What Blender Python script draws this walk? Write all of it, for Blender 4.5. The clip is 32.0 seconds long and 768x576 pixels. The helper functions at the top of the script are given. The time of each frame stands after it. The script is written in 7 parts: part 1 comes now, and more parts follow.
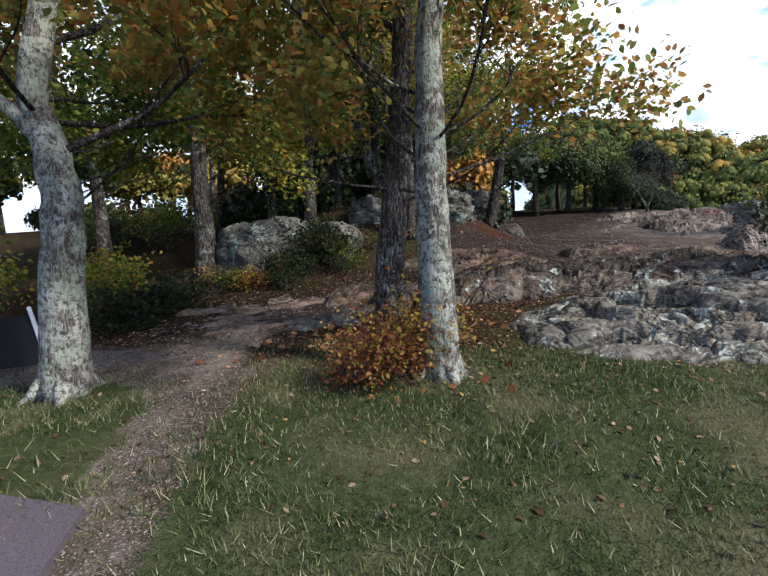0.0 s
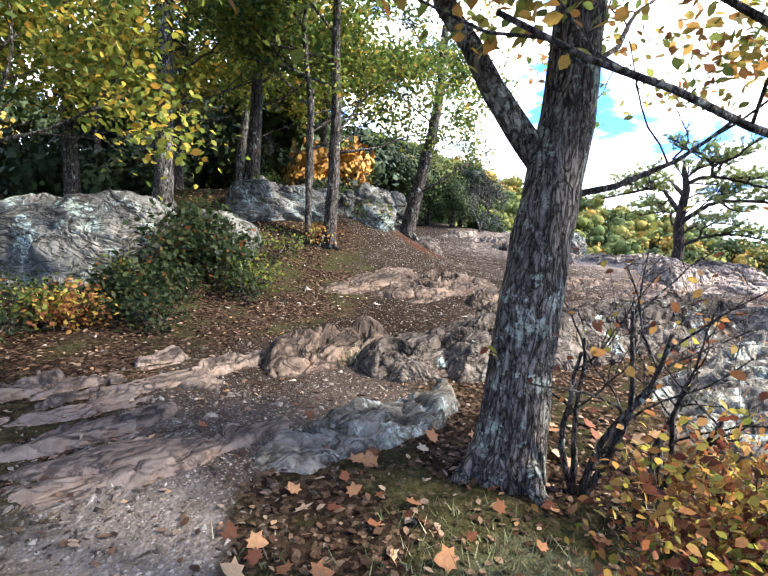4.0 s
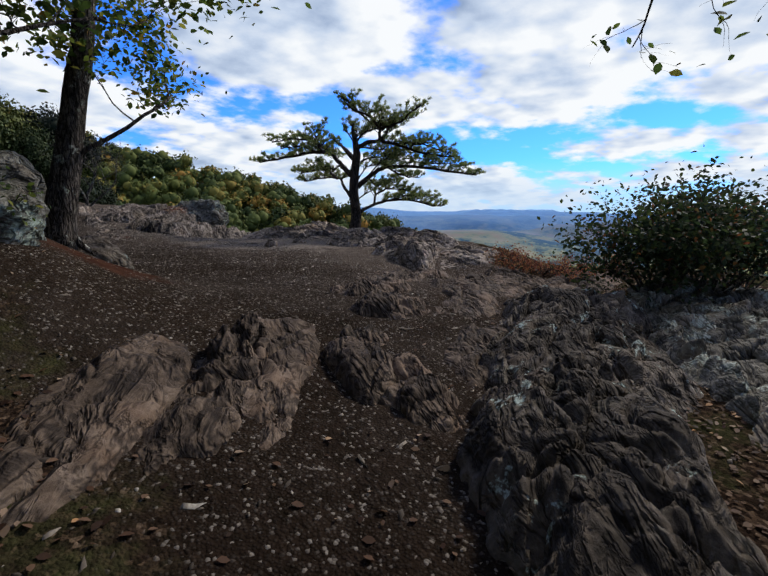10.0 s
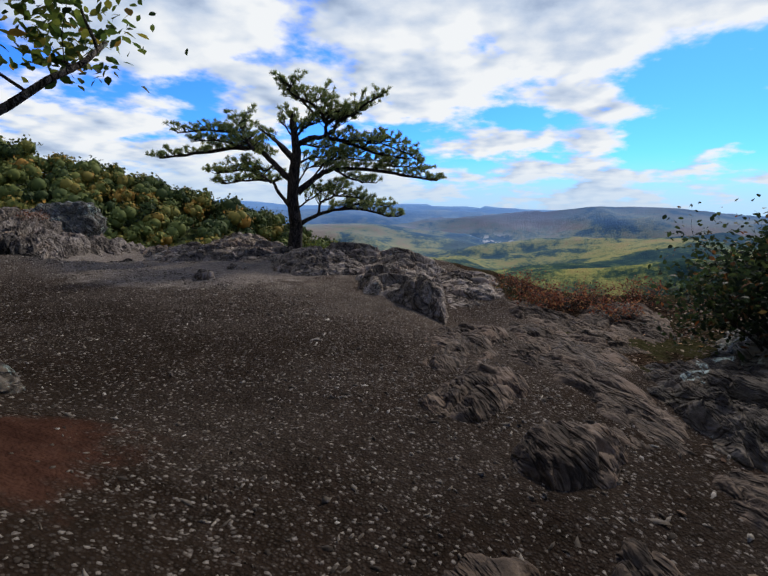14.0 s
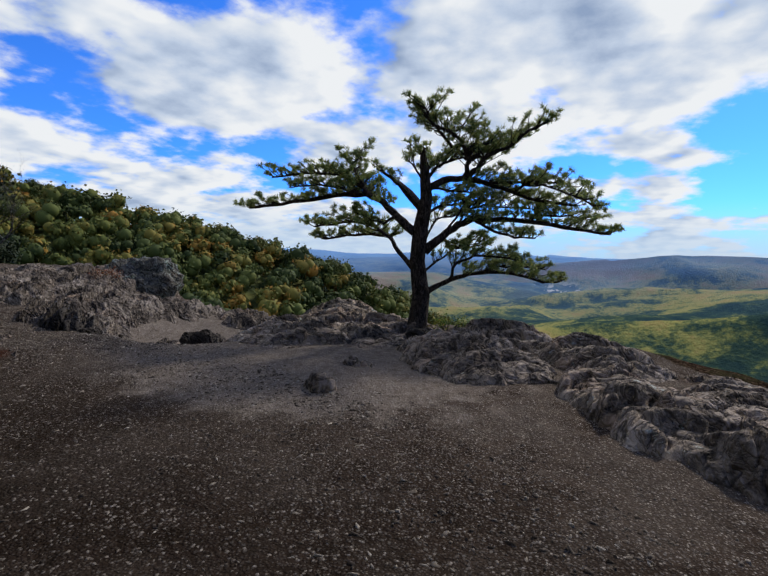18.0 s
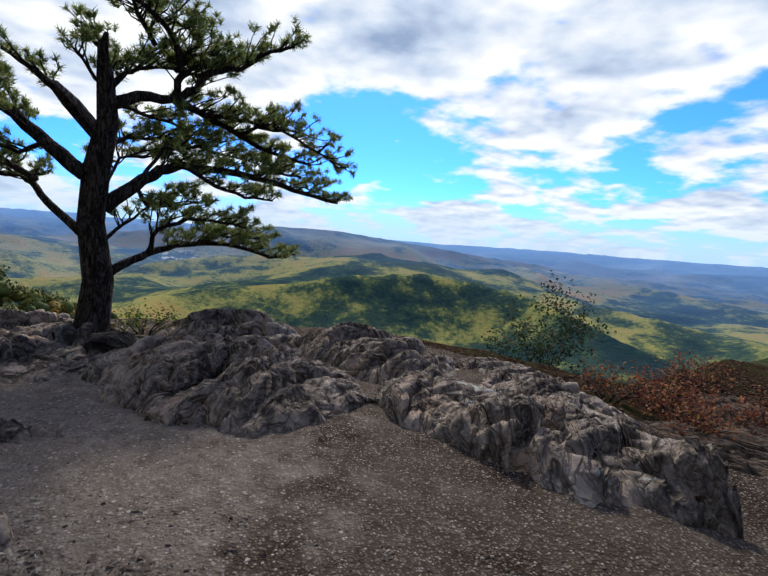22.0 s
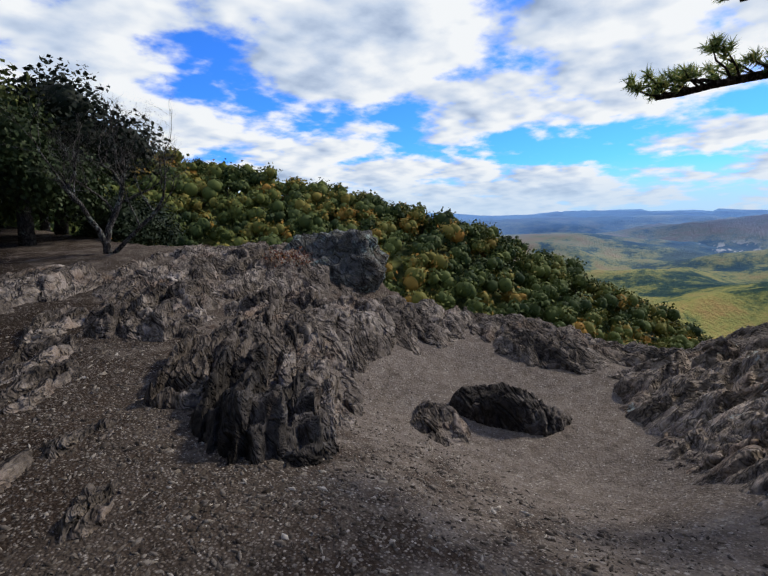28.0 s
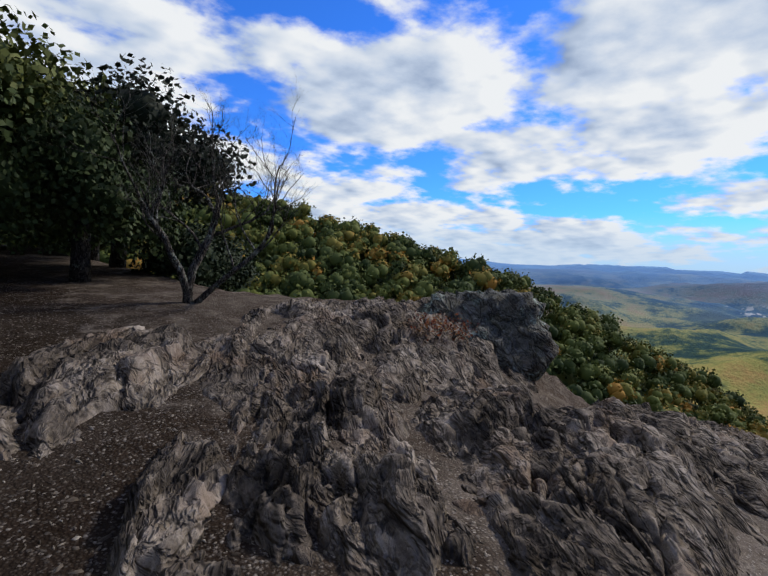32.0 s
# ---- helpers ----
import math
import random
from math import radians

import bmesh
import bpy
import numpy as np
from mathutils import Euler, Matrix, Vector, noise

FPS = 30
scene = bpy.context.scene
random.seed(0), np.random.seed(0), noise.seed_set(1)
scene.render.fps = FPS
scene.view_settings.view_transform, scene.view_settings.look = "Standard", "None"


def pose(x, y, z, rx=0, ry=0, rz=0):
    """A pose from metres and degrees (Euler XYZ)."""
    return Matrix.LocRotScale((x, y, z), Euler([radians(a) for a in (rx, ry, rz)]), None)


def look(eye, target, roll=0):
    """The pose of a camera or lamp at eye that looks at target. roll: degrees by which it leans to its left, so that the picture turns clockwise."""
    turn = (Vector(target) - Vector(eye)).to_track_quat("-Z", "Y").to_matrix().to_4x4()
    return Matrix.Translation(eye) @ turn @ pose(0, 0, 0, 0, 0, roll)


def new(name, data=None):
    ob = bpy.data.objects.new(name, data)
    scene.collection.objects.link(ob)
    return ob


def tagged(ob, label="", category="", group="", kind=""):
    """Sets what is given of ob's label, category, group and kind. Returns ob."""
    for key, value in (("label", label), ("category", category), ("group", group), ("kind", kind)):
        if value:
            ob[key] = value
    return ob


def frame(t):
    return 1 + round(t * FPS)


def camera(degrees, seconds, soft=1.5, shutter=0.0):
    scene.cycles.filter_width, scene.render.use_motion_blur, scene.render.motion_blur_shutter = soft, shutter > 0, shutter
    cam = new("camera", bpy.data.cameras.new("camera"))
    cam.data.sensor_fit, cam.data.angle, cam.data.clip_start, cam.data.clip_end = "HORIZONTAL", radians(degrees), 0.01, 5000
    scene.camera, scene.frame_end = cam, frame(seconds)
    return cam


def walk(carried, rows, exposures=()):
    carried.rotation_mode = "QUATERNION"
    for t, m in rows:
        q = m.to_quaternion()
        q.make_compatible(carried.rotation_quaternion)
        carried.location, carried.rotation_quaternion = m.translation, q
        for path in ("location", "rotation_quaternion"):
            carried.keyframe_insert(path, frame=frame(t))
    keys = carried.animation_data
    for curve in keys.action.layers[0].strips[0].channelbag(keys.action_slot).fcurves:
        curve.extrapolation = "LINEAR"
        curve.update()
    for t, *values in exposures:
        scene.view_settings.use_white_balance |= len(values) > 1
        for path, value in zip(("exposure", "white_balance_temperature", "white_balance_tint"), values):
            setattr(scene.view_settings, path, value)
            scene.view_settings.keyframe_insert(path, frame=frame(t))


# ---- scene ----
# ---- camera and walk ----
cam = camera(76.7, 32.0)
# seconds, eye x y z, yaw, pitch, roll
PATH = [
    (0.0, 0.478, 2.083, 1.772, 11.11, -7.38, -1.89),
    (0.5, 0.100, 2.510, 1.740, 10.83, -8.75, -1.86),
    (1.0, -0.223, 2.952, 1.694, 9.79, -8.37, -0.77),
    (1.5, -0.552, 3.430, 1.704, 12.27, -7.45, -2.63),
    (2.0, -0.913, 3.877, 1.667, 8.16, -7.12, -1.64),
    (2.5, -1.243, 4.314, 1.708, 0.63, -7.58, -0.03),
    (3.0, -1.606, 4.747, 1.690, -7.26, -8.08, 2.86),
    (3.5, -1.946, 5.148, 1.708, -13.36, -7.81, 4.74),
    (4.0, -2.191, 5.683, 1.799, -13.61, -6.92, 4.02),
    (4.5, -2.468, 6.206, 1.747, -16.42, -6.92, 3.10),
    (6.5, -3.177, 7.954, 1.779, -30.24, -11.39, 2.85),
    (7.0, -3.163, 8.364, 1.826, -33.40, -11.33, 2.98),
    (7.5, -3.099, 8.780, 1.900, -40.33, -8.43, 6.31),
    (8.0, -2.832, 9.192, 1.965, -42.28, -4.84, 6.73),
    (8.5, -2.599, 9.376, 2.044, -45.18, -6.06, 4.21),
    (9.0, -2.394, 9.721, 2.038, -53.12, -8.81, 2.85),
    (9.5, -2.243, 10.034, 2.043, -58.44, -10.06, 2.11),
    (10.0, -2.010, 10.354, 2.117, -59.22, -9.43, 0.71),
    (10.5, -1.785, 10.659, 2.193, -59.61, -10.64, -1.27),
    (11.0, -1.701, 11.041, 2.228, -63.65, -10.50, -0.69),
    (11.5, -1.480, 11.432, 2.208, -64.86, -9.44, 2.22),
    (12.0, -1.233, 11.854, 2.252, -62.40, -9.23, 2.50),
    (12.5, -1.150, 12.303, 2.326, -66.18, -10.29, 2.97),
    (13.0, -0.987, 12.714, 2.352, -70.34, -10.95, 2.86),
    (13.5, -0.729, 13.028, 2.454, -72.59, -10.52, 1.03),
    (15.5, 0.363, 14.258, 2.586, -74.67, -8.95, 1.85),
    (16.0, 0.682, 14.581, 2.576, -73.66, -9.10, 1.83),
    (16.5, 1.089, 14.919, 2.650, -71.58, -8.92, 1.35),
    (17.0, 1.421, 15.281, 2.694, -69.06, -8.00, 0.26),
    (17.5, 1.758, 15.671, 2.688, -68.46, -6.42, 0.78),
    (18.0, 2.122, 16.023, 2.754, -66.09, -4.44, 1.06),
    (18.5, 2.418, 16.401, 2.764, -65.07, -3.72, 0.37),
    (19.0, 2.720, 16.740, 2.724, -67.23, -3.58, 0.69),
    (19.5, 3.039, 17.046, 2.723, -65.58, -1.98, -0.23),
    (20.0, 3.370, 17.386, 2.714, -66.15, -2.43, -1.20),
    (20.5, 3.693, 17.676, 2.685, -72.18, -4.02, -0.70),
    (21.0, 3.990, 17.884, 2.721, -79.59, -5.35, 0.32),
    (21.5, 4.122, 17.988, 2.730, -95.82, -6.46, 3.32),
    (22.0, 4.362, 17.873, 2.667, -109.59, -6.28, 4.12),
    (22.5, 4.498, 17.920, 2.682, -104.00, -7.75, -1.45),
    (23.0, 4.492, 18.224, 2.718, -88.50, -6.32, -0.83),
    (23.5, 4.623, 18.602, 2.770, -81.24, -5.12, 0.20),
    (24.0, 4.856, 18.972, 2.713, -63.80, -0.67, -1.92),
    (24.5, 5.118, 19.447, 2.687, -52.13, -0.41, -3.96),
    (25.0, 5.301, 19.906, 2.738, -48.22, -5.69, -0.22),
    (25.5, 5.466, 20.207, 2.714, -45.33, -9.19, 1.72),
    (27.5, 6.070, 21.798, 2.715, -46.56, -9.93, -0.98),
    (28.0, 5.997, 22.224, 2.708, -50.34, -8.60, -1.32),
    (28.5, 5.999, 22.669, 2.634, -52.10, -6.81, -0.57),
    (29.0, 6.029, 23.145, 2.621, -50.59, -6.48, -2.13),
    (29.5, 5.966, 23.560, 2.640, -54.84, -7.21, -0.51),
    (30.0, 6.026, 24.071, 2.638, -56.64, -6.38, 2.96),
    (30.5, 6.087, 24.463, 2.713, -51.49, -4.61, 1.84),
    (31.0, 6.208, 24.837, 2.697, -53.44, -3.25, 1.30),
    (31.5, 6.476, 25.361, 2.782, -53.71, -3.42, 2.13),
    (32.0, 6.602, 25.962, 2.889, -48.16, -3.84, 2.28),
]
EXPOSURES = [(0.0, 0.85), (1.0, 1.45), (2.0, 2.15), (3.0, 2.4), (4.0, 2.4), (4.5, 2.25), (6.5, 1.3), (7.0, 0.95), (7.5, 0.45), (8.0, 0.3), (9.0, 0.05), (10.0, -0.12), (13.0, -0.2), (16.0, -0.2), (19.0, -0.28), (21.0, -0.15), (22.5, 0.02), (24.0, -0.12), (25.0, -0.05), (28.0, -0.18), (30.0, -0.24), (32.0, -0.26)]


def eye_pose(x, y, z, yaw, pitch, roll):
    return pose(x, y, z, 0, 0, yaw) @ pose(0, 0, 0, 90 + pitch) @ pose(0, 0, 0, 0, 0, roll)


walk(cam, [(row[0], eye_pose(*row[1:])) for row in PATH], EXPOSURES)

# ---- sky, sun ----
SUN_AZ, SUN_EL = 108.0, 40.0


def sky_world():
    w = bpy.data.worlds.new("sky")
    w.use_nodes = True
    nt = w.node_tree
    nt.nodes.clear()
    N, L = nt.nodes.new, nt.links.new
    out, bg = N("ShaderNodeOutputWorld"), N("ShaderNodeBackground")
    sky = N("ShaderNodeTexSky")
    sky.sky_type, sky.sun_disc = "NISHITA", False
    sky.sun_elevation, sky.sun_rotation = radians(SUN_EL), radians(SUN_AZ)
    sky.altitude, sky.air_density, sky.dust_density, sky.ozone_density = 800, 1.0, 0.6, 2.0
    tc = N("ShaderNodeTexCoord")
    sep = N("ShaderNodeSeparateXYZ")
    L(tc.outputs["Generated"], sep.inputs[0])

    def math_node(op, a, b=None, clamp=False):
        m = N("ShaderNodeMath")
        m.operation, m.use_clamp = op, clamp
        for i, v in enumerate((a, b)):
            if v is None:
                continue
            if isinstance(v, (int, float)):
                m.inputs[i].default_value = v
            else:
                L(v, m.inputs[i])
        return m.outputs[0]

    up = math_node("MAXIMUM", sep.outputs[2], 0.0)
    zz = math_node("ADD", up, 0.22)
    cx, cy = math_node("DIVIDE", sep.outputs[0], zz), math_node("DIVIDE", sep.outputs[1], zz)
    comb = N("ShaderNodeCombineXYZ")
    L(cx, comb.inputs[0])
    L(cy, comb.inputs[1])
    L(math_node("MULTIPLY", up, 1.6), comb.inputs[2])

    def cloud_field(shift, scale, detail, rough, bend=0.25):
        mp = N("ShaderNodeMapping")
        mp.inputs["Location"].default_value = (shift[0], shift[1], 0)
        L(comb.outputs[0], mp.inputs[0])
        n = N("ShaderNodeTexNoise")
        n.inputs["Scale"].default_value, n.inputs["Detail"].default_value = scale, detail
        n.inputs["Roughness"].default_value, n.inputs["Distortion"].default_value = rough, bend
        L(mp.outputs[0], n.inputs["Vector"])
        return n.outputs[0]

    def smooth_node(v, lo, hi, a=0.0, b=1.0):
        n = N("ShaderNodeMapRange")
        n.interpolation_type = "SMOOTHSTEP"
        for i, x in enumerate((lo, hi, a, b)):
            n.inputs[i + 1].default_value = x
        L(v, n.inputs[0])
        return n.outputs[0]

    def toward(az_, el_, wide, amount):
        """More or less cloud round one part of the sky."""
        d = N("ShaderNodeVectorMath")
        d.operation = "DOT_PRODUCT"
        L(tc.outputs["Generated"], d.inputs[0])
        a_, e_ = radians(az_), radians(el_)
        d.inputs[1].default_value = (math.sin(a_) * math.cos(e_), math.cos(a_) * math.cos(e_), math.sin(e_))
        return smooth_node(d.outputs["Value"], math.cos(radians(wide)), 1.0, 0.0, amount)

    big = cloud_field((5.3, 2.1), 0.95, 10.0, 0.57, 0.0)
    puffs = cloud_field((1.7, 8.4), 3.0, 9.0, 0.55, 0.0)
    field = math_node("ADD", math_node("MULTIPLY", big, 0.57), math_node("MULTIPLY", puffs, 0.43))
    # the sides that face the sun, from smoother copies of the same clouds
    soft1 = math_node("ADD", math_node("MULTIPLY", cloud_field((5.3, 2.1), 0.95, 4.5, 0.52, 0.0), 0.66), math_node("MULTIPLY", cloud_field((1.7, 8.4), 3.0, 3.5, 0.5, 0.0), 0.34))
    soft2 = math_node("ADD", math_node("MULTIPLY", cloud_field((5.35, 2.04), 0.95, 4.5, 0.52, 0.0), 0.66), math_node("MULTIPLY", cloud_field((1.75, 8.34), 3.0, 3.5, 0.5, 0.0), 0.34))
    dense = field
    for lobe in ((96, 27, 24, 0.08), (5, 16, 34, 0.09), (-50, 30, 50, 0.08), (106, 9, 12, -0.07), (32, 36, 24, -0.06), (68, 32, 12, -0.04), (50, 7, 20, 0.05), (140, 30, 36, 0.06)):
        dense = math_node("ADD", dense, toward(*lobe))
    cover = smooth_node(dense, 0.445, 0.525)
    tone = N("ShaderNodeValToRGB")
    els = tone.color_ramp.elements
    els[0].position, els[0].color = 0.16, (0.33, 0.44, 0.65, 1)
    els[1].position, els[1].color = 0.66, (1.02, 1.05, 1.08, 1)
    mid_ = els.new(0.38)
    mid_.color = (0.62, 0.73, 0.91, 1)
    lit = math_node("ADD", math_node("MULTIPLY", math_node("SUBTRACT", soft1, soft2), 4.5), 0.56)
    L(math_node("SUBTRACT", lit, math_node("MULTIPLY", math_node("MAXIMUM", math_node("SUBTRACT", dense, 0.55), 0.0), 2.7)), tone.inputs[0])
    blue = N("ShaderNodeVectorMath")
    blue.operation = "MULTIPLY"
    blue.inputs[1].default_value = (0.034, 0.105, 0.245)
    L(sky.outputs[0], blue.inputs[0])
    mix = N("ShaderNodeMix")
    mix.data_type = "RGBA"
    L(cover, mix.inputs[0])
    L(blue.outputs[0], mix.inputs[6])
    L(tone.outputs[0], mix.inputs[7])
    haze = N("ShaderNodeMix")
    haze.data_type = "RGBA"
    L(smooth_node(up, 0.0, 0.10, 0.75, 0.0), haze.inputs[0])
    L(mix.outputs[2], haze.inputs[6])
    haze.inputs[7].default_value = (0.60, 0.78, 1.0, 1)
    mix = haze
    bg.inputs["Strength"].default_value = 1.0
    L(mix.outputs[2], bg.inputs[0])
    L(bg.outputs[0], out.inputs[0])
    scene.world = w


sky_world()
sun = new("sun", bpy.data.lights.new("sun", "SUN"))
sun.data.energy, sun.data.angle, sun.data.color = 4.0, radians(6), (1.0, 0.94, 0.86)
az, el = radians(SUN_AZ), radians(SUN_EL)
sun_from = Vector((math.sin(az) * math.cos(el), math.cos(az) * math.cos(el), math.sin(el)))
sun.matrix_world = look(sun_from * 100, (0, 0, 0))

# ---- materials ----
class Nodes:
    """Short-hand for building one node material."""

    def __init__(self, name, rough=0.85, spec=0.25):
        self.mat = bpy.data.materials.new(name)
        self.mat.use_nodes = True
        self.nt = self.mat.node_tree
        self.bsdf = self.nt.nodes["Principled BSDF"]
        self.bsdf.inputs["Roughness"].default_value = rough
        self.bsdf.inputs["Specular IOR Level"].default_value = spec
        self.tc = self.nt.nodes.new("ShaderNodeTexCoord")
        self.space = self.tc.outputs["Object"]

    def put(self, socket, value):
        if isinstance(value, bpy.types.NodeSocket):
            self.nt.links.new(value, socket)
        else:
            socket.default_value = value

    def scaled(self, sx, sy, sz, rot=(0, 0, 0)):
        n = self.nt.nodes.new("ShaderNodeMapping")
        n.inputs["Scale"].default_value = (sx, sy, sz)
        n.inputs["Rotation"].default_value = rot
        self.put(n.inputs[0], self.space)
        return n.outputs[0]

    def noise(self, scale, detail=5.0, rough=0.55, vec=None, dist=0.0):
        n = self.nt.nodes.new("ShaderNodeTexNoise")
        n.inputs["Scale"].default_value, n.inputs["Detail"].default_value = scale, detail
        n.inputs["Roughness"].default_value, n.inputs["Distortion"].default_value = rough, dist
        self.put(n.inputs["Vector"], vec or self.space)
        return n.outputs[0]

    def cells(self, scale, out="Distance", feature="F1", vec=None):
        n = self.nt.nodes.new("ShaderNodeTexVoronoi")
        n.feature = feature
        n.inputs["Scale"].default_value = scale
        self.put(n.inputs["Vector"], vec or self.space)
        return n.outputs[out]

    def ramp(self, fac, stops):
        n = self.nt.nodes.new("ShaderNodeValToRGB")
        els = n.color_ramp.elements
        while len(els) < len(stops):
            els.new(0.5)
        for e, (p, c) in zip(els, stops):
            e.position, e.color = p, (*c, 1)
        self.put(n.inputs[0], fac)
        return n.outputs[0]

    def step(self, fac, lo, hi, a=0.0, b=1.0):
        n = self.nt.nodes.new("ShaderNodeMapRange")
        n.interpolation_type = "SMOOTHSTEP"
        for i, v in enumerate((fac, lo, hi, a, b)):
            self.put(n.inputs[i], v)
        return n.outputs[0]

    def mix(self, fac, a, b, blend="MIX"):
        n = self.nt.nodes.new("ShaderNodeMix")
        n.data_type, n.blend_type = "RGBA", blend
        self.put(n.inputs[0], fac)
        self.put(n.inputs[6], a if isinstance(a, bpy.types.NodeSocket) else (*a, 1))
        self.put(n.inputs[7], b if isinstance(b, bpy.types.NodeSocket) else (*b, 1))
        return n.outputs[2]

    def calc(self, op, a, b=0.0):
        n = self.nt.nodes.new("ShaderNodeMath")
        n.operation = op
        self.put(n.inputs[0], a)
        self.put(n.inputs[1], b)
        return n.outputs[0]

    def attr(self, name):
        n = self.nt.nodes.new("ShaderNodeAttribute")
        n.attribute_name = name
        return n.outputs["Fac"]

    def island(self):
        return self.nt.nodes.new("ShaderNodeNewGeometry").outputs["Random Per Island"]

    def each(self):
        return self.nt.nodes.new("ShaderNodeObjectInfo").outputs["Random"]

    def bump(self, height, strength=0.5, dist=0.02, after=None):
        n = self.nt.nodes.new("ShaderNodeBump")
        n.inputs["Strength"].default_value, n.inputs["Distance"].default_value = strength, dist
        self.put(n.inputs["Height"], height)
        if after:
            self.put(n.inputs["Normal"], after)
        return n.outputs[0]

    def done(self, colour, normal=None, rough=None):
        self.put(self.bsdf.inputs["Base Color"], colour if isinstance(colour, bpy.types.NodeSocket) else (*colour, 1))
        if normal:
            self.put(self.bsdf.inputs["Normal"], normal)
        if rough is not None:
            self.put(self.bsdf.inputs["Roughness"], rough)
        return self.mat


def rock_material(name, dark, mid, light, lichen=0.0, lichen_colour=(0.25, 0.28, 0.245), dip=-60.0, relief=1.0):
    """Layered schist; dip is the way in which its ledges face."""
    m = Nodes(name, 0.85, 0.08)
    da = radians(dip)

    def dot(vec):
        n = m.nt.nodes.new("ShaderNodeVectorMath")
        n.operation = "DOT_PRODUCT"
        m.put(n.inputs[0], m.space)
        n.inputs[1].default_value = vec
        return n.outputs["Value"]

    def banded(across, along, up):
        n = m.nt.nodes.new("ShaderNodeCombineXYZ")
        m.put(n.inputs[0], dot((math.cos(da) * along, math.sin(da) * along, 0.35 * along)))
        m.put(n.inputs[1], dot((-math.sin(da) * across, math.cos(da) * across, 0)))
        m.put(n.inputs[2], dot((0, 0, up)))
        return n.outputs[0]

    big = m.noise(0.8, 4, 0.5)
    grain = m.noise(13, 9, 0.66)
    lay = m.noise(1.8, 5, 0.52, banded(0.9, 3.2, 1.8), 0.5)
    f = m.calc("ADD", m.calc("MULTIPLY", big, 0.40), m.calc("ADD", m.calc("MULTIPLY", grain, 0.36), m.calc("MULTIPLY", lay, 0.25)))
    col = m.ramp(f, [(0.39, dark), (0.5, mid), (0.63, light)])
    stain = m.step(m.noise(1.3, 5, 0.6), 0.5, 0.7)
    col = m.mix(m.calc("MULTIPLY", stain, 0.55), col, tuple(c * k for c, k in zip(mid, (1.15, 0.88, 0.7))))
    if lichen:
        patch = m.calc("MULTIPLY", m.step(m.noise(2.2, 8, 0.72), 0.63 - 0.14 * lichen, 0.66 - 0.12 * lichen), m.step(m.noise(19, 4, 0.7), 0.38, 0.5))
        col = m.mix(patch, col, m.ramp(m.noise(26, 3), [(0.35, tuple(0.72 * c for c in lichen_colour)), (0.65, lichen_colour)]))
        moss = m.calc("MULTIPLY", m.step(m.noise(1.7, 6, 0.7), 0.50, 0.60), m.step(m.noise(34, 3, 0.7), 0.38, 0.58))
        col = m.mix(m.calc("MULTIPLY", moss, min(0.8, lichen)), col, (0.032, 0.036, 0.022))
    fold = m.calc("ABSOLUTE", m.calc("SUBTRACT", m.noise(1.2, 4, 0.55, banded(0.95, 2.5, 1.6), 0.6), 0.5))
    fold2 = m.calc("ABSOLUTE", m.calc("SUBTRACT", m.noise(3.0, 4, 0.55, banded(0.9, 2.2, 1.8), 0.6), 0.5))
    # cracks along the folds, with the shade inside them painted near black
    crack_shade = m.calc("MULTIPLY", m.step(fold, 0.0, 0.03), m.step(fold2, 0.0, 0.035, 0.3, 1.0))
    col = m.mix(crack_shade, m.mix(0.75, col, (0.010, 0.008, 0.007)), col)
    both = m.calc("ADD", m.step(fold, 0.0, 0.07), m.calc("MULTIPLY", m.step(fold2, 0.0, 0.09), 0.45))
    h = m.calc("ADD", m.calc("MULTIPLY", lay, 0.5), m.calc("ADD", m.calc("MULTIPLY", grain, 0.22), m.calc("MULTIPLY", both, 0.5)))
    nrm = m.bump(h, 1.0, 0.085 * relief)
    nrm = m.bump(m.noise(60, 4, 0.6), 0.2, 0.006, nrm)
    return m.done(col, nrm)


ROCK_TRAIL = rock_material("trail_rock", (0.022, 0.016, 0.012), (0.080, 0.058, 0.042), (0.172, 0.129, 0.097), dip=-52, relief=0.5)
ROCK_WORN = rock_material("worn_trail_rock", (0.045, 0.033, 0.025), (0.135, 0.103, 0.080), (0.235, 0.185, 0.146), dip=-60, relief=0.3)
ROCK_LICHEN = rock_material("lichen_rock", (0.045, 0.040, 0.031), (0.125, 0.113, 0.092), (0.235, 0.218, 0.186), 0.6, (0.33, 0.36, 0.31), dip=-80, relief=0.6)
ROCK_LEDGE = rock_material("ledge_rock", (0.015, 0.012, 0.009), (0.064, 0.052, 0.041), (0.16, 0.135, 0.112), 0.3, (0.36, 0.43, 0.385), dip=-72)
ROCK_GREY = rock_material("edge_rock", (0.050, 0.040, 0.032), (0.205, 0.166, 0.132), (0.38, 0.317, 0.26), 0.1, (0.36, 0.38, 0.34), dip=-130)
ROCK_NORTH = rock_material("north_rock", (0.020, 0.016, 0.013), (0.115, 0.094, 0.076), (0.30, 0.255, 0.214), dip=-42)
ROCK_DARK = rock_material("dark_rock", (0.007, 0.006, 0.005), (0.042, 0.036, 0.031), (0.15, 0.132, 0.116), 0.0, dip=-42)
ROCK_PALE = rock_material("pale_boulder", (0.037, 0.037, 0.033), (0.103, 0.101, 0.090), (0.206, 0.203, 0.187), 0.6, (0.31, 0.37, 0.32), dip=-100)


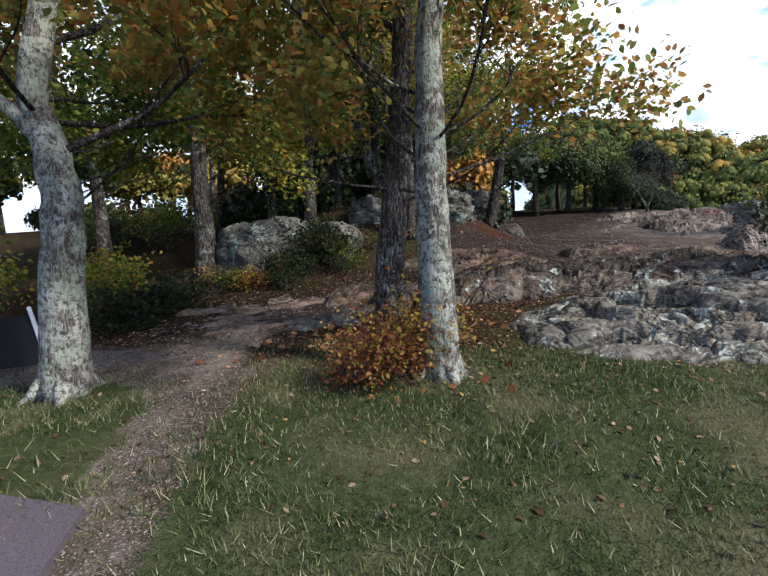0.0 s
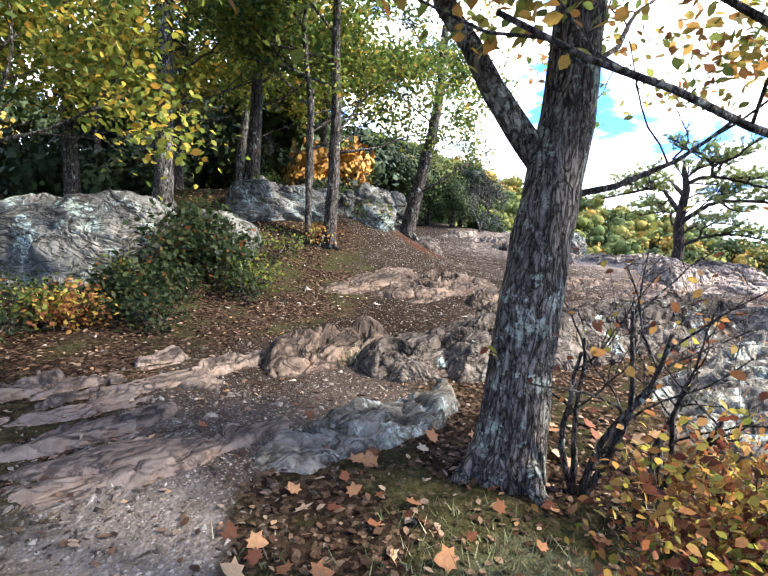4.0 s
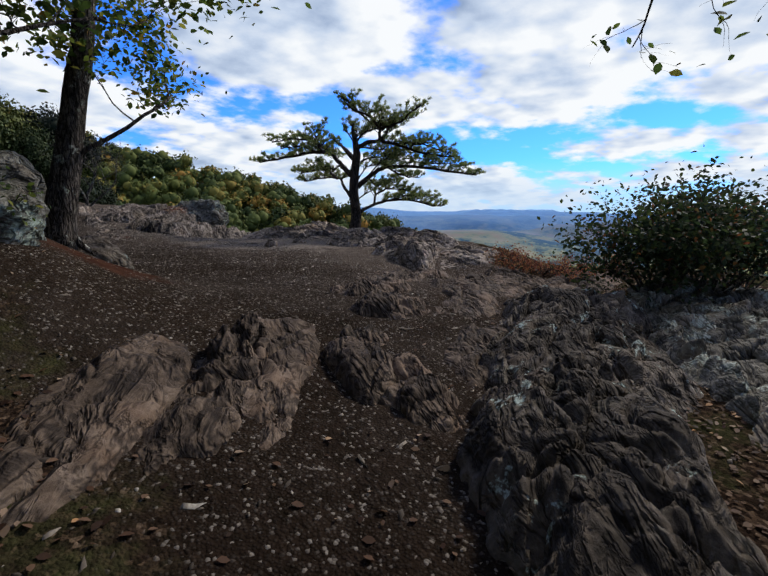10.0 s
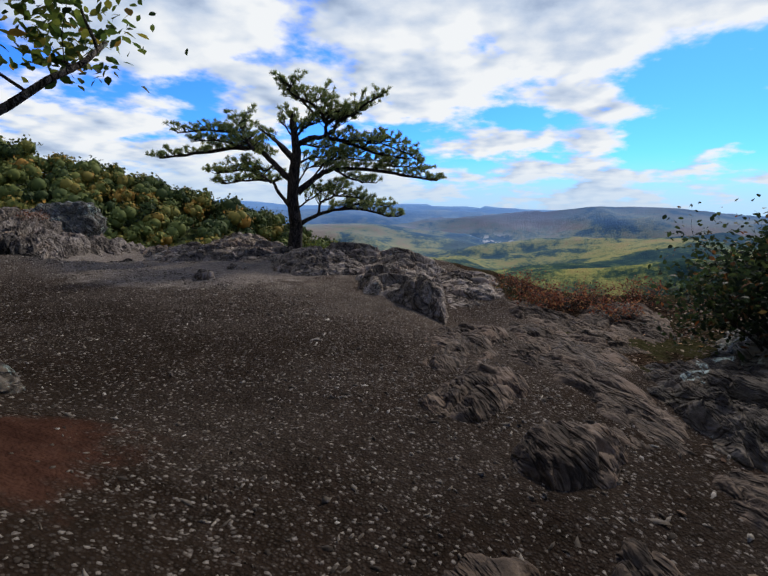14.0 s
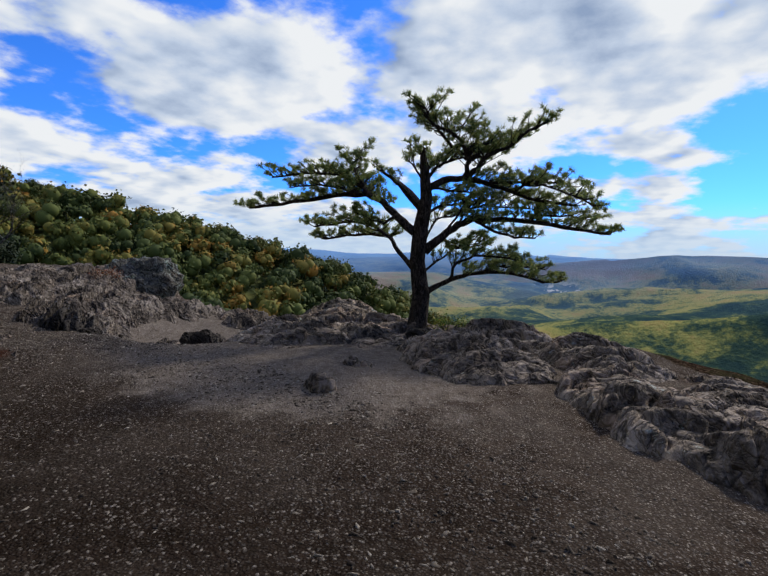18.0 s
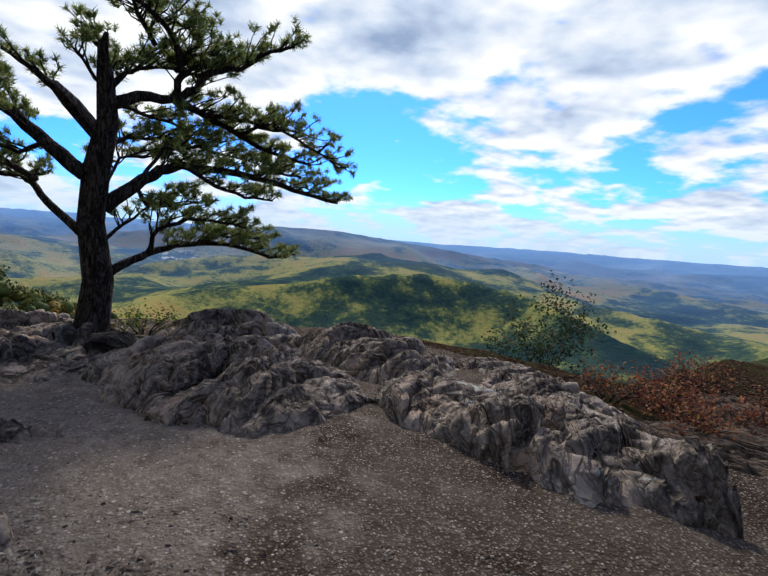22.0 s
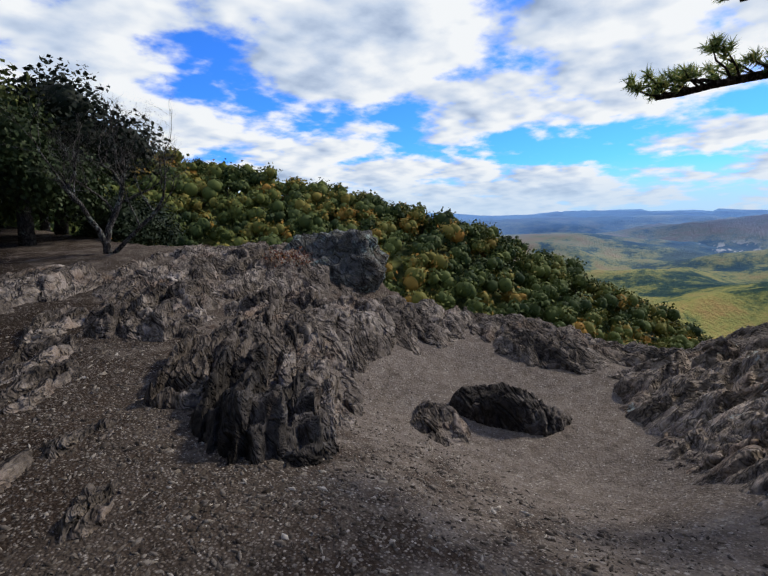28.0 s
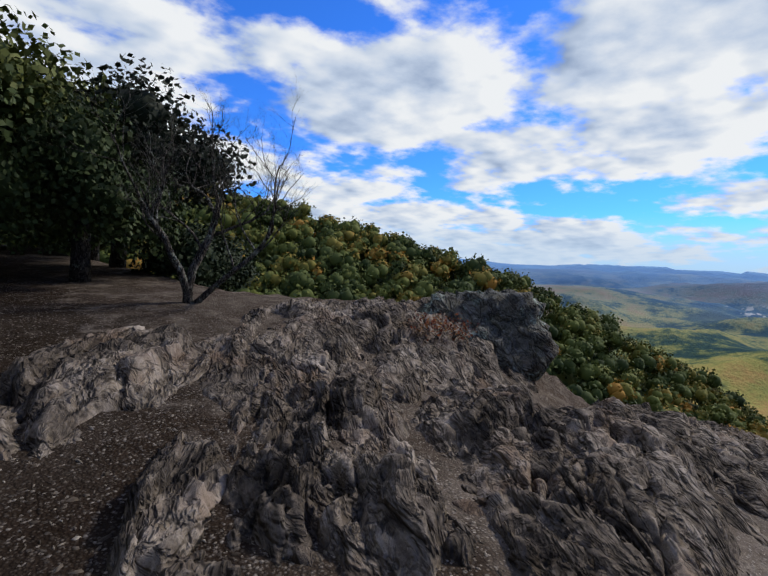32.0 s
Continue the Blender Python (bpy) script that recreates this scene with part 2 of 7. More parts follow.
def bark_material(name, dark, light, lichen=0.0, furrow=1.0, split=0.6):
    m = Nodes(name, 0.92, 0.05)
    fib = m.noise(8.0, 8, 0.6, m.scaled(2.2, 2.2, 0.6), 1.4)
    ridge = m.calc("ABSOLUTE", m.calc("SUBTRACT", m.noise(9.0, 5, 0.6, m.scaled(2.0, 2.0, 0.5), 1.1), 0.5))
    fine = m.noise(34, 6, 0.7, m.scaled(1, 1, 0.6))
    f = m.calc("ADD", m.calc("MULTIPLY", fib, 0.42), m.calc("ADD", m.calc("MULTIPLY", fine, 0.42), m.step(ridge, 0.0, 0.09, 0.0, 0.16)))
    col = m.ramp(f, [(0.43, dark), (0.62, light)])
    bend = m.nt.nodes.new("ShaderNodeVectorMath")
    bend.operation = "ADD"
    m.put(bend.inputs[0], m.scaled(1.0, 1.0, 0.15))
    sway = m.nt.nodes.new("ShaderNodeTexNoise")
    sway.inputs["Scale"].default_value, sway.inputs["Detail"].default_value = 9.0, 4.0
    m.put(sway.inputs["Vector"], m.space)
    shift = m.nt.nodes.new("ShaderNodeVectorMath")
    shift.operation = "MULTIPLY"
    m.put(shift.inputs[0], sway.outputs["Color"])
    shift.inputs[1].default_value = (0.06, 0.06, 0.03)
    m.put(bend.inputs[1], shift.outputs[0])
    groove = m.step(m.cells(21.0, "Distance", "DISTANCE_TO_EDGE", bend.outputs[0]), 0.0, 0.13)
    col = m.mix(m.calc("MULTIPLY", m.calc("SUBTRACT", 1.0, groove), split), col, tuple(0.35 * c for c in dark))
    f = m.calc("ADD", m.calc("MULTIPLY", f, 0.6), m.calc("MULTIPLY", groove, 0.8 * split))
    if lichen:
        a = m.step(m.noise(5.0, 8, 0.75), 0.6 - 0.2 * lichen, 0.63 - 0.17 * lichen)
        b = m.step(m.noise(24, 5, 0.75), 0.42, 0.52)
        tint = m.ramp(m.noise(3.1, 4), [(0.4, (0.21, 0.25, 0.195)), (0.6, (0.31, 0.32, 0.275))])
        col = m.mix(m.calc("MULTIPLY", m.calc("MULTIPLY", a, b), m.step(groove, 0.2, 0.8, 1.0 - split, 1.0)), col, tint)
    nrm = m.bump(f, 0.9, 0.05 * furrow)
    return m.done(col, m.bump(m.noise(70, 4, 0.7), 0.4, 0.008, nrm))


BARK_PALE = bark_material("lichen_bark", (0.045, 0.040, 0.034), (0.19, 0.178, 0.152), 0.7, 1.0, 0.12)
BARK_GREY = bark_material("grey_bark", (0.028, 0.024, 0.021), (0.17, 0.15, 0.13), 0.3, 1.3)
BARK_DARK = bark_material("furrowed_bark", (0.022, 0.019, 0.017), (0.115, 0.098, 0.083), 0.15, 1.2)
BARK_PINE = bark_material("pine_bark", (0.018, 0.015, 0.013), (0.085, 0.068, 0.056), 0.0)
WOOD_DEAD = bark_material("weathered_wood", (0.09, 0.075, 0.065), (0.27, 0.24, 0.21), 0.0, 0.5)


def leaf_material(name, stops, translucent=0.58, rough=0.6, mottle=0.3, worn=None):
    m = Nodes(name, rough, 0.15)
    col = m.ramp(m.island(), stops)
    col = m.mix(mottle, col, m.ramp(m.noise(60, 3), [(0.3, (0.2, 0.2, 0.2)), (0.7, (0.75, 0.75, 0.7))]), "OVERLAY")
    if worn:
        col = m.mix(m.step(m.noise(0.9, 5, 0.6), 0.46, 0.64, 0.0, 0.7), col, worn)
    m.done(col)
    nt = m.nt
    tr, add = nt.nodes.new("ShaderNodeBsdfTranslucent"), nt.nodes.new("ShaderNodeMixShader")
    add.inputs[0].default_value = translucent
    nt.links.new(col, tr.inputs[0])
    nt.links.new(m.bsdf.outputs[0], add.inputs[1])
    nt.links.new(tr.outputs[0], add.inputs[2])
    nt.links.new(add.outputs[0], nt.nodes["Material Output"].inputs[0])
    return m.mat


LEAF_AMBER = leaf_material("amber_leaves", [(0.0, (0.19, 0.075, 0.026)), (0.2, (0.34, 0.17, 0.045)), (0.5, (0.31, 0.24, 0.055)), (0.8, (0.16, 0.19, 0.045)), (1.0, (0.08, 0.115, 0.03))])
LEAF_GREEN = leaf_material("green_leaves", [(0.0, (0.03, 0.055, 0.014)), (0.4, (0.07, 0.11, 0.024)), (0.75, (0.13, 0.16, 0.03)), (0.93, (0.22, 0.21, 0.035)), (1.0, (0.32, 0.17, 0.03))])
LEAF_YELLOW = leaf_material("yellow_green_leaves", [(0.0, (0.06, 0.09, 0.018)), (0.4, (0.14, 0.17, 0.03)), (0.75, (0.30, 0.28, 0.045)), (1.0, (0.46, 0.25, 0.04))])
LEAF_SHRUB = leaf_material("dark_shrub_leaves", [(0.0, (0.012, 0.020, 0.010)), (0.6, (0.028, 0.045, 0.016)), (0.9, (0.05, 0.06, 0.02)), (1.0, (0.15, 0.05, 0.02))])
LEAF_GOLD = leaf_material("gold_shrub_leaves", [(0.0, (0.08, 0.022, 0.015)), (0.3, (0.20, 0.075, 0.03)), (0.55, (0.32, 0.17, 0.05)), (0.8, (0.36, 0.28, 0.05)), (1.0, (0.13, 0.16, 0.03))])
LEAF_RED = leaf_material("rust_shrub_leaves", [(0.0, (0.06, 0.018, 0.014)), (0.4, (0.15, 0.045, 0.026)), (0.7, (0.25, 0.10, 0.05)), (1.0, (0.22, 0.13, 0.05))])
LEAF_MAPLE = leaf_material("maple_leaves", [(0.0, (0.10, 0.035, 0.02)), (0.35, (0.20, 0.08, 0.035)), (0.7, (0.33, 0.17, 0.08)), (1.0, (0.45, 0.35, 0.23))], 0.3, 0.7)
LEAF_FALLEN = leaf_material("fallen_leaves", [(0.0, (0.03, 0.016, 0.010)), (0.4, (0.085, 0.043, 0.024)), (0.7, (0.16, 0.098, 0.06)), (0.92, (0.30, 0.22, 0.155)), (1.0, (0.42, 0.21, 0.08))], 0.3, 0.7)
NEEDLES = leaf_material("pine_needles", [(0.0, (0.055, 0.095, 0.038)), (0.4, (0.135, 0.20, 0.066)), (0.75, (0.30, 0.345, 0.10)), (0.93, (0.48, 0.48, 0.15)), (1.0, (0.55, 0.47, 0.16))], 0.35, 0.5)
GRASS = leaf_material("grass_blades", [(0.0, (0.012, 0.028, 0.008)), (0.45, (0.028, 0.053, 0.014)), (0.75, (0.085, 0.11, 0.04)), (0.88, (0.25, 0.24, 0.13)), (1.0, (0.40, 0.36, 0.24))], 0.3, 0.6, 0.3, (0.17, 0.17, 0.085))


def forest_leaf_material(name, turned=0.0):
    """Whole far crowns differ from each other; clumps within one differ a little. turned: shift to the bright golden
    stops, painting sunlight.
    """
    m = Nodes(name, 0.7, 0.2)
    tree = m.ramp(m.calc("ADD", turned, m.calc("MULTIPLY", m.each(), 1.0 - turned)), [(0.0, (0.007, 0.012, 0.004)), (0.35, (0.020, 0.033, 0.009)), (0.62, (0.045, 0.064, 0.014)), (0.8, (0.09, 0.10, 0.020)), (0.91, (0.16, 0.135, 0.025)), (0.965, (0.25, 0.125, 0.024)), (1.0, (0.36, 0.17, 0.028))])
    col = m.mix(0.35, tree, m.ramp(m.island(), [(0.0, (0.2, 0.2, 0.2)), (1.0, (0.7, 0.7, 0.66))]), "OVERLAY")
    return m.done(col)


LEAF_FOREST = forest_leaf_material("forest_crowns")
# for the crest: autumn gold plus the sunlight there, painted as colour
LEAF_CREST_LIT = forest_leaf_material("sunlit_crest_crowns", 0.5)


def far_wood_material():
    m = Nodes("far_woods", 0.8, 0.15)
    tree = m.calc("ADD", m.calc("MULTIPLY", m.attr("tree"), 0.8), m.calc("MULTIPLY", m.island(), 0.2))
    col = m.ramp(tree, [(0.1, (0.008, 0.014, 0.005)), (0.42, (0.023, 0.037, 0.010)), (0.62, (0.065, 0.082, 0.018)), (0.78, (0.10, 0.11, 0.022)), (0.89, (0.19, 0.14, 0.026)), (0.97, (0.30, 0.145, 0.024))])
    return m.done(col)


FAR_WOOD = far_wood_material()


def ground_material():
    m = Nodes("trail_ground", 0.95, 0.0)
    grass, litter, red = m.attr("grass"), m.attr("litter"), m.attr("red_soil")
    # gravel: broken stone in dark grit
    warp = m.noise(3, 4, 0.6)
    c1, c2 = m.cells(58, "Color"), m.cells(24, "Color")
    d1, d2 = m.cells(58), m.cells(24)
    peb = m.ramp(c1, [(0.0, (0.026, 0.020, 0.016)), (0.4, (0.072, 0.057, 0.045)), (0.75, (0.17, 0.142, 0.118)), (1.0, (0.40, 0.355, 0.305))])
    soil = m.ramp(m.noise(5, 7, 0.65), [(0.3, (0.017, 0.012, 0.009)), (0.7, (0.062, 0.044, 0.032))])
    gravel = m.mix(m.step(d1, 0.33, 0.50), peb, soil)
    gravel = m.mix(m.calc("MULTIPLY", m.step(d2, 0.32, 0.22), m.step(m.noise(16.0, 0), 0.42, 0.48)), gravel, m.ramp(c2, [(0.0, (0.05, 0.042, 0.035)), (0.6, (0.12, 0.102, 0.086)), (1.0, (0.26, 0.235, 0.205))]))
    gravel = m.mix(m.step(m.noise(0.7, 5, 0.6), 0.42, 0.62, 0.0, 0.55), gravel, m.mix(0.4, gravel, (0.16, 0.135, 0.11)))
    # dark soil that also paints the tree shade lying on the trail
    soil_shade = m.calc("MULTIPLY", m.attr("soil_shade"), m.step(m.noise(1.1, 6, 0.65), 0.25, 0.6, 0.75, 1.0))
    gravel = m.mix(soil_shade, gravel, m.mix(m.step(c1, 0.78, 0.86), m.ramp(m.noise(8, 8, 0.7), [(0.3, (0.004, 0.003, 0.002)), (0.7, (0.017, 0.011, 0.008))]), m.mix(0.6, peb, (0.016, 0.011, 0.009))))
    dirt = m.ramp(m.noise(7, 8, 0.7), [(0.3, (0.095, 0.077, 0.062)), (0.7, (0.30, 0.255, 0.212))])
    gravel = m.mix(m.step(m.calc("ADD", m.attr("dirt"), m.calc("MULTIPLY", m.calc("SUBTRACT", warp, 0.5), 0.8)), 0.35, 0.65), gravel, m.mix(m.step(d2, 0.36, 0.24), m.mix(m.step(d1, 0.26, 0.5), m.mix(0.55, dirt, peb), m.mix(0.45, dirt, soil)), m.ramp(c2, [(0.0, (0.045, 0.036, 0.03)), (0.55, (0.14, 0.118, 0.10)), (1.0, (0.30, 0.27, 0.235))])))
    turf = m.ramp(m.noise(14, 8, 0.7), [(0.25, (0.018, 0.02, 0.010)), (0.55, (0.036, 0.046, 0.02)), (0.8, (0.10, 0.085, 0.05))])
    turf = m.mix(m.step(m.noise(0.9, 5, 0.6), 0.48, 0.66, 0.0, 0.6), turf, (0.10, 0.085, 0.052))
    olive = m.ramp(m.noise(18, 6, 0.7), [(0.3, (0.012, 0.013, 0.006)), (0.7, (0.045, 0.045, 0.018))])
    leafc = m.ramp(m.calc("ADD", m.calc("MULTIPLY", m.cells(34, "Color"), 0.6), m.calc("MULTIPLY", m.noise(24, 6, 0.75), 0.4)), [(0.25, (0.006, 0.004, 0.003)), (0.5, (0.02, 0.013, 0.009)), (0.68, (0.055, 0.035, 0.022)), (0.8, (0.13, 0.09, 0.06))])
    leafc = m.mix(m.step(m.noise(0.9, 6, 0.7), 0.45, 0.6, 0.0, 0.75), leafc, olive)
    redc = m.ramp(m.noise(6, 7, 0.65), [(0.3, (0.022, 0.010, 0.007)), (0.7, (0.055, 0.026, 0.017))])
    wob = m.calc("MULTIPLY", m.calc("SUBTRACT", m.noise(2.2, 7, 0.7), 0.5), 1.1)
    col = m.mix(m.step(m.calc("ADD", litter, wob), 0.35, 0.65), gravel, leafc)
    col = m.mix(m.step(m.calc("ADD", red, wob), 0.4, 0.7), col, redc)
    col = m.mix(m.step(m.calc("ADD", grass, wob), 0.4, 0.6), col, turf)
    h = m.calc("ADD", m.calc("MULTIPLY", d1, -0.5), m.calc("ADD", m.calc("MULTIPLY", d2, -0.5), m.noise(9, 7, 0.7)))
    return m.done(col, m.bump(h, 0.8, 0.02))


GROUND = ground_material()


def valley_material():
    m = Nodes("valley_woods", 0.9, 0.1)
    f = m.calc("ADD", m.calc("MULTIPLY", m.noise(0.02, 6, 0.6), 0.6), m.calc("MULTIPLY", m.noise(0.2, 4, 0.7), 0.4))
    col = m.ramp(f, [(0.38, (0.02, 0.03, 0.012)), (0.5, (0.045, 0.06, 0.018)), (0.62, (0.11, 0.11, 0.028))])
    return m.done(col, m.bump(m.cells(0.25), 1.0, 3.0))


VALLEY = valley_material()


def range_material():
    """Autumn woods of the valley, made blue with distance by painted haze; a far backdrop."""
    m = Nodes("hazed_valley_backdrop", 1.0, 0.0)
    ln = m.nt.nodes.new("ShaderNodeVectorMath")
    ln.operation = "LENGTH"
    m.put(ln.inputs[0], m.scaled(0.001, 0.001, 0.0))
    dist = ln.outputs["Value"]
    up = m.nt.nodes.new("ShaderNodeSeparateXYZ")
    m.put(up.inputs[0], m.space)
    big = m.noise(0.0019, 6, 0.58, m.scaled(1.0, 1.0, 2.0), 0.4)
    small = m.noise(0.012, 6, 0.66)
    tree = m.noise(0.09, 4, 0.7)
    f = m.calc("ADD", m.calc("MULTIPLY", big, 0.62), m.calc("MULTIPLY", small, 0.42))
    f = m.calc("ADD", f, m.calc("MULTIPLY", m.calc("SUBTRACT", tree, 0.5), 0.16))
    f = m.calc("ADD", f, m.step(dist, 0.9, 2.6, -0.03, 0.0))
    # autumn tones whose dark and yellow patches also paint cloud shade and sun
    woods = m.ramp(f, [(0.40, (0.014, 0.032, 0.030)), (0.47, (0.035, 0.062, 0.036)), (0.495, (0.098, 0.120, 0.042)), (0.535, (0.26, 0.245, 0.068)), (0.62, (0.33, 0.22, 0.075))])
    # upper slopes darkened: cloud shade painted onto the crests
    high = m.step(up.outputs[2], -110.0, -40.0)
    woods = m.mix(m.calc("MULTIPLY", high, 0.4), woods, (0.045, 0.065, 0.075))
    # haze painted into the base colour: bluer, then paler, with distance
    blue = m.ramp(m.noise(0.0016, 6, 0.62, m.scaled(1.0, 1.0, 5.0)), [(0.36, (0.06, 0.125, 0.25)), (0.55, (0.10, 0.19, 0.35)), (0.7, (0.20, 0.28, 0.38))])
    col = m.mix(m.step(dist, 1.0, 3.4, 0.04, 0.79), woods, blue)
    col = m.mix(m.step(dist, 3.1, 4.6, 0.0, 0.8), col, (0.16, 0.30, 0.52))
    # a pale quarry on the lower slopes
    near_q = m.nt.nodes.new("ShaderNodeVectorMath")
    near_q.operation = "DISTANCE"
    m.put(near_q.inputs[0], m.scaled(1, 1, 0))
    near_q.inputs[1].default_value = (math.sin(radians(85.5)) * QUARRY, math.cos(radians(85.5)) * QUARRY, 0)
    pale = m.calc("MULTIPLY", m.step(near_q.outputs["Value"], 150.0, 60.0), m.step(m.noise(0.011, 3, 0.6, m.scaled(1, 2.2, 1, (0, 0, 0.6))), 0.57, 0.60))
    col = m.mix(pale, col, (0.36, 0.38, 0.40))
    h = m.calc("ADD", m.calc("MULTIPLY", m.noise(0.1, 4, 0.65), 0.7), m.noise(0.006, 6, 0.6))
    return m.done(col, m.bump(h, 1.0, 9.0))


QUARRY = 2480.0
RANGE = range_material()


def plain(name, colour, rough=0.7, scale=30, amount=0.25, metal=0.0):
    m = Nodes(name, rough, 0.3)
    m.bsdf.inputs["Metallic"].default_value = metal
    n = m.noise(scale, 6, 0.65)
    return m.done(m.ramp(n, [(0.3, tuple(c * (1 - amount) for c in colour)), (0.7, tuple(min(1, c * (1 + amount)) for c in colour))]), m.bump(n, 0.3, 0.005))


ASPHALT = plain("worn_asphalt", (0.068, 0.055, 0.066), 0.9, 90, 0.5)
BLACK_STEEL = plain("black_painted_steel", (0.008, 0.008, 0.009), 0.85, 60)
WHITE_PAINT = plain("chipped_white_paint", (0.55, 0.55, 0.53), 0.6, 40)
PEBBLE = leaf_material("broken_stone", [(0.0, (0.024, 0.018, 0.014)), (0.4, (0.065, 0.052, 0.041)), (0.75, (0.125, 0.104, 0.086)), (0.95, (0.21, 0.182, 0.154)), (1.0, (0.33, 0.295, 0.255))], 0.0, 0.9, 0.6)

# ---- shape tools ----
def lattice(ix, iy, iz, seed):
    h = (ix * 374761393 + iy * 668265263 + iz * 2147483647 + seed * 974634777).astype(np.uint32)
    h = (h ^ (h >> np.uint32(13))) * np.uint32(1274126177)
    h = h ^ (h >> np.uint32(16))
    return (h & np.uint32(0xFFFFFF)).astype(np.float64) / 8388607.5 - 1.0


def vnoise(p, seed=0):
    """Smooth value noise, -1 to 1, at points (n, 3)."""
    p = np.asarray(p, float)
    i = np.floor(p).astype(np.int64)
    f = p - i
    f = f * f * (3 - 2 * f)
    out = 0
    for dx in (0, 1):
        for dy in (0, 1):
            for dz in (0, 1):
                w = (f[:, 0] if dx else 1 - f[:, 0]) * (f[:, 1] if dy else 1 - f[:, 1]) * (f[:, 2] if dz else 1 - f[:, 2])
                out = out + w * lattice(i[:, 0] + dx, i[:, 1] + dy, i[:, 2] + dz, seed)
    return out


def fbm(p, octaves=4, gain=0.5, seed=0):
    p = np.asarray(p, float)
    total, amp = 0, 1.0
    for o in range(octaves):
        total = total + amp * vnoise(p * 2.03**o + 17.3 * o, seed + o)
        amp *= gain
    return total


def sig(v):
    return 1 / (1 + np.exp(-np.clip(v, -40, 40)))


def smooth(v, a, b):
    t = np.clip((v - a) / (b - a), 0, 1)
    return t * t * (3 - 2 * t)


def mesh_of(name, verts, faces, mat, smooth_shade=True):
    me = bpy.data.meshes.new(name)
    verts = np.asarray(verts, np.float32)
    if isinstance(faces, np.ndarray):
        n, k = faces.shape
        me.vertices.add(len(verts))
        me.vertices.foreach_set("co", verts.ravel())
        me.loops.add(n * k)
        me.loops.foreach_set("vertex_index", faces.astype(np.int32).ravel())
        me.polygons.add(n)
        me.polygons.foreach_set("loop_start", np.arange(0, n * k, k, dtype=np.int32))
        me.polygons.foreach_set("loop_total", np.full(n, k, np.int32))
        me.update(calc_edges=True)
    else:
        me.from_pydata(verts.tolist(), [], faces)
    if smooth_shade:
        me.polygons.foreach_set("use_smooth", np.ones(len(me.polygons), bool))
    if mat:
        me.materials.append(mat)
    return me


def part(name, me, parent=None, label="", m=None):
    ob = new(name, me)
    if parent:
        ob.parent = parent
    if m is not None:
        ob.matrix_basis = m
    if label:
        ob["label"] = label
    return ob


def thing(name, label, category, m=None, group="", kind=""):
    ob = new(name)
    if m is not None:
        ob.matrix_basis = m
    return tagged(ob, label, category, group, kind)


class Tubes:
    """Collects tapered tubes along polylines into one mesh."""

    def __init__(self):
        self.v, self.f, self.n = [], [], 0

    def add(self, pts, radii, sides=7, wobble=0.0, rng=None, cap=True):
        pts = [Vector(p) for p in pts]
        k = len(pts)
        rings, a = [], None
        for i, p in enumerate(pts):
            d = (pts[min(i + 1, k - 1)] - pts[max(i - 1, 0)])
            if d.length < 1e-6:
                d = Vector((0, 0, 1))
            d.normalize()
            if a is None:
                a = d.orthogonal()
            a = a - d * a.dot(d)
            if a.length < 1e-4:
                a = d.orthogonal()
            a.normalize()
            b = d.cross(a)
            ring = []
            for s in range(sides):
                an = 2 * math.pi * s / sides
                r = radii[i] * (1 + (wobble * (rng.random() - 0.5) if rng else 0))
                ring.append(p + (a * math.cos(an) + b * math.sin(an)) * r)
            rings.append(ring)
        base = self.n
        for ring in rings:
            self.v.extend(q[:] for q in ring)
        self.n += k * sides
        for i in range(k - 1):
            for s in range(sides):
                s2 = (s + 1) % sides
                self.f.append((base + i * sides + s, base + i * sides + s2, base + (i + 1) * sides + s2, base + (i + 1) * sides + s))
        if cap:
            self.f.append(tuple(base + (k - 1) * sides + s for s in range(sides)))
            self.f.append(tuple(base + s for s in reversed(range(sides))))

    def mesh(self, name, mat):
        return mesh_of(name, self.v, self.f, mat)


def bent(a, b, n, sag, rng):
    """A wandering line from a to b."""
    a, b = Vector(a), Vector(b)
    out = [a]
    for i in range(1, n):
        t = i / n
        j = Vector((rng.uniform(-1, 1), rng.uniform(-1, 1), rng.uniform(-1, 1))) * sag * (b - a).length
        out.append(a.lerp(b, t) + j * math.sin(math.pi * t))
    out.append(b)
    return out


# one broad leaf: a folded, pointed blade of six corners
LEAF_SHAPE = np.array([(0, -0.5, 0), (0.27, -0.18, 0.05), (0.30, 0.16, 0.07), (0, 0.56, -0.04), (-0.30, 0.16, 0.07), (-0.27, -0.18, 0.05)])


MAPLE_LEAF = np.array([(0, -0.5, 0), (0.12, -0.3, 0.02), (0.42, -0.34, 0.07), (0.36, -0.1, 0.08), (0.56, 0.16, 0.22), (0.3, 0.2, 0.08), (0.22, 0.4, 0.12), (0, 0.62, 0.2), (-0.22, 0.4, 0.12), (-0.3, 0.2, 0.08), (-0.56, 0.16, 0.22), (-0.36, -0.1, 0.08), (-0.42, -0.34, 0.07), (-0.12, -0.3, 0.02)])
QUAD_LEAF = np.array([(0, -0.55, 0.0), (0.42, 0.0, 0.06), (0, 0.55, 0.0), (-0.42, 0.0, 0.06)])


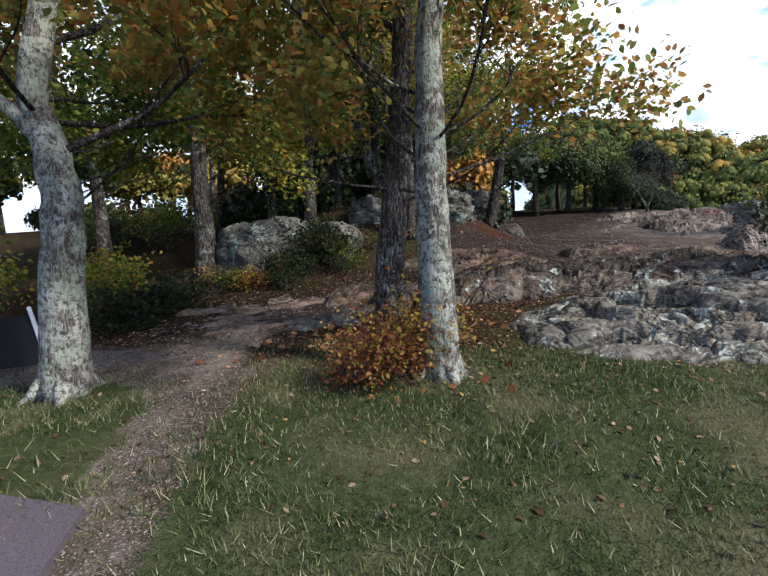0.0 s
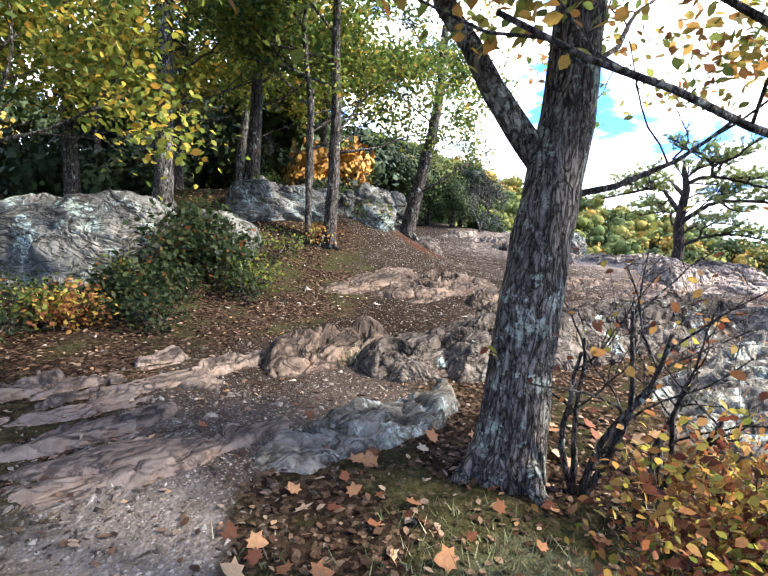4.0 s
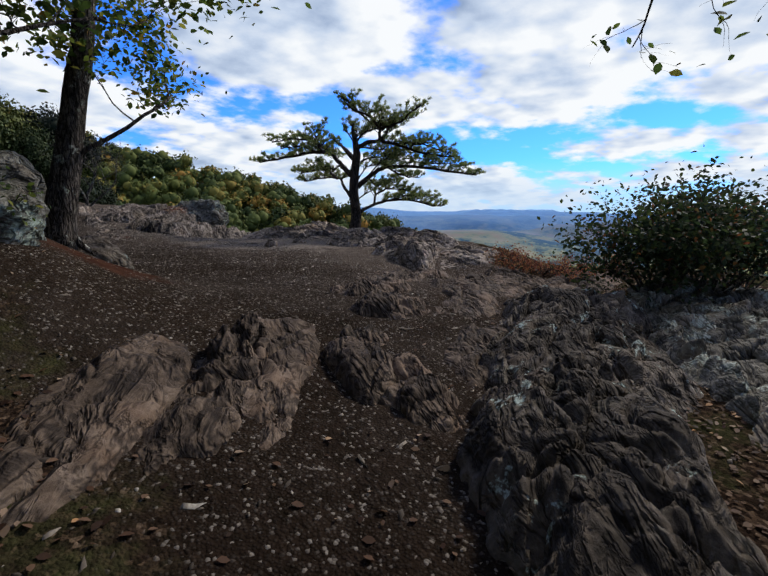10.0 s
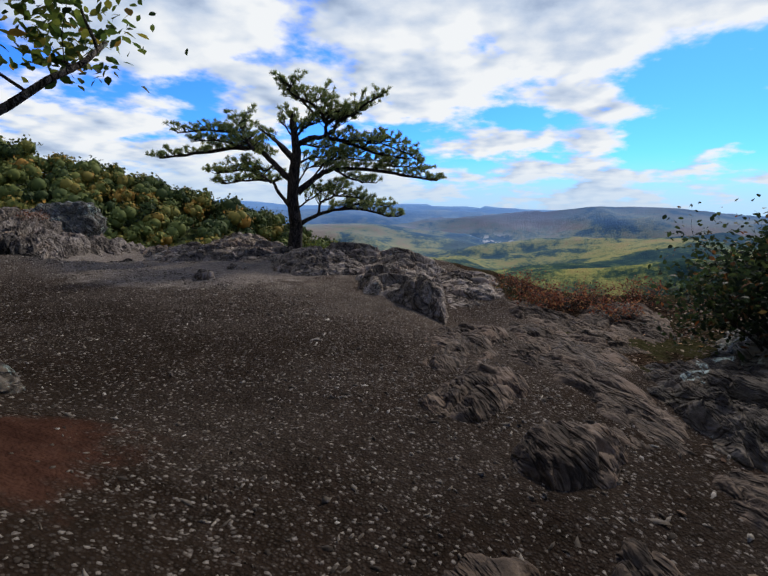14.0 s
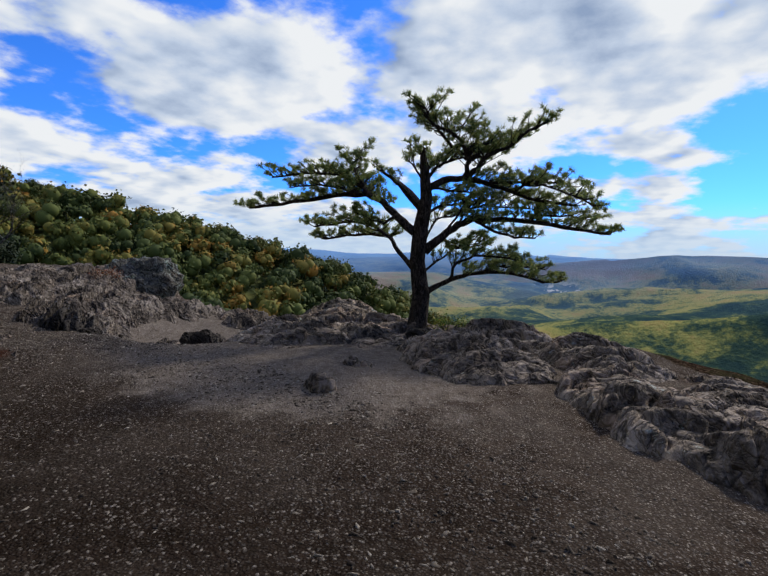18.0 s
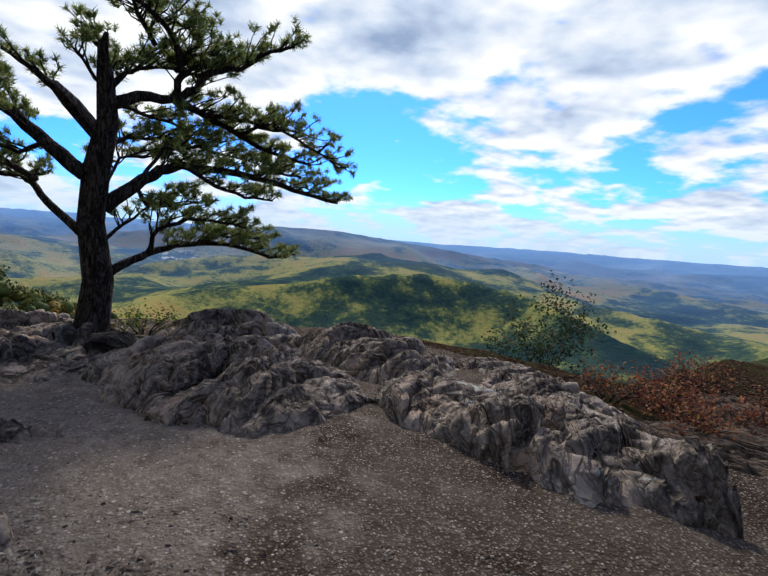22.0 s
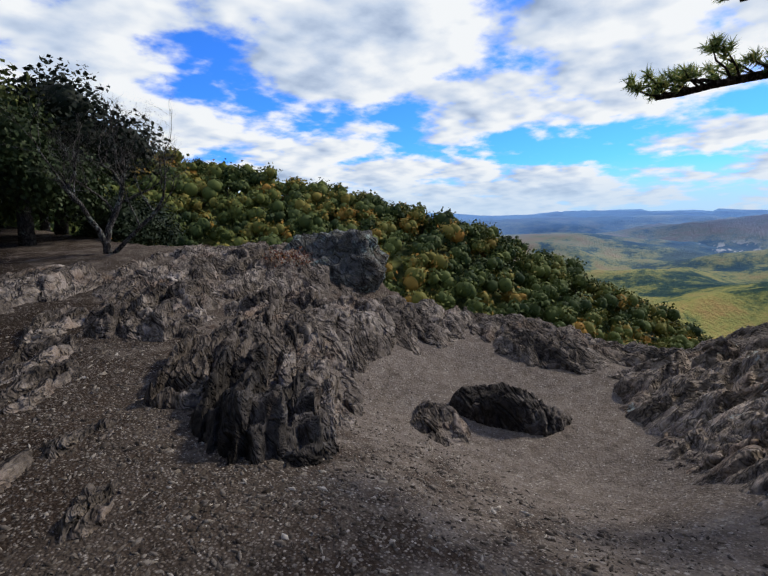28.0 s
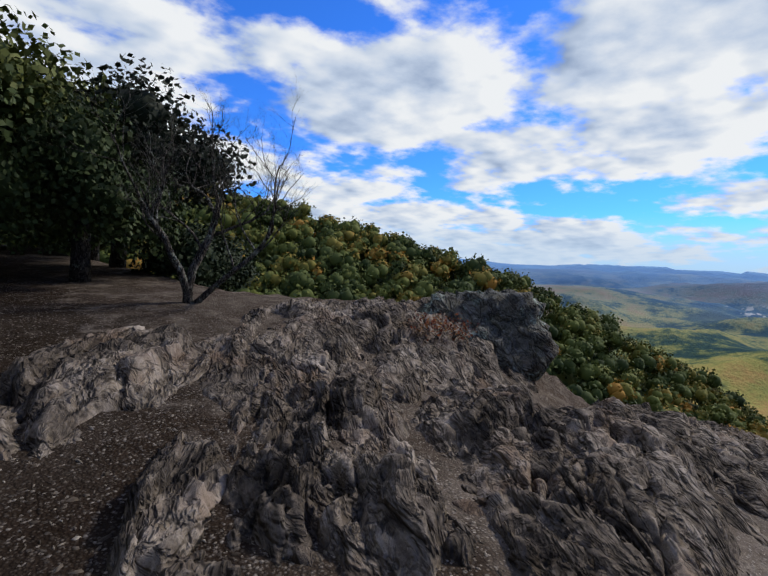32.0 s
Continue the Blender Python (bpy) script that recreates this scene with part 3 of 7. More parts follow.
def leaf_cloud(name, centres, sizes, mat, rng, droop=0.35, shape=LEAF_SHAPE, outward=None):
    """Many leaves as one mesh, each turned its own way, their upper sides mostly up."""
    n = len(centres)
    nrm = rng.normal(size=(n, 3))
    if outward is None:
        nrm[:, 2] = np.abs(nrm[:, 2]) + droop
    else:
        nrm = 0.55 * nrm + 1.1 * outward
        nrm[:, 2] += droop
    nrm /= np.linalg.norm(nrm, axis=1)[:, None]
    t = rng.normal(size=(n, 3))
    t -= nrm * (t * nrm).sum(1)[:, None]
    t /= np.linalg.norm(t, axis=1)[:, None]
    s = np.cross(nrm, t)
    k = len(shape)
    v = centres[:, None, :] + sizes[:, None, None] * (s[:, None, :] * shape[None, :, 0, None] + t[:, None, :] * shape[None, :, 1, None] + nrm[:, None, :] * shape[None, :, 2, None])
    f = np.arange(n * k).reshape(n, k)
    return mesh_of(name, v.reshape(-1, 3), f, mat, False)

# ---- the lie of the land ----
def lerp_curve(x, xs, ys):
    """A smooth curve through a few stations."""
    x = np.asarray(x, float)
    out = np.interp(x, xs, ys)
    return 0.5 * out + 0.25 * (np.interp(x - 0.6, xs, ys) + np.interp(x + 0.6, xs, ys))


def rim_x(y):
    """East edge of the outcrop: beyond it the mountain falls away."""
    return lerp_curve(y, [-60, 5, 9, 11, 13, 15, 17, 21, 22.5, 24, 27, 28.3, 29.5, 31, 33, 34.5, 38, 60], [14, 12, 10.5, 9.6, 9.3, 11.2, 12.2, 12.6, 14.0, 18.5, 18.5, 16.6, 14.7, 14.2, 12.8, 11.6, 11.2, 10.0])


def local_ground(x, y):
    s = y + 0.35 * x
    z = lerp_curve(s, [-60, 0, 5, 7, 8.2, 9.7, 10.8, 12.3, 14.5, 17, 24.5, 28, 32, 36, 50, 90], [-1.5, 0.10, 0.12, 0.27, 0.36, 0.45, 0.58, 0.77, 1.07, 1.14, 1.13, 1.28, 1.62, 1.95, 2.8, 5.0])
    # wooded bank beside the trail
    bank = sig((y - (14.6 + 0.25 * (x + 1.2))) / 0.75) * sig((0.75 - x) / 0.5) * sig((x + 5.2) / 0.6)
    z = z + 1.35 * bank
    z = z + 0.9 * sig((y - 19) / 1.2) * sig((1.5 - x) / 1.0) * sig((-4.6 - x) / 0.8)
    # the lower rock sheet to the north-east
    low = smooth(y, 21.3, 23.6) * (1 - smooth(y, 28.4, 30.8))
    z = z - (np.clip(x - 8.6, 0, 4.4) * 0.165 + np.clip(x - 13.0, 0, 9) * 0.34) * low
    z = z - (0.85 * smooth(x, 7.4, 10.3) * (1 - smooth(x, 11.5, 13.5)) - 0.165 * np.clip(x - 8.6, 0, 4.4) * (1 - smooth(x, 11.5, 13.5))) * smooth(y, 21.6, 23.4) * (1 - smooth(y, 25.4, 27.2))
    # terrace below the trail
    z = z - 0.40 * np.exp(-(((x - 7.6) / 2.6) ** 2) - (((y - 12.3) / 1.5) ** 2))
    z = z - 0.36 * np.exp(-(((x - 6.7) / 1.0) ** 2) - (((y - 14.2) / 0.6) ** 2))
    return z


HILL_A, HILL_TOP = [-57.0, -7.0, 23.0, 45.0, 63.0, 79.0, 95.0, 117.0, 137.0, 164.0, 254.0], [38.4, 24.7, 13.0, 8.6, 4.2, 0.5, -3.2, -12.2, -21.3, -35.4, -95.4]
RIDGE_A, RIDGE_B = np.array((58.0, 172.0)), np.array((166.0, 34.0))


def hill(x, y):
    """The wooded spur north of the outcrop."""
    d = RIDGE_B - RIDGE_A
    ln = np.hypot(*d)
    d = d / ln
    a = (x - RIDGE_A[0]) * d[0] + (y - RIDGE_A[1]) * d[1]
    b = (x - RIDGE_A[0]) * d[1] - (y - RIDGE_A[1]) * d[0]
    top = np.interp(a, HILL_A, HILL_TOP)
    near = np.where(b < 0, -b, 0.0)
    far = np.where(b > 0, b, 0.0)
    return top - 0.40 * near - 0.5 * far - 160 * (1 - smooth(x, -5, 34))


def ground(x, y, fine=True):
    x, y = np.asarray(x, float), np.asarray(y, float)
    z = local_ground(x, y)
    d = np.clip(x - rim_x(y), 0, None) + np.clip(y - 46, 0, None) * 0.30
    z = z - np.where(d < 25, 1.7 * d, 42 + 0.62 * (d - 25))
    z = np.maximum(z, np.where(y > 30, hill(x, y), -1e9))
    r = np.hypot(x, y)
    floor = -262 + 14 * fbm(np.stack([x / 380, y / 420, 0 * x], -1).reshape(-1, 3), 3, 0.5, 5).reshape(x.shape)
    z = np.where(r > 60, np.maximum(z, floor), z)
    if fine:
        q = np.stack([x, y, 0 * x], -1).reshape(-1, 3)
        near = np.exp(-((r / 60) ** 2))
        z = z + near * (0.035 * fbm(q * 0.9, 4, 0.5, 2) + 0.012 * fbm(q * 5.0, 3, 0.6, 3)).reshape(x.shape)
    return z


def gz(x, y):
    return float(ground(np.array([x]), np.array([y]))[0])


def grass_mask(x, y):
    path = np.abs(x - (-1.75 - 0.33 * (y - 4.6))) - (0.30 + 0.13 * np.clip(y - 4.6, 0, 4))
    lawn = sig((7.6 + 0.0 * x - y) / 0.25) * sig((x + 8.5) / 0.4)
    trail = sig(path / 0.18)
    west = 1 - sig((-2.2 - x) / 0.3) * sig((y - 6.6 - 0.1 * (x + 2.2)) / 0.25)
    return lawn * trail * west


def litter_mask(x, y):
    bank = sig((y - (9.8 + 0.62 * (x + 4.2))) / 0.35) * sig((-0.7 - x) / 0.4) * sig((24 - y) / 0.5)
    bank2 = sig((-3.0 - x) / 0.4) * sig((y - 7.6) / 0.4)
    south = sig((x + 0.9) / 0.3) * sig((10.2 - y) / 0.3) * sig((y - 7.0) / 0.3)
    verge = sig((x + 2.4) / 0.12) * sig((8.45 + 0.5 * (x + 2.3) - y) / 0.12) * sig((y - 7.2) / 0.2)
    trail = 0.22 * sig((13.2 - y) / 0.8) * sig((y - 7.5) / 0.6)
    return np.clip(np.maximum.reduce([bank, bank2, south, verge, trail]), 0, 1)


def dirt_lift_mask(x, y):
    # pale dirt; the bump at (7.6, 20.0) also paints light over the pine's shadow
    return np.clip(0.85 * (0.5 + 0.5 * sig((y - 7.2) / 0.4)) * sig((9.4 - y) / 0.5) * sig((-1.75 - 0.33 * (y - 5.5) + 0.35 - x) / 0.15) + 0.42 * np.exp(-(((x - 11.2) / 2.2) ** 2) - (((y - 24.8) / 2.2) ** 2)) + 0.7 * np.exp(-(((x - 7.6) / 1.9) ** 2) - (((y - 20.0) / 2.1) ** 2)) + 0.42 * sig((x - 5.8 - 0.12 * (y - 18)) / 0.5) * sig((y - 15.2) / 0.8), 0, 1)


def soil_shade_mask(x, y):
    # lower trail and west side: dark soil together with painted tree shade
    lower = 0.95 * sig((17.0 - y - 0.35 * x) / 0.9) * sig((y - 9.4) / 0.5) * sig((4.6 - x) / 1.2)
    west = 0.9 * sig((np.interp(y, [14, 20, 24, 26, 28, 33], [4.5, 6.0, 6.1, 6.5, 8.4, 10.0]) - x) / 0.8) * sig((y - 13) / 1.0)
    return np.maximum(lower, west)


def red_mask(x, y):
    return 0.8 * np.exp(-(((x - 0.9) / 1.0) ** 2) - (((y - 15.5) / 0.7) ** 2)) + 1.0 * np.exp(-(((x - 5.9) / 0.6) ** 2) - (((y - 23.85) / 0.45) ** 2))


def stretched(lo, hi, step, reach, grow=1.16):
    """Evenly spaced stations from lo to hi, then wider and wider out to the reach."""
    core = np.arange(lo, hi + step / 2, step)
    out, d, s = [], 0.0, step
    while d < reach:
        s = min(s * grow, 60.0 if d < 1500 else 220.0)
        d += s
        out.append(d)
    out = np.array(out)
    return np.concatenate([lo - out[::-1], core, hi + out])


def build_ground():
    xs, ys = stretched(-7.0, 13.5, 0.095, 4600), stretched(1.5, 31.0, 0.11, 4600)
    X, Y = np.meshgrid(xs, ys, indexing="ij")
    Z = ground(X, Y)
    nx, ny = X.shape
    v = np.stack([X, Y, Z], -1).reshape(-1, 3)
    i = np.arange(nx * ny).reshape(nx, ny)
    f = np.stack([i[:-1, :-1], i[1:, :-1], i[1:, 1:], i[:-1, 1:]], -1).reshape(-1, 4)
    me = mesh_of("ground", v, f, GROUND)
    me.materials.append(VALLEY)
    cx, cy = v[f[:, 0], 0], v[f[:, 0], 1]
    far = ((cx - rim_x(cy)) > 14) | (cy > 90) | (np.hypot(cx, cy) > 140)
    me.polygons.foreach_set("material_index", far.astype(np.int32))
    for name, fn in (("grass", grass_mask), ("litter", litter_mask), ("red_soil", red_mask), ("dirt", dirt_lift_mask), ("soil_shade", soil_shade_mask)):
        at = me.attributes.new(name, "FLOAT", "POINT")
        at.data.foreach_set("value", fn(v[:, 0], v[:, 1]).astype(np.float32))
    tagged(new("ground", me), "gravel and earth trail ground over wooded valley land", "ground", kind="structure")


build_ground()


def crest(az, az_list, el_list, dist):
    """Heights that lift a crest at the distance dist to the elevations listed."""
    return 2.7 + dist * np.tan(np.radians(np.interp(az, az_list, el_list)))


def valley_height(az, r):
    """Hills and ranges beyond the cliff, az in degrees from north."""
    a = np.radians(az)
    x, y = np.sin(a) * r, np.cos(a) * r
    q = np.stack([x, y, 0 * x], -1).reshape(-1, 3)
    n1, n2 = fbm(q / 700, 5, 0.5, 31).reshape(x.shape), fbm(q / 260, 4, 0.5, 32).reshape(x.shape)
    spurs = (1 - np.abs(vnoise(q / np.array((420.0, 420.0, 1.0)), 33)) * 2).reshape(x.shape)
    h = -236 + 60 * n1 + 20 * n2

    def ridge(dist, top, front, back, power, spur):
        d = r - dist - 170 * n1
        t = np.clip(np.where(d < 0, 1 + d / front, 1 - d / back), 0, 1)
        t = t ** power
        return -250 + (top + 250) * t + spur * spurs * 4 * t * (1 - t) + 10 * n2 * (1 - t)

    main = ridge(3000, crest(az, [66, 74, 80, 88, 97, 104, 110, 115, 121, 127, 141, 155], [-4.0, -2.6, -1.6, -0.7, 0.1, 0.0, -0.6, -1.2, -2.0, -2.9, -4.0, -4.8], 3000), 1250, 900, 1.3, 66)
    low = ridge(1800, crest(az, [30, 60, 72, 80, 86, 93, 104, 114, 126, 135, 144], [-6.3, -6.5, -6.6, -6.9, -6.0, -4.6, -3.1, -3.0, -4.9, -7.0, -8.4], 1800), 1250, 420, 0.9, 84)
    mid = ridge(2500, crest(az, [20, 48, 60, 72, 82, 95], [-2.0, -2.5, -2.7, -2.4, -3.2, -5.5], 2500), 700, 600, 1.1, 52)
    far = ridge(3800, crest(az, [10, 50, 62, 72, 82, 92, 110], [-0.5, -0.55, -0.9, -0.6, -0.7, -1.0, -3.0], 3800), 900, 500, 1.1, 30)
    last = ridge(4650, crest(az, [10, 50, 56, 66, 76, 86, 96, 112, 130, 170, 205], [0.05, 0.3, 0.05, -0.1, 0.0, -0.15, -0.2, -0.5, -0.48, -0.42, -0.5], 4650), 1500, 160, np.interp(az, [90, 115], [1.2, 0.8]), 22)
    return np.maximum.reduce([h, main, low, mid, far, last])


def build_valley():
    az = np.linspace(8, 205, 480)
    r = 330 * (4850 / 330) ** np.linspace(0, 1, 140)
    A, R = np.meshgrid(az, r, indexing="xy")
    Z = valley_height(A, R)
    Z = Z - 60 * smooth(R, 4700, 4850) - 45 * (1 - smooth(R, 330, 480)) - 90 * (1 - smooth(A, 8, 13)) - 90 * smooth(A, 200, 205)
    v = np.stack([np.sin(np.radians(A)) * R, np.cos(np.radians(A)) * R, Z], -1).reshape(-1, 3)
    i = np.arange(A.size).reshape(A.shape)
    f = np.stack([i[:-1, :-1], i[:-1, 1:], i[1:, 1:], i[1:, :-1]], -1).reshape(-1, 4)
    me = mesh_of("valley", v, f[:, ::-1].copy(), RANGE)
    tagged(new("backdrop_valley", me), "autumn wooded hills and haze-blue mountain ridges across the valley", "mountains", kind="structure")


build_valley()

# ---- rocks ----
def rock_mesh(name, rx, ry, rz, seed, mat, box=0.5, dip=(40, 55), layers=5.0, rough=0.16, res=1.0, deep=118, fold=0.5):
    """A weathered outcrop: a rounded block broken into dipping layers. dip: compass way and steepness of the layers."""
    size = max(rx, ry)
    nu, nv = int(np.clip(46 + 42 * size, 48, 190) * res), int(np.clip(26 + 20 * size, 26, 90) * res)
    u = np.linspace(0, 2 * np.pi, nu, endpoint=False)
    w = np.radians(np.linspace(1.5, deep, nv))
    U, W = np.meshgrid(u, w, indexing="xy")
    d = np.stack([np.sin(W) * np.cos(U), np.sin(W) * np.sin(U), np.cos(W)], -1).reshape(-1, 3)
    e = 2 + 4 * box
    d = d / ((np.abs(d) ** e).sum(1) ** (1 / e))[:, None]
    s3 = np.array((rx, ry, rz))
    p = d * s3
    nrm = d / s3
    nrm /= np.linalg.norm(nrm, axis=1)[:, None]
    q = p + seed * 7.7
    big = fbm(q * (1.1 / max(0.35, size)) * 1.3, 3, 0.5, seed)
    mid = fbm(q * 2.6, 4, 0.55, seed + 5)
    az_, st = radians(dip[0]), radians(dip[1])
    ln = np.array((math.cos(az_) * math.sin(st), math.sin(az_) * math.sin(st), math.cos(st)))
    c = (p @ ln) * layers + fold * 1.7 * fbm(q * 1.5, 3, 0.5, seed + 9)
    fr = c - np.floor(c)
    stepw = np.where(fr < 0.78, fr / 0.78, (1 - fr) / 0.22)
    lev = vnoise(np.stack([np.floor(c), 0 * c + seed, 0 * c], -1) * 1.37 + 0.5, seed + 3)
    crease = -np.clip(0.16 - np.abs(vnoise(q * 1.9, seed + 21)), 0, 1) * 2.2
    h = rough * min(size, 1.4) * (0.95 * big + 0.42 * mid + 0.34 * (stepw - 0.5) + 0.30 * lev + 0.5 * crease)
    h += 0.012 * fbm(q * 11, 3, 0.6, seed + 12)
    p = p + nrm * h[:, None]
    v = np.vstack([p, [[0, 0, rz + h[:nu].mean()]], [[0, 0, p[-nu:, 2].mean()]]])
    i = np.arange(nu * nv).reshape(nv, nu)
    j = np.roll(i, -1, axis=1)
    f = np.stack([i[:-1], i[1:], j[1:], j[:-1]], -1).reshape(-1, 4).tolist()
    f += [(nu * nv, a, b) for a, b in zip(i[0], j[0])] + [(nu * nv + 1, b, a) for a, b in zip(i[-1], j[-1])]
    return mesh_of(name, v, f, mat)


ROCK_NO = [0]


def boulder(x, y, rx, ry, top, turn=0, tilt=(0, 0), mat=None, name="boulder", label="", sunk=0.0, group="", **kw):
    """A free-standing rounded rock whose crest stands at the height top above the ground."""
    ROCK_NO[0] += 1
    me = rock_mesh(name, rx, ry, max(0.06, top + sunk), ROCK_NO[0], mat or ROCK_GREY, **kw)
    return tagged(part(name, me, None, "", pose(x, y, gz(x, y) - sunk, tilt[0], tilt[1], turn)), label, "rock", group)


def blocks(u, v, seed):
    """Cells of a broken layer: three random numbers of the nearest cell, the way from its middle, and the gap to its neighbour."""
    iu, iv = np.floor(u).astype(np.int64), np.floor(v).astype(np.int64)
    best = np.full(u.shape, 9.0)
    second = np.full(u.shape, 9.0)
    du, dv, cu, cv = 0 * u, 0 * u, iu.copy(), iv.copy()
    for a in (-1, 0, 1):
        for b in (-1, 0, 1):
            ju, jv = iu + a, iv + b
            k = np.zeros_like(ju)
            pu, pv = ju + 0.5 + 0.42 * lattice(ju, jv, k, seed), jv + 0.5 + 0.42 * lattice(ju, jv, k + 1, seed)
            d = np.hypot(u - pu, v - pv)
            near = d < best
            second = np.where(near, best, np.minimum(second, d))
            best = np.where(near, d, best)
            du, dv = np.where(near, u - pu, du), np.where(near, v - pv, dv)
            cu, cv = np.where(near, ju, cu), np.where(near, jv, cv)
    z = np.zeros_like(cu)
    return lattice(cu, cv, z + 2, seed), lattice(cu, cv, z + 3, seed), lattice(cu, cv, z + 4, seed), du, dv, second - best, cu * 4096 + cv


def pieces(group):
    """Joined patches of equal numbers in a grid; -1 is empty."""
    lab = np.where(group < 0, -1, np.arange(group.size).reshape(group.shape))
    for turn in range(600):
        new_ = lab.copy()
        for a, b in ((slice(1, None), slice(None, -1)), (slice(None, -1), slice(1, None))):
            new_[a] = np.where((group[a] == group[b]) & (lab[b] > new_[a]), lab[b], new_[a])
            new_[:, a] = np.where((group[:, a] == group[:, b]) & (lab[:, b] > new_[:, a]), lab[:, b], new_[:, a])
        if (new_ == lab).all():
            break
        lab = new_
    return lab


def outcrop(x, y, rx, ry, top, turn=0, mat=None, name="outcrop", label="", group="", dip=90, layers=3.0, step=0.12, rag=0.30, edge=0.42, crumple=0.05, slope=0.0, rise=0.0, grain=None, long=2.2, wedge=0.0):
    """Bedrock breaking through the ground: tilted layers broken into slabs and smaller blocks.
    turn: the way of its long axis. dip: the way in which its ledges face. slope, rise: extra height along and across the long axis.
    wedge: how far it is a tilted plate, with a long face on one side and a steep back on the other."""
    ROCK_NO[0] += 1
    seed = ROCK_NO[0]
    gap = grain or float(np.clip(0.009 * max(rx, ry) + 0.0095, 0.011, 0.03)) * (1.8 if x > 11.5 or y > 29.5 else 1.0)
    nu, nv = int(2.5 * rx / gap), int(2.5 * ry / gap)
    A, B = np.meshgrid(np.linspace(-1.25, 1.25, nu), np.linspace(-1.25, 1.25, nv), indexing="ij")
    ct, st = math.cos(radians(turn)), math.sin(radians(turn))
    wx, wy = x + A * rx * ct - B * ry * st, y + A * rx * st + B * ry * ct
    q = np.stack([wx, wy, 0 * wx + seed * 3.1], -1).reshape(-1, 3)
    small = min(rx, ry)
    da = radians(dip)
    along = (wx * math.cos(da) + wy * math.sin(da)).ravel()
    across = (-wx * math.sin(da) + wy * math.cos(da)).ravel()
    warp = fbm(q * 0.9, 3, 0.5, seed + 8)
    kink = fbm(q * 3.5, 3, 0.5, seed + 18)
    u, v = along * layers * 0.75 + 0.55 * warp + 0.07 * kink, across * layers * 0.75 / long + 0.45 * warp + 0.06 * kink
    a1, b1, c1, du1, dv1, g1, _ = blocks(u, v, seed)
    a2, b2, c2, du2, dv2, g2, _ = blocks(u * 2.3 + 0.10 * kink, v * 2.2 + 0.25 * warp, seed + 40)
    a3, b3, c3, du3, dv3, g3, _ = blocks(u * 6.1 + 0.2 * kink, v * 5.2 + 0.2 * kink, seed + 80)
    rr = ((np.abs(A) ** 2.6 + np.abs(B) ** 2.6) ** (1 / 2.6)).ravel()
    rr = rr + 0.7 * rag * fbm(q * (0.8 / small), 4, 0.55, seed) + 0.07 * a1 + 0.045 * a2 + 0.03 * a3
    env = np.clip((1 - rr) / edge, 0, 1)
    env = 1 - (1 - env) ** 2.4
    z = top * env * (0.74 + 0.28 * fbm(q * (0.9 / small), 3, 0.5, seed + 1) + slope * A.ravel() + rise * B.ravel())
    if wedge:
        bb = B.ravel() + 0.18 * warp + 0.10 * a2
        plate = 1.15 * np.clip((bb + 1.05) / 1.5, 0, 1) * np.clip((0.85 - bb) / 0.34, 0, 1)
        z = z * (1 - wedge + wedge * plate)
    z = z + env * (step * (0.62 * a1 + (1.1 + 0.4 * b1) * du1 + 0.35 * c1 * dv1 - 0.7 * np.exp(-((g1 / 0.05) ** 2))))
    z = z + env * (step * 0.30 * (0.5 * a2 + (0.85 + 0.6 * b2) * du2 + 0.5 * c2 * dv2 - 0.6 * np.exp(-((g2 / 0.07) ** 2))))
    z = z + env * (0.16 * crumple * (0.5 * a3 + 0.5 * du3 + 0.5 * c3 * dv3) + 0.10 * crumple * fbm(q * 9, 3, 0.6, seed + 11))
    # folded layers: swells with sharp creases between them
    for wide, deep in ((1.5, 1.7), (4.3, 0.95), (9.5, 0.42)):
        qa = np.stack([along * wide + 1.5 * warp + 0.25 * kink, across * wide * 0.36 + 1.1 * warp, 0 * along + seed * 1.3 + wide], -1)
        fold = np.abs(fbm(qa, 3, 0.45, seed + 60))
        z = z + env * crumple * deep * (np.sqrt(np.clip(fold, 0, 0.5)) - 0.42 - 0.5 * np.exp(-((fold / 0.035) ** 2)))
    z = np.where(env <= 0, -0.10 - 0.05 * rr, z - 0.02)
    gzv = ground(wx, wy, False).ravel()
    shear = env * step * (0.30 * du1 + 0.1 * du2)
    vx, vy = wx.ravel() + math.cos(da) * shear, wy.ravel() + math.sin(da) * shear
    g0 = gz(x, y)
    v = np.stack([vx - x, vy - y, gzv + z - g0], -1)
    i = np.arange(nu * nv).reshape(nu, nv)
    f = np.stack([i[:-1, :-1], i[1:, :-1], i[1:, 1:], i[:-1, 1:]], -1).reshape(-1, 4)
    # the slabs between the main joints are parts of the outcrop
    span = max(0.9, 0.6 * max(rx, ry))
    joint = np.floor(along / span + 0.35 * warp + seed * 0.37).astype(np.int64) * 64 + np.floor(across / (1.6 * span) + 0.25 * warp + seed * 0.21).astype(np.int64) % 64
    if max(rx, ry) < 0.55:
        joint = 0 * joint
    solid = (env[f].max(1) > 0).reshape(nu - 1, nv - 1)
    lab = pieces(np.where(solid, 0, -1))
    ids, back, size = np.unique(lab.ravel(), return_inverse=True, return_counts=True)
    solid &= (lab >= 0) & (size[back].reshape(lab.shape) > 0.03 * solid.sum())
    cell = np.where(solid, joint[f[:, 0]].reshape(solid.shape) - joint.min(), -1)
    lab = pieces(cell)
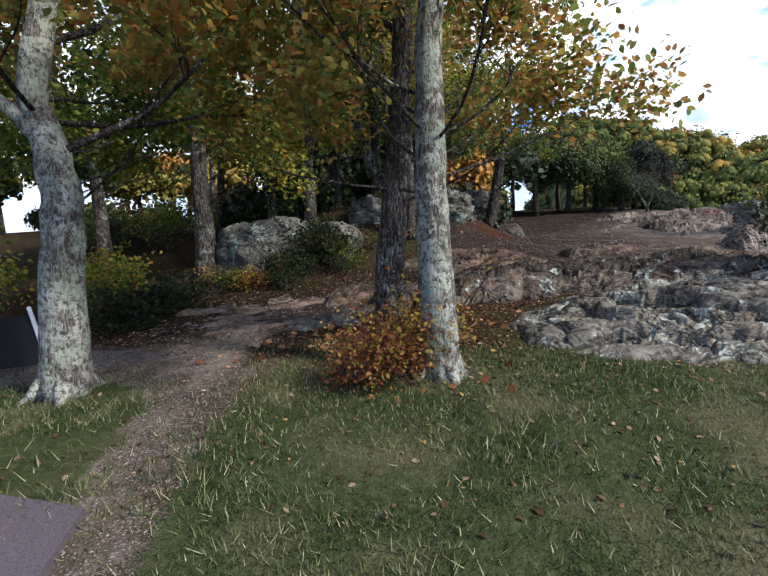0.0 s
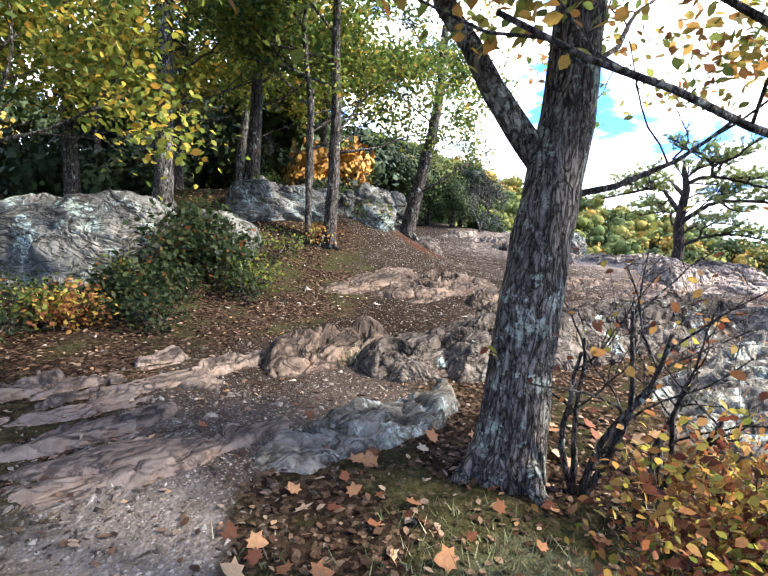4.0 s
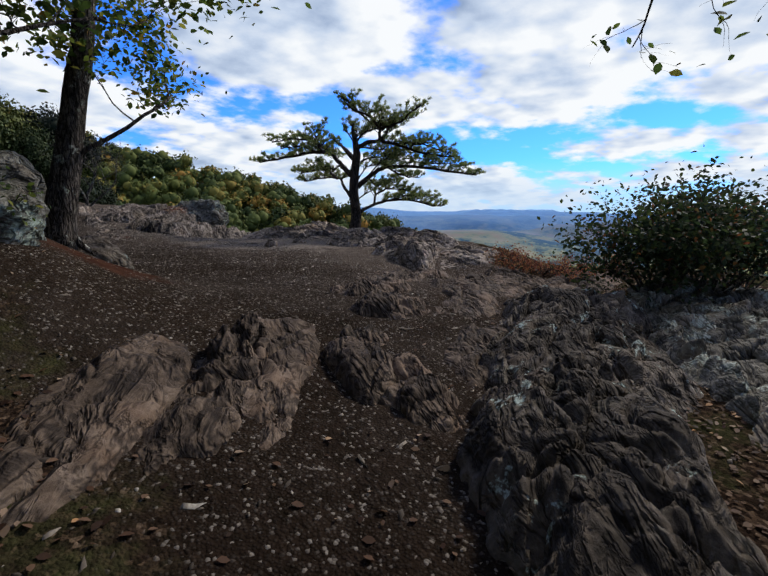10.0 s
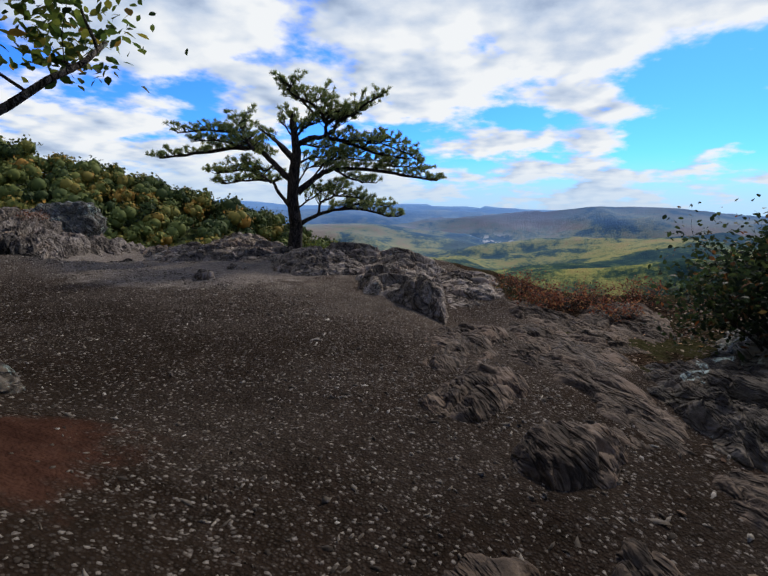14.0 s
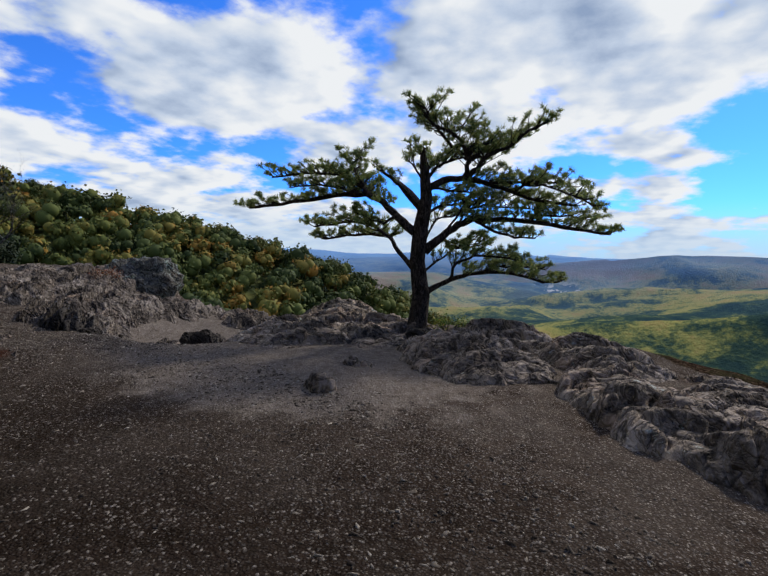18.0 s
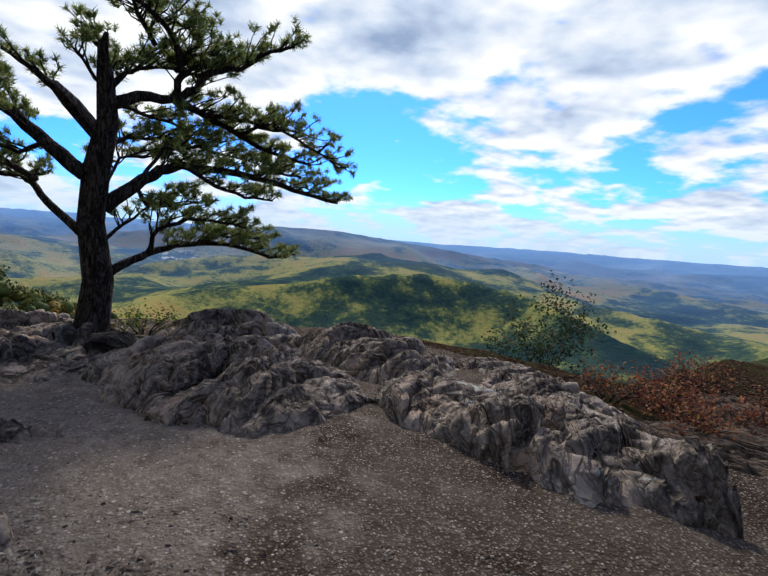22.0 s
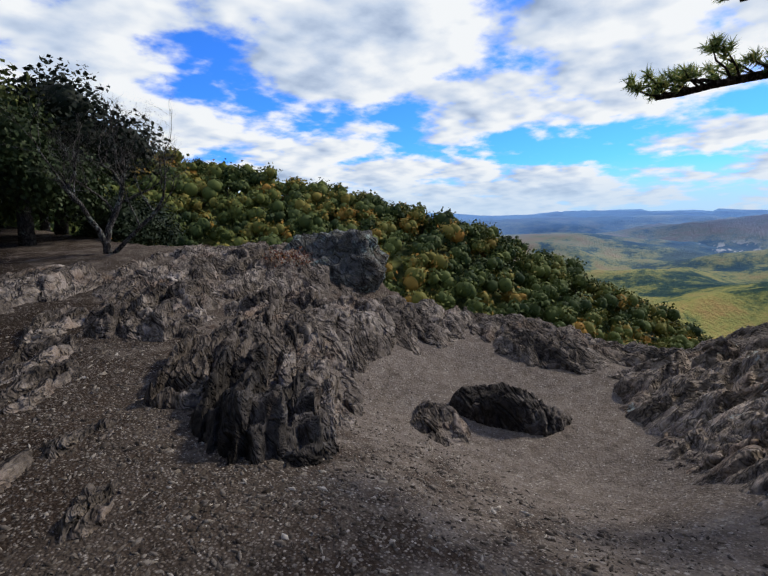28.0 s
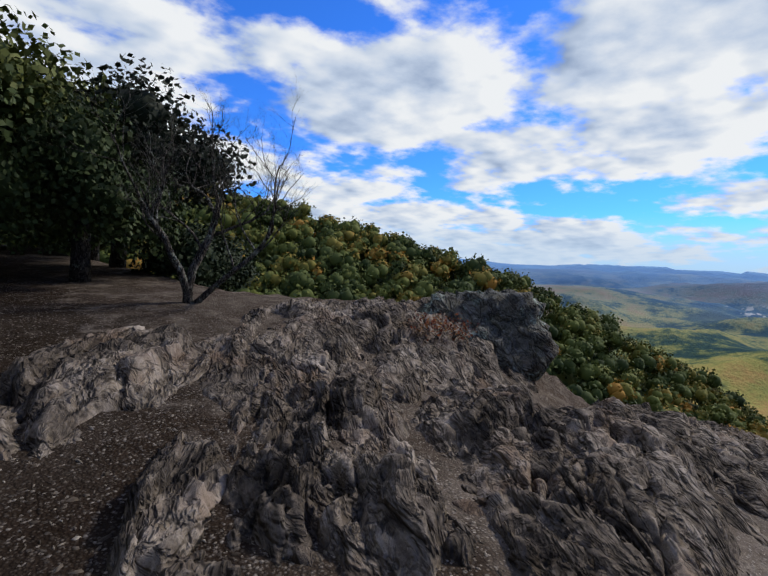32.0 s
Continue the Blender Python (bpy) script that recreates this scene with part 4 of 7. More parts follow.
    for again in range(3):
        # slivers go to a neighbouring slab
        ids, back, size = np.unique(lab.ravel(), return_inverse=True, return_counts=True)
        tiny = (lab >= 0) & (size[back].reshape(lab.shape) < 0.05 * solid.sum())
        if not tiny.any():
            break
        for turn in range(60):
            for shift, axis in ((1, 0), (-1, 0), (1, 1), (-1, 1)):
                nb, nt = np.roll(lab, shift, axis), np.roll(tiny, shift, axis)
                take = tiny & (nb >= 0) & ~nt
                lab = np.where(take, nb, lab)
                tiny = tiny & ~take
            if not tiny.any():
                break
        lab = pieces(np.where(solid, lab, -1))
    keep = solid.ravel()
    f, which = f[keep], lab.ravel()[keep]
    groups = np.unique(which)
    if len(groups) == 1:
        used, inv = np.unique(f, return_inverse=True)
        me = mesh_of(name, v[used], inv.reshape(f.shape), mat or ROCK_GREY)
        return tagged(part(name, me, None, "", pose(x, y, g0)), label, "rock", group)
    ob = thing(name, label, "rock", pose(x, y, g0), group)
    for k in groups:
        fk = f[which == k]
        used, inv = np.unique(fk, return_inverse=True)
        part("slab", mesh_of("slab", v[used], inv.reshape(fk.shape), mat or ROCK_GREY), ob)
    return ob


def build_rocks():
    O, B = outcrop, boulder
    T, L, G, D, P = ROCK_TRAIL, ROCK_LICHEN, ROCK_GREY, ROCK_DARK, ROCK_PALE
    K, N = ROCK_LEDGE, ROCK_NORTH
    slab = "brown weathered schist slab breaking out of the trail"
    ledge = "grey lichen-spotted rock ledge beside the trail"
    lab = "broad grey rock slope spotted with pale lichen"
    # first stretch: rock slope behind the trees
    O(2.35, 8.45, 1.5, 1.2, 0.28, 8, L, "rock_slope", lab, dip=-100, layers=2.2, step=0.13, crumple=0.09)
    O(4.1, 8.25, 1.25, 1.0, 0.42, -10, L, "rock_slope", lab, dip=-80, layers=1.6, step=0.07, crumple=0.05)
    O(4.0, 9.7, 1.9, 0.75, 0.28, 6, L, "rock_slope", lab, dip=-95, layers=2.4, step=0.14, crumple=0.09)
    O(5.9, 9.4, 1.9, 1.5, 0.35, 10, L, "rock_slope", lab, dip=-90, layers=2.0, step=0.12, crumple=0.08)
    # ledge along the trail's right side
    O(0.1, 10.35, 0.85, 0.5, 0.42, 24, K, "rock_ledge", ledge, dip=-62, layers=3.2, step=0.09, crumple=0.05, edge=0.55)
    O(0.95, 10.6, 1.15, 0.72, 0.42, 14, K, "rock_ledge", ledge, dip=-70, layers=3.0, step=0.11, crumple=0.06, edge=0.55)
    O(2.5, 11.0, 1.5, 0.85, 0.36, 8, K, "rock_ledge", ledge, dip=-80, layers=3.0, step=0.11, crumple=0.06, edge=0.55)
    O(4.3, 11.25, 1.4, 0.85, 0.32, 4, K, "rock_ledge", ledge, dip=-80, layers=3.0, step=0.11, crumple=0.06, edge=0.555)
    O(-1.42, 8.9, 0.95, 0.27, 0.18, 29, L, "lichen_rock", "low grey rock with white lichen beside the tree", dip=-61, layers=1.6, step=0.06, crumple=0.03, edge=0.3, slope=0.1, rag=0.2)
    # steps in the trail
    for x, y, rx, ry, h, tr in ((-2.5, 8.8, 0.85, 0.24, 0.10, 28), (-3.3, 9.55, 1.05, 0.22, 0.12, 24), (-3.1, 9.1, 0.95, 0.22, 0.08, 26), (-4.0, 9.75, 0.9, 0.22, 0.13, 22), (-3.1, 10.42, 0.32, 0.17, 0.14, 40), (-2.62, 10.22, 0.34, 0.14, 0.17, 38), (-2.42, 10.36, 0.36, 0.13, 0.16, 40), (-2.9, 9.92, 0.46, 0.15, 0.12, 40)):
        O(x, y, 0.8 * rx, 0.85 * ry, 0.6 * h, tr, ROCK_WORN, "trail_rock", slab, "rocks in the trail", dip=tr - 90, layers=3.2, step=0.06, crumple=0.02, edge=0.32, long=3.5)
    O(-1.52, 10.55, 0.8, 0.34, 0.27, 26, T, "trail_rock", "wedge-shaped brown rock standing out of the trail", "rocks in the trail", dip=-64, layers=2.2, step=0.06, crumple=0.025, edge=0.35, slope=0.28, long=3.5, wedge=0.6, rag=0.2)
    O(-0.62, 10.24, 0.85, 0.42, 0.30, 20, K, "trail_rock", slab, "rocks in the trail", dip=-68, layers=2.4, step=0.08, crumple=0.04, edge=0.4, slope=0.15, wedge=0.3)
    # smooth rock sheets at the foot of the trail
    O(-3.0, 8.72, 0.95, 0.3, 0.05, 30, ROCK_WORN, "trail_rock", "smooth tan rock sheet worn by the trail", "rocks in the trail", dip=-60, layers=1.6, step=0.03, crumple=0.012, edge=0.8, long=4.0)
    O(-3.35, 9.65, 0.9, 0.2, 0.05, 38, ROCK_WORN, "trail_rock", "smooth tan rock sheet worn by the trail", "rocks in the trail", dip=-52, layers=1.6, step=0.03, crumple=0.012, edge=0.8, long=4.0)
    # slabs across the trail higher up
    cross_slab = dict(group="slabs across the trail")
    O(-0.58, 13.05, 1.05, 0.33, 0.11, 33, T, "trail_slab", slab, dip=-57, layers=1.5, step=0.05, crumple=0.02, edge=0.35, slope=0.2, long=4.0, wedge=0.5, rag=0.2, **cross_slab)
    O(0.32, 12.86, 1.22, 0.40, 0.18, 30, T, "trail_slab", slab, dip=-60, layers=2.2, step=0.08, crumple=0.035, edge=0.35, slope=0.2, long=4.0, wedge=0.5, rag=0.2, **cross_slab)
    O(0.55, 13.15, 0.5, 0.2, 0.2, 28, T, "trail_slab", slab, dip=-54, layers=5.0, step=0.10, crumple=0.04, edge=0.3, **cross_slab)
    O(1.12, 12.3, 0.58, 0.36, 0.18, 58, T, "trail_slab", slab, dip=-40, layers=4.0, step=0.09, crumple=0.04, edge=0.35, **cross_slab)
    O(0.92, 11.72, 0.32, 0.24, 0.13, 40, T, "trail_slab", slab, dip=-40, layers=4.0, step=0.06, crumple=0.04, **cross_slab)
    O(1.55, 12.75, 0.2, 0.16, 0.12, 0, T, "trail_rock", slab, "rocks in the trail", dip=-40, layers=6, step=0.04)
    for x, y, rx, ry, h, tr in ((2.55, 13.02, 0.52, 0.3, 0.26, -35), (1.72, 12.68, 0.2, 0.15, 0.12, 30), (3.25, 13.65, 0.6, 0.32, 0.24, -25), (4.1, 13.9, 0.6, 0.3, 0.16, -10), (3.9, 12.6, 0.9, 0.45, 0.10, 12), (4.95, 13.95, 0.75, 0.38, 0.16, -15), (4.8, 13.2, 0.7, 0.4, 0.12, 30), (5.0, 12.6, 1.0, 0.45, 0.12, -10), (6.0, 13.1, 0.9, 0.5, 0.15, 10), (2.3, 11.8, 0.8, 0.4, 0.10, 10), (6.6, 12.3, 1.0, 0.6, 0.13, 0), (7.4, 12.9, 0.9, 0.6, 0.18, 20), (7.8, 11.8, 1.1, 0.7, 0.2, 0)):
        O(x, y, rx, ry, 0.8 * h, tr, T, "terrace_rock", "low grey rock in the gravel terrace", "terrace rocks", dip=-60, layers=2.6, step=0.07, crumple=0.035, edge=0.6)
    # ridge along the edge
    edge_ = "rugged grey-brown rock outcrop at the cliff edge"
    O(7.65, 15.42, 1.35, 0.72, 0.30, 22, G, "edge_outcrop", edge_, edge=0.3, dip=-130, layers=1.6, step=0.12, crumple=0.06)
    O(8.6, 14.3, 1.32, 0.69, 0.14, 10, G, "edge_outcrop", edge_, edge=0.75, dip=-150, layers=2.4, step=0.11, crumple=0.07)
    O(6.95, 14.95, 0.85, 0.42, 0.42, 30, G, "edge_outcrop", edge_, edge=0.3, dip=-120, layers=2.4, step=0.14, crumple=0.07, long=1.6, rag=0.2)
    O(9.95, 16.0, 1.25, 0.75, 0.32, 30, G, "edge_outcrop", edge_, edge=0.75, dip=-150, layers=2.6, step=0.13, crumple=0.08)
    O(9.1, 17.72, 1.35, 0.85, 0.36, 46, G, "edge_outcrop", edge_, edge=0.75, dip=-135, layers=2.0, step=0.14, crumple=0.09)
    O(11, 17.6, 0.99, 0.86, 0.29, 0, G, "edge_outcrop", edge_, edge=0.75, dip=-150, layers=2.6, step=0.14, crumple=0.08)
    O(11.1, 20.4, 1.87, 1.26, 0.26, 66, G, "edge_outcrop", edge_, edge=0.75, dip=-140, layers=2.6, step=0.13, crumple=0.09)
    O(10.2, 21, 1.49, 1.84, 0.29, 10, G, "edge_outcrop", edge_, edge=0.75, dip=-140, layers=2.4, step=0.14, crumple=0.10)
    O(12, 22, 1.98, 1.38, 0.34, 30, G, "edge_outcrop", edge_, edge=0.75, dip=-140, layers=2.4, step=0.14, crumple=0.09)
    B(10.42, 18.95, 0.3, 0.24, 0.2, 0, (0, 0), D, "rock", "dark rock at the foot of the pine", 0.1, layers=5, rough=0.2)
    for x, y, h in ((6.9, 18.95, 0.16), (8.1, 19.1, 0.13)):
        O(x, y, 0.24, 0.12, 1.15 * h, 70, G, "rock_stub", "small jagged rock stub in the gravel", "rock stubs", dip=-20, layers=7, step=0.08, crumple=0.05, edge=0.8, rag=0.6, long=3.0)
    # boulders in the wood
    B(-4.7, 13.5, 1.3, 0.85, 0.85, 8, (-4, 0), P, "boulder", "large rounded grey boulder below the wood", 0.3, box=0.3, dip=(150, 40), layers=2, rough=0.11)
    B(-3.1, 13.75, 0.75, 0.5, 0.6, -12, (0, 8), P, "boulder", "grey boulder half hidden by shrubs", 0.3, box=0.3, layers=2, rough=0.13)
    B(-2.0, 15.3, 0.95, 0.6, 0.42, 10, (0, 0), P, "boulder", "pale grey boulder behind the twin oaks", 0.3, box=0.45, layers=3.5, rough=0.24)
    B(-0.4, 15.8, 0.7, 0.55, 0.5, -20, (0, 0), P, "boulder", "pale grey boulder behind the twin oaks", 0.3, box=0.5, layers=4, rough=0.28)
    B(0.3, 16.95, 0.62, 0.5, 0.5, 0, (0, 0), P, "boulder", "pale grey boulder beside the leaning oak", 0.3, box=0.5, layers=4, rough=0.28)
    B(1.35, 16.75, 0.4, 0.36, 0.24, 0, (0, 0), K, "boulder", "grey boulder at the foot of the leaning oak", 0.2, box=0.4, layers=3, rough=0.2)
    # rock field of the last stretch
    dark = "dark jagged schist outcrop with upturned layers"
    sheet = "grey crumpled rock sheet on the north side"
    O(8.4, 25.42, 1.15, 0.50, 0.33, 46, D, "dark_outcrop", dark, wedge=0.2, dip=-42, layers=5.5, step=0.17, crumple=0.09, edge=0.3, long=5.0)
    O(9.05, 25.75, 0.8, 0.45, 0.2, 55, N, "dark_outcrop", dark, dip=-42, layers=5.0, step=0.14, crumple=0.09, edge=0.3, long=5.0)
    O(8.15, 26.18, 0.72, 0.32, 0.20, 48, N, "dark_outcrop", dark, wedge=0.3, dip=-42, layers=5, step=0.15, crumple=0.05, edge=0.3)
    O(9.5, 26.6, 1.5, 0.8, 0.2, 50, N, "dark_outcrop", dark, dip=-42, layers=4.0, step=0.14, crumple=0.09, long=4.0)
    O(10.82, 24.45, 0.62, 0.36, 0.30, -78, D, "loose_block", "black angular rock block lying on the gravel", dip=60, layers=5, step=0.09, crumple=0.06, edge=0.22, rag=0.16)
    O(10.1, 24.95, 0.55, 0.3, 0.10, 40, N, "rock", "pale brown rock beside the black block", dip=-40, layers=4, step=0.1)
    O(9.0, 28.6, 1.7, 0.7, 0.2, 52, N, "rock_sheet", sheet, dip=-42, layers=2.8, step=0.13, crumple=0.12, long=3.5)
    O(10.9, 27.7, 1.7, 1.2, 0.26, 40, N, "rock_sheet", sheet, dip=-48, layers=2.6, step=0.13, crumple=0.12, long=3.5)
    O(10.9, 30.3, 2.8, 1.5, 0.14, 42, N, "rock_sheet", sheet, dip=-42, layers=2.2, step=0.12, crumple=0.12, long=3.5)
    O(12.6, 30.6, 2.0, 1.4, 0.14, 50, N, "rock_sheet", "grey outcrop with a rust-red shrub in its cleft", dip=-42, layers=2.2, step=0.14, crumple=0.12, long=3.5)
    B(13.9, 30.35, 1.25, 1.0, 0.40, 30, (0, 14), P, "boulder", "pale grey rock knob above the ravine", 1.5, dip=(40, 60), layers=4, rough=0.3, box=0.75)
    O(13.6, 30.5, 1.0, 0.8, 0.22, 40, P, "rock_sheet", "pale grey rock slab beside the rust-red shrub", dip=-42, layers=2.6, step=0.13, crumple=0.12, long=3.5)
    O(8.1, 30.6, 1.3, 0.8, 0.2, 40, N, "rock_sheet", sheet, dip=-42, layers=2.6, step=0.1, crumple=0.12, long=3.5)
    for x, y, rx, ry, h, tr in ((13.6, 25.0, 1.5, 1.0, 0.16, 20), (14.8, 25.6, 2.2, 1.4, 0.40, 30), (13.0, 27.2, 1.7, 0.9, 0.25, 20), (16.6, 27.6, 2.3, 1.5, 0.45, 10), (19.2, 28.9, 1.8, 1.2, 0.6, 0), (17.8, 25.4, 2.3, 1.5, 0.4, -10), (14.8, 23.2, 2.1, 1.1, 0.4, 20), (19.8, 26.2, 1.7, 1.4, 0.45, 0)):
        O(x, y, rx, ry, h, tr, N, "rock_sheet", sheet, "north rock sheet", dip=-48, layers=2.4, step=0.13, crumple=0.12, long=3.5)
    for x, y, rx, ry, h, tr in ((6.35, 24.4, 0.24, 0.14, 0.05, 20), (6.8, 24.9, 0.24, 0.12, 0.06, 50), (6.5, 25.6, 0.28, 0.16, 0.06, 30), (7.0, 25.7, 0.26, 0.16, 0.07, 30), (5.85, 24.9, 0.2, 0.15, 0.05, 0), (7.1, 26.8, 0.5, 0.2, 0.10, 40), (7.35, 27.5, 0.6, 0.24, 0.13, 45), (7.75, 28.45, 0.7, 0.25, 0.16, 55), (5.6, 24.2, 0.2, 0.15, 0.04, 0), (6.35, 23.75, 0.22, 0.13, 0.05, 30), (6.05, 24.15, 0.26, 0.14, 0.06, 10), (6.6, 24.1, 0.18, 0.1, 0.05, 60), (5.7, 23.6, 0.2, 0.12, 0.05, 0), (6.15, 23.45, 0.14, 0.1, 0.04, 20)):
        O(x, y, rx, ry, h, tr, N, "flat_stone", "flat broken schist stone lying on the gravel", "flat stones", dip=-42, layers=6, step=0.05, crumple=0.03)


build_rocks()

# ---- the lone pine ----
def tuft_mesh(name, tips, dirs, rng, length=0.080, count=34, width=0.0105):
    """Bottle-brush tufts of needles at the tips, as one mesh of slim triangles."""
    n = len(tips)
    d = np.repeat(dirs, count, axis=0)
    c = np.repeat(tips, count, axis=0) - d * (rng.random((n * count, 1)) * 0.07)
    r = rng.normal(size=(n * count, 3))
    r -= d * (r * d).sum(1)[:, None]
    r /= np.linalg.norm(r, axis=1)[:, None]
    out = d * rng.uniform(0.15, 0.75, (n * count, 1)) + r
    out[:, 2] += 0.18
    out /= np.linalg.norm(out, axis=1)[:, None]
    side = np.cross(out, rng.normal(size=(n * count, 3)))
    side /= np.linalg.norm(side, axis=1)[:, None]
    ln = length * rng.uniform(0.7, 1.15, (n * count, 1))
    v = np.stack([c - side * width / 2, c + side * width / 2, c + out * ln], 1).reshape(-1, 3)
    return mesh_of(name, v, np.arange(len(v)).reshape(-1, 3), NEEDLES, False)


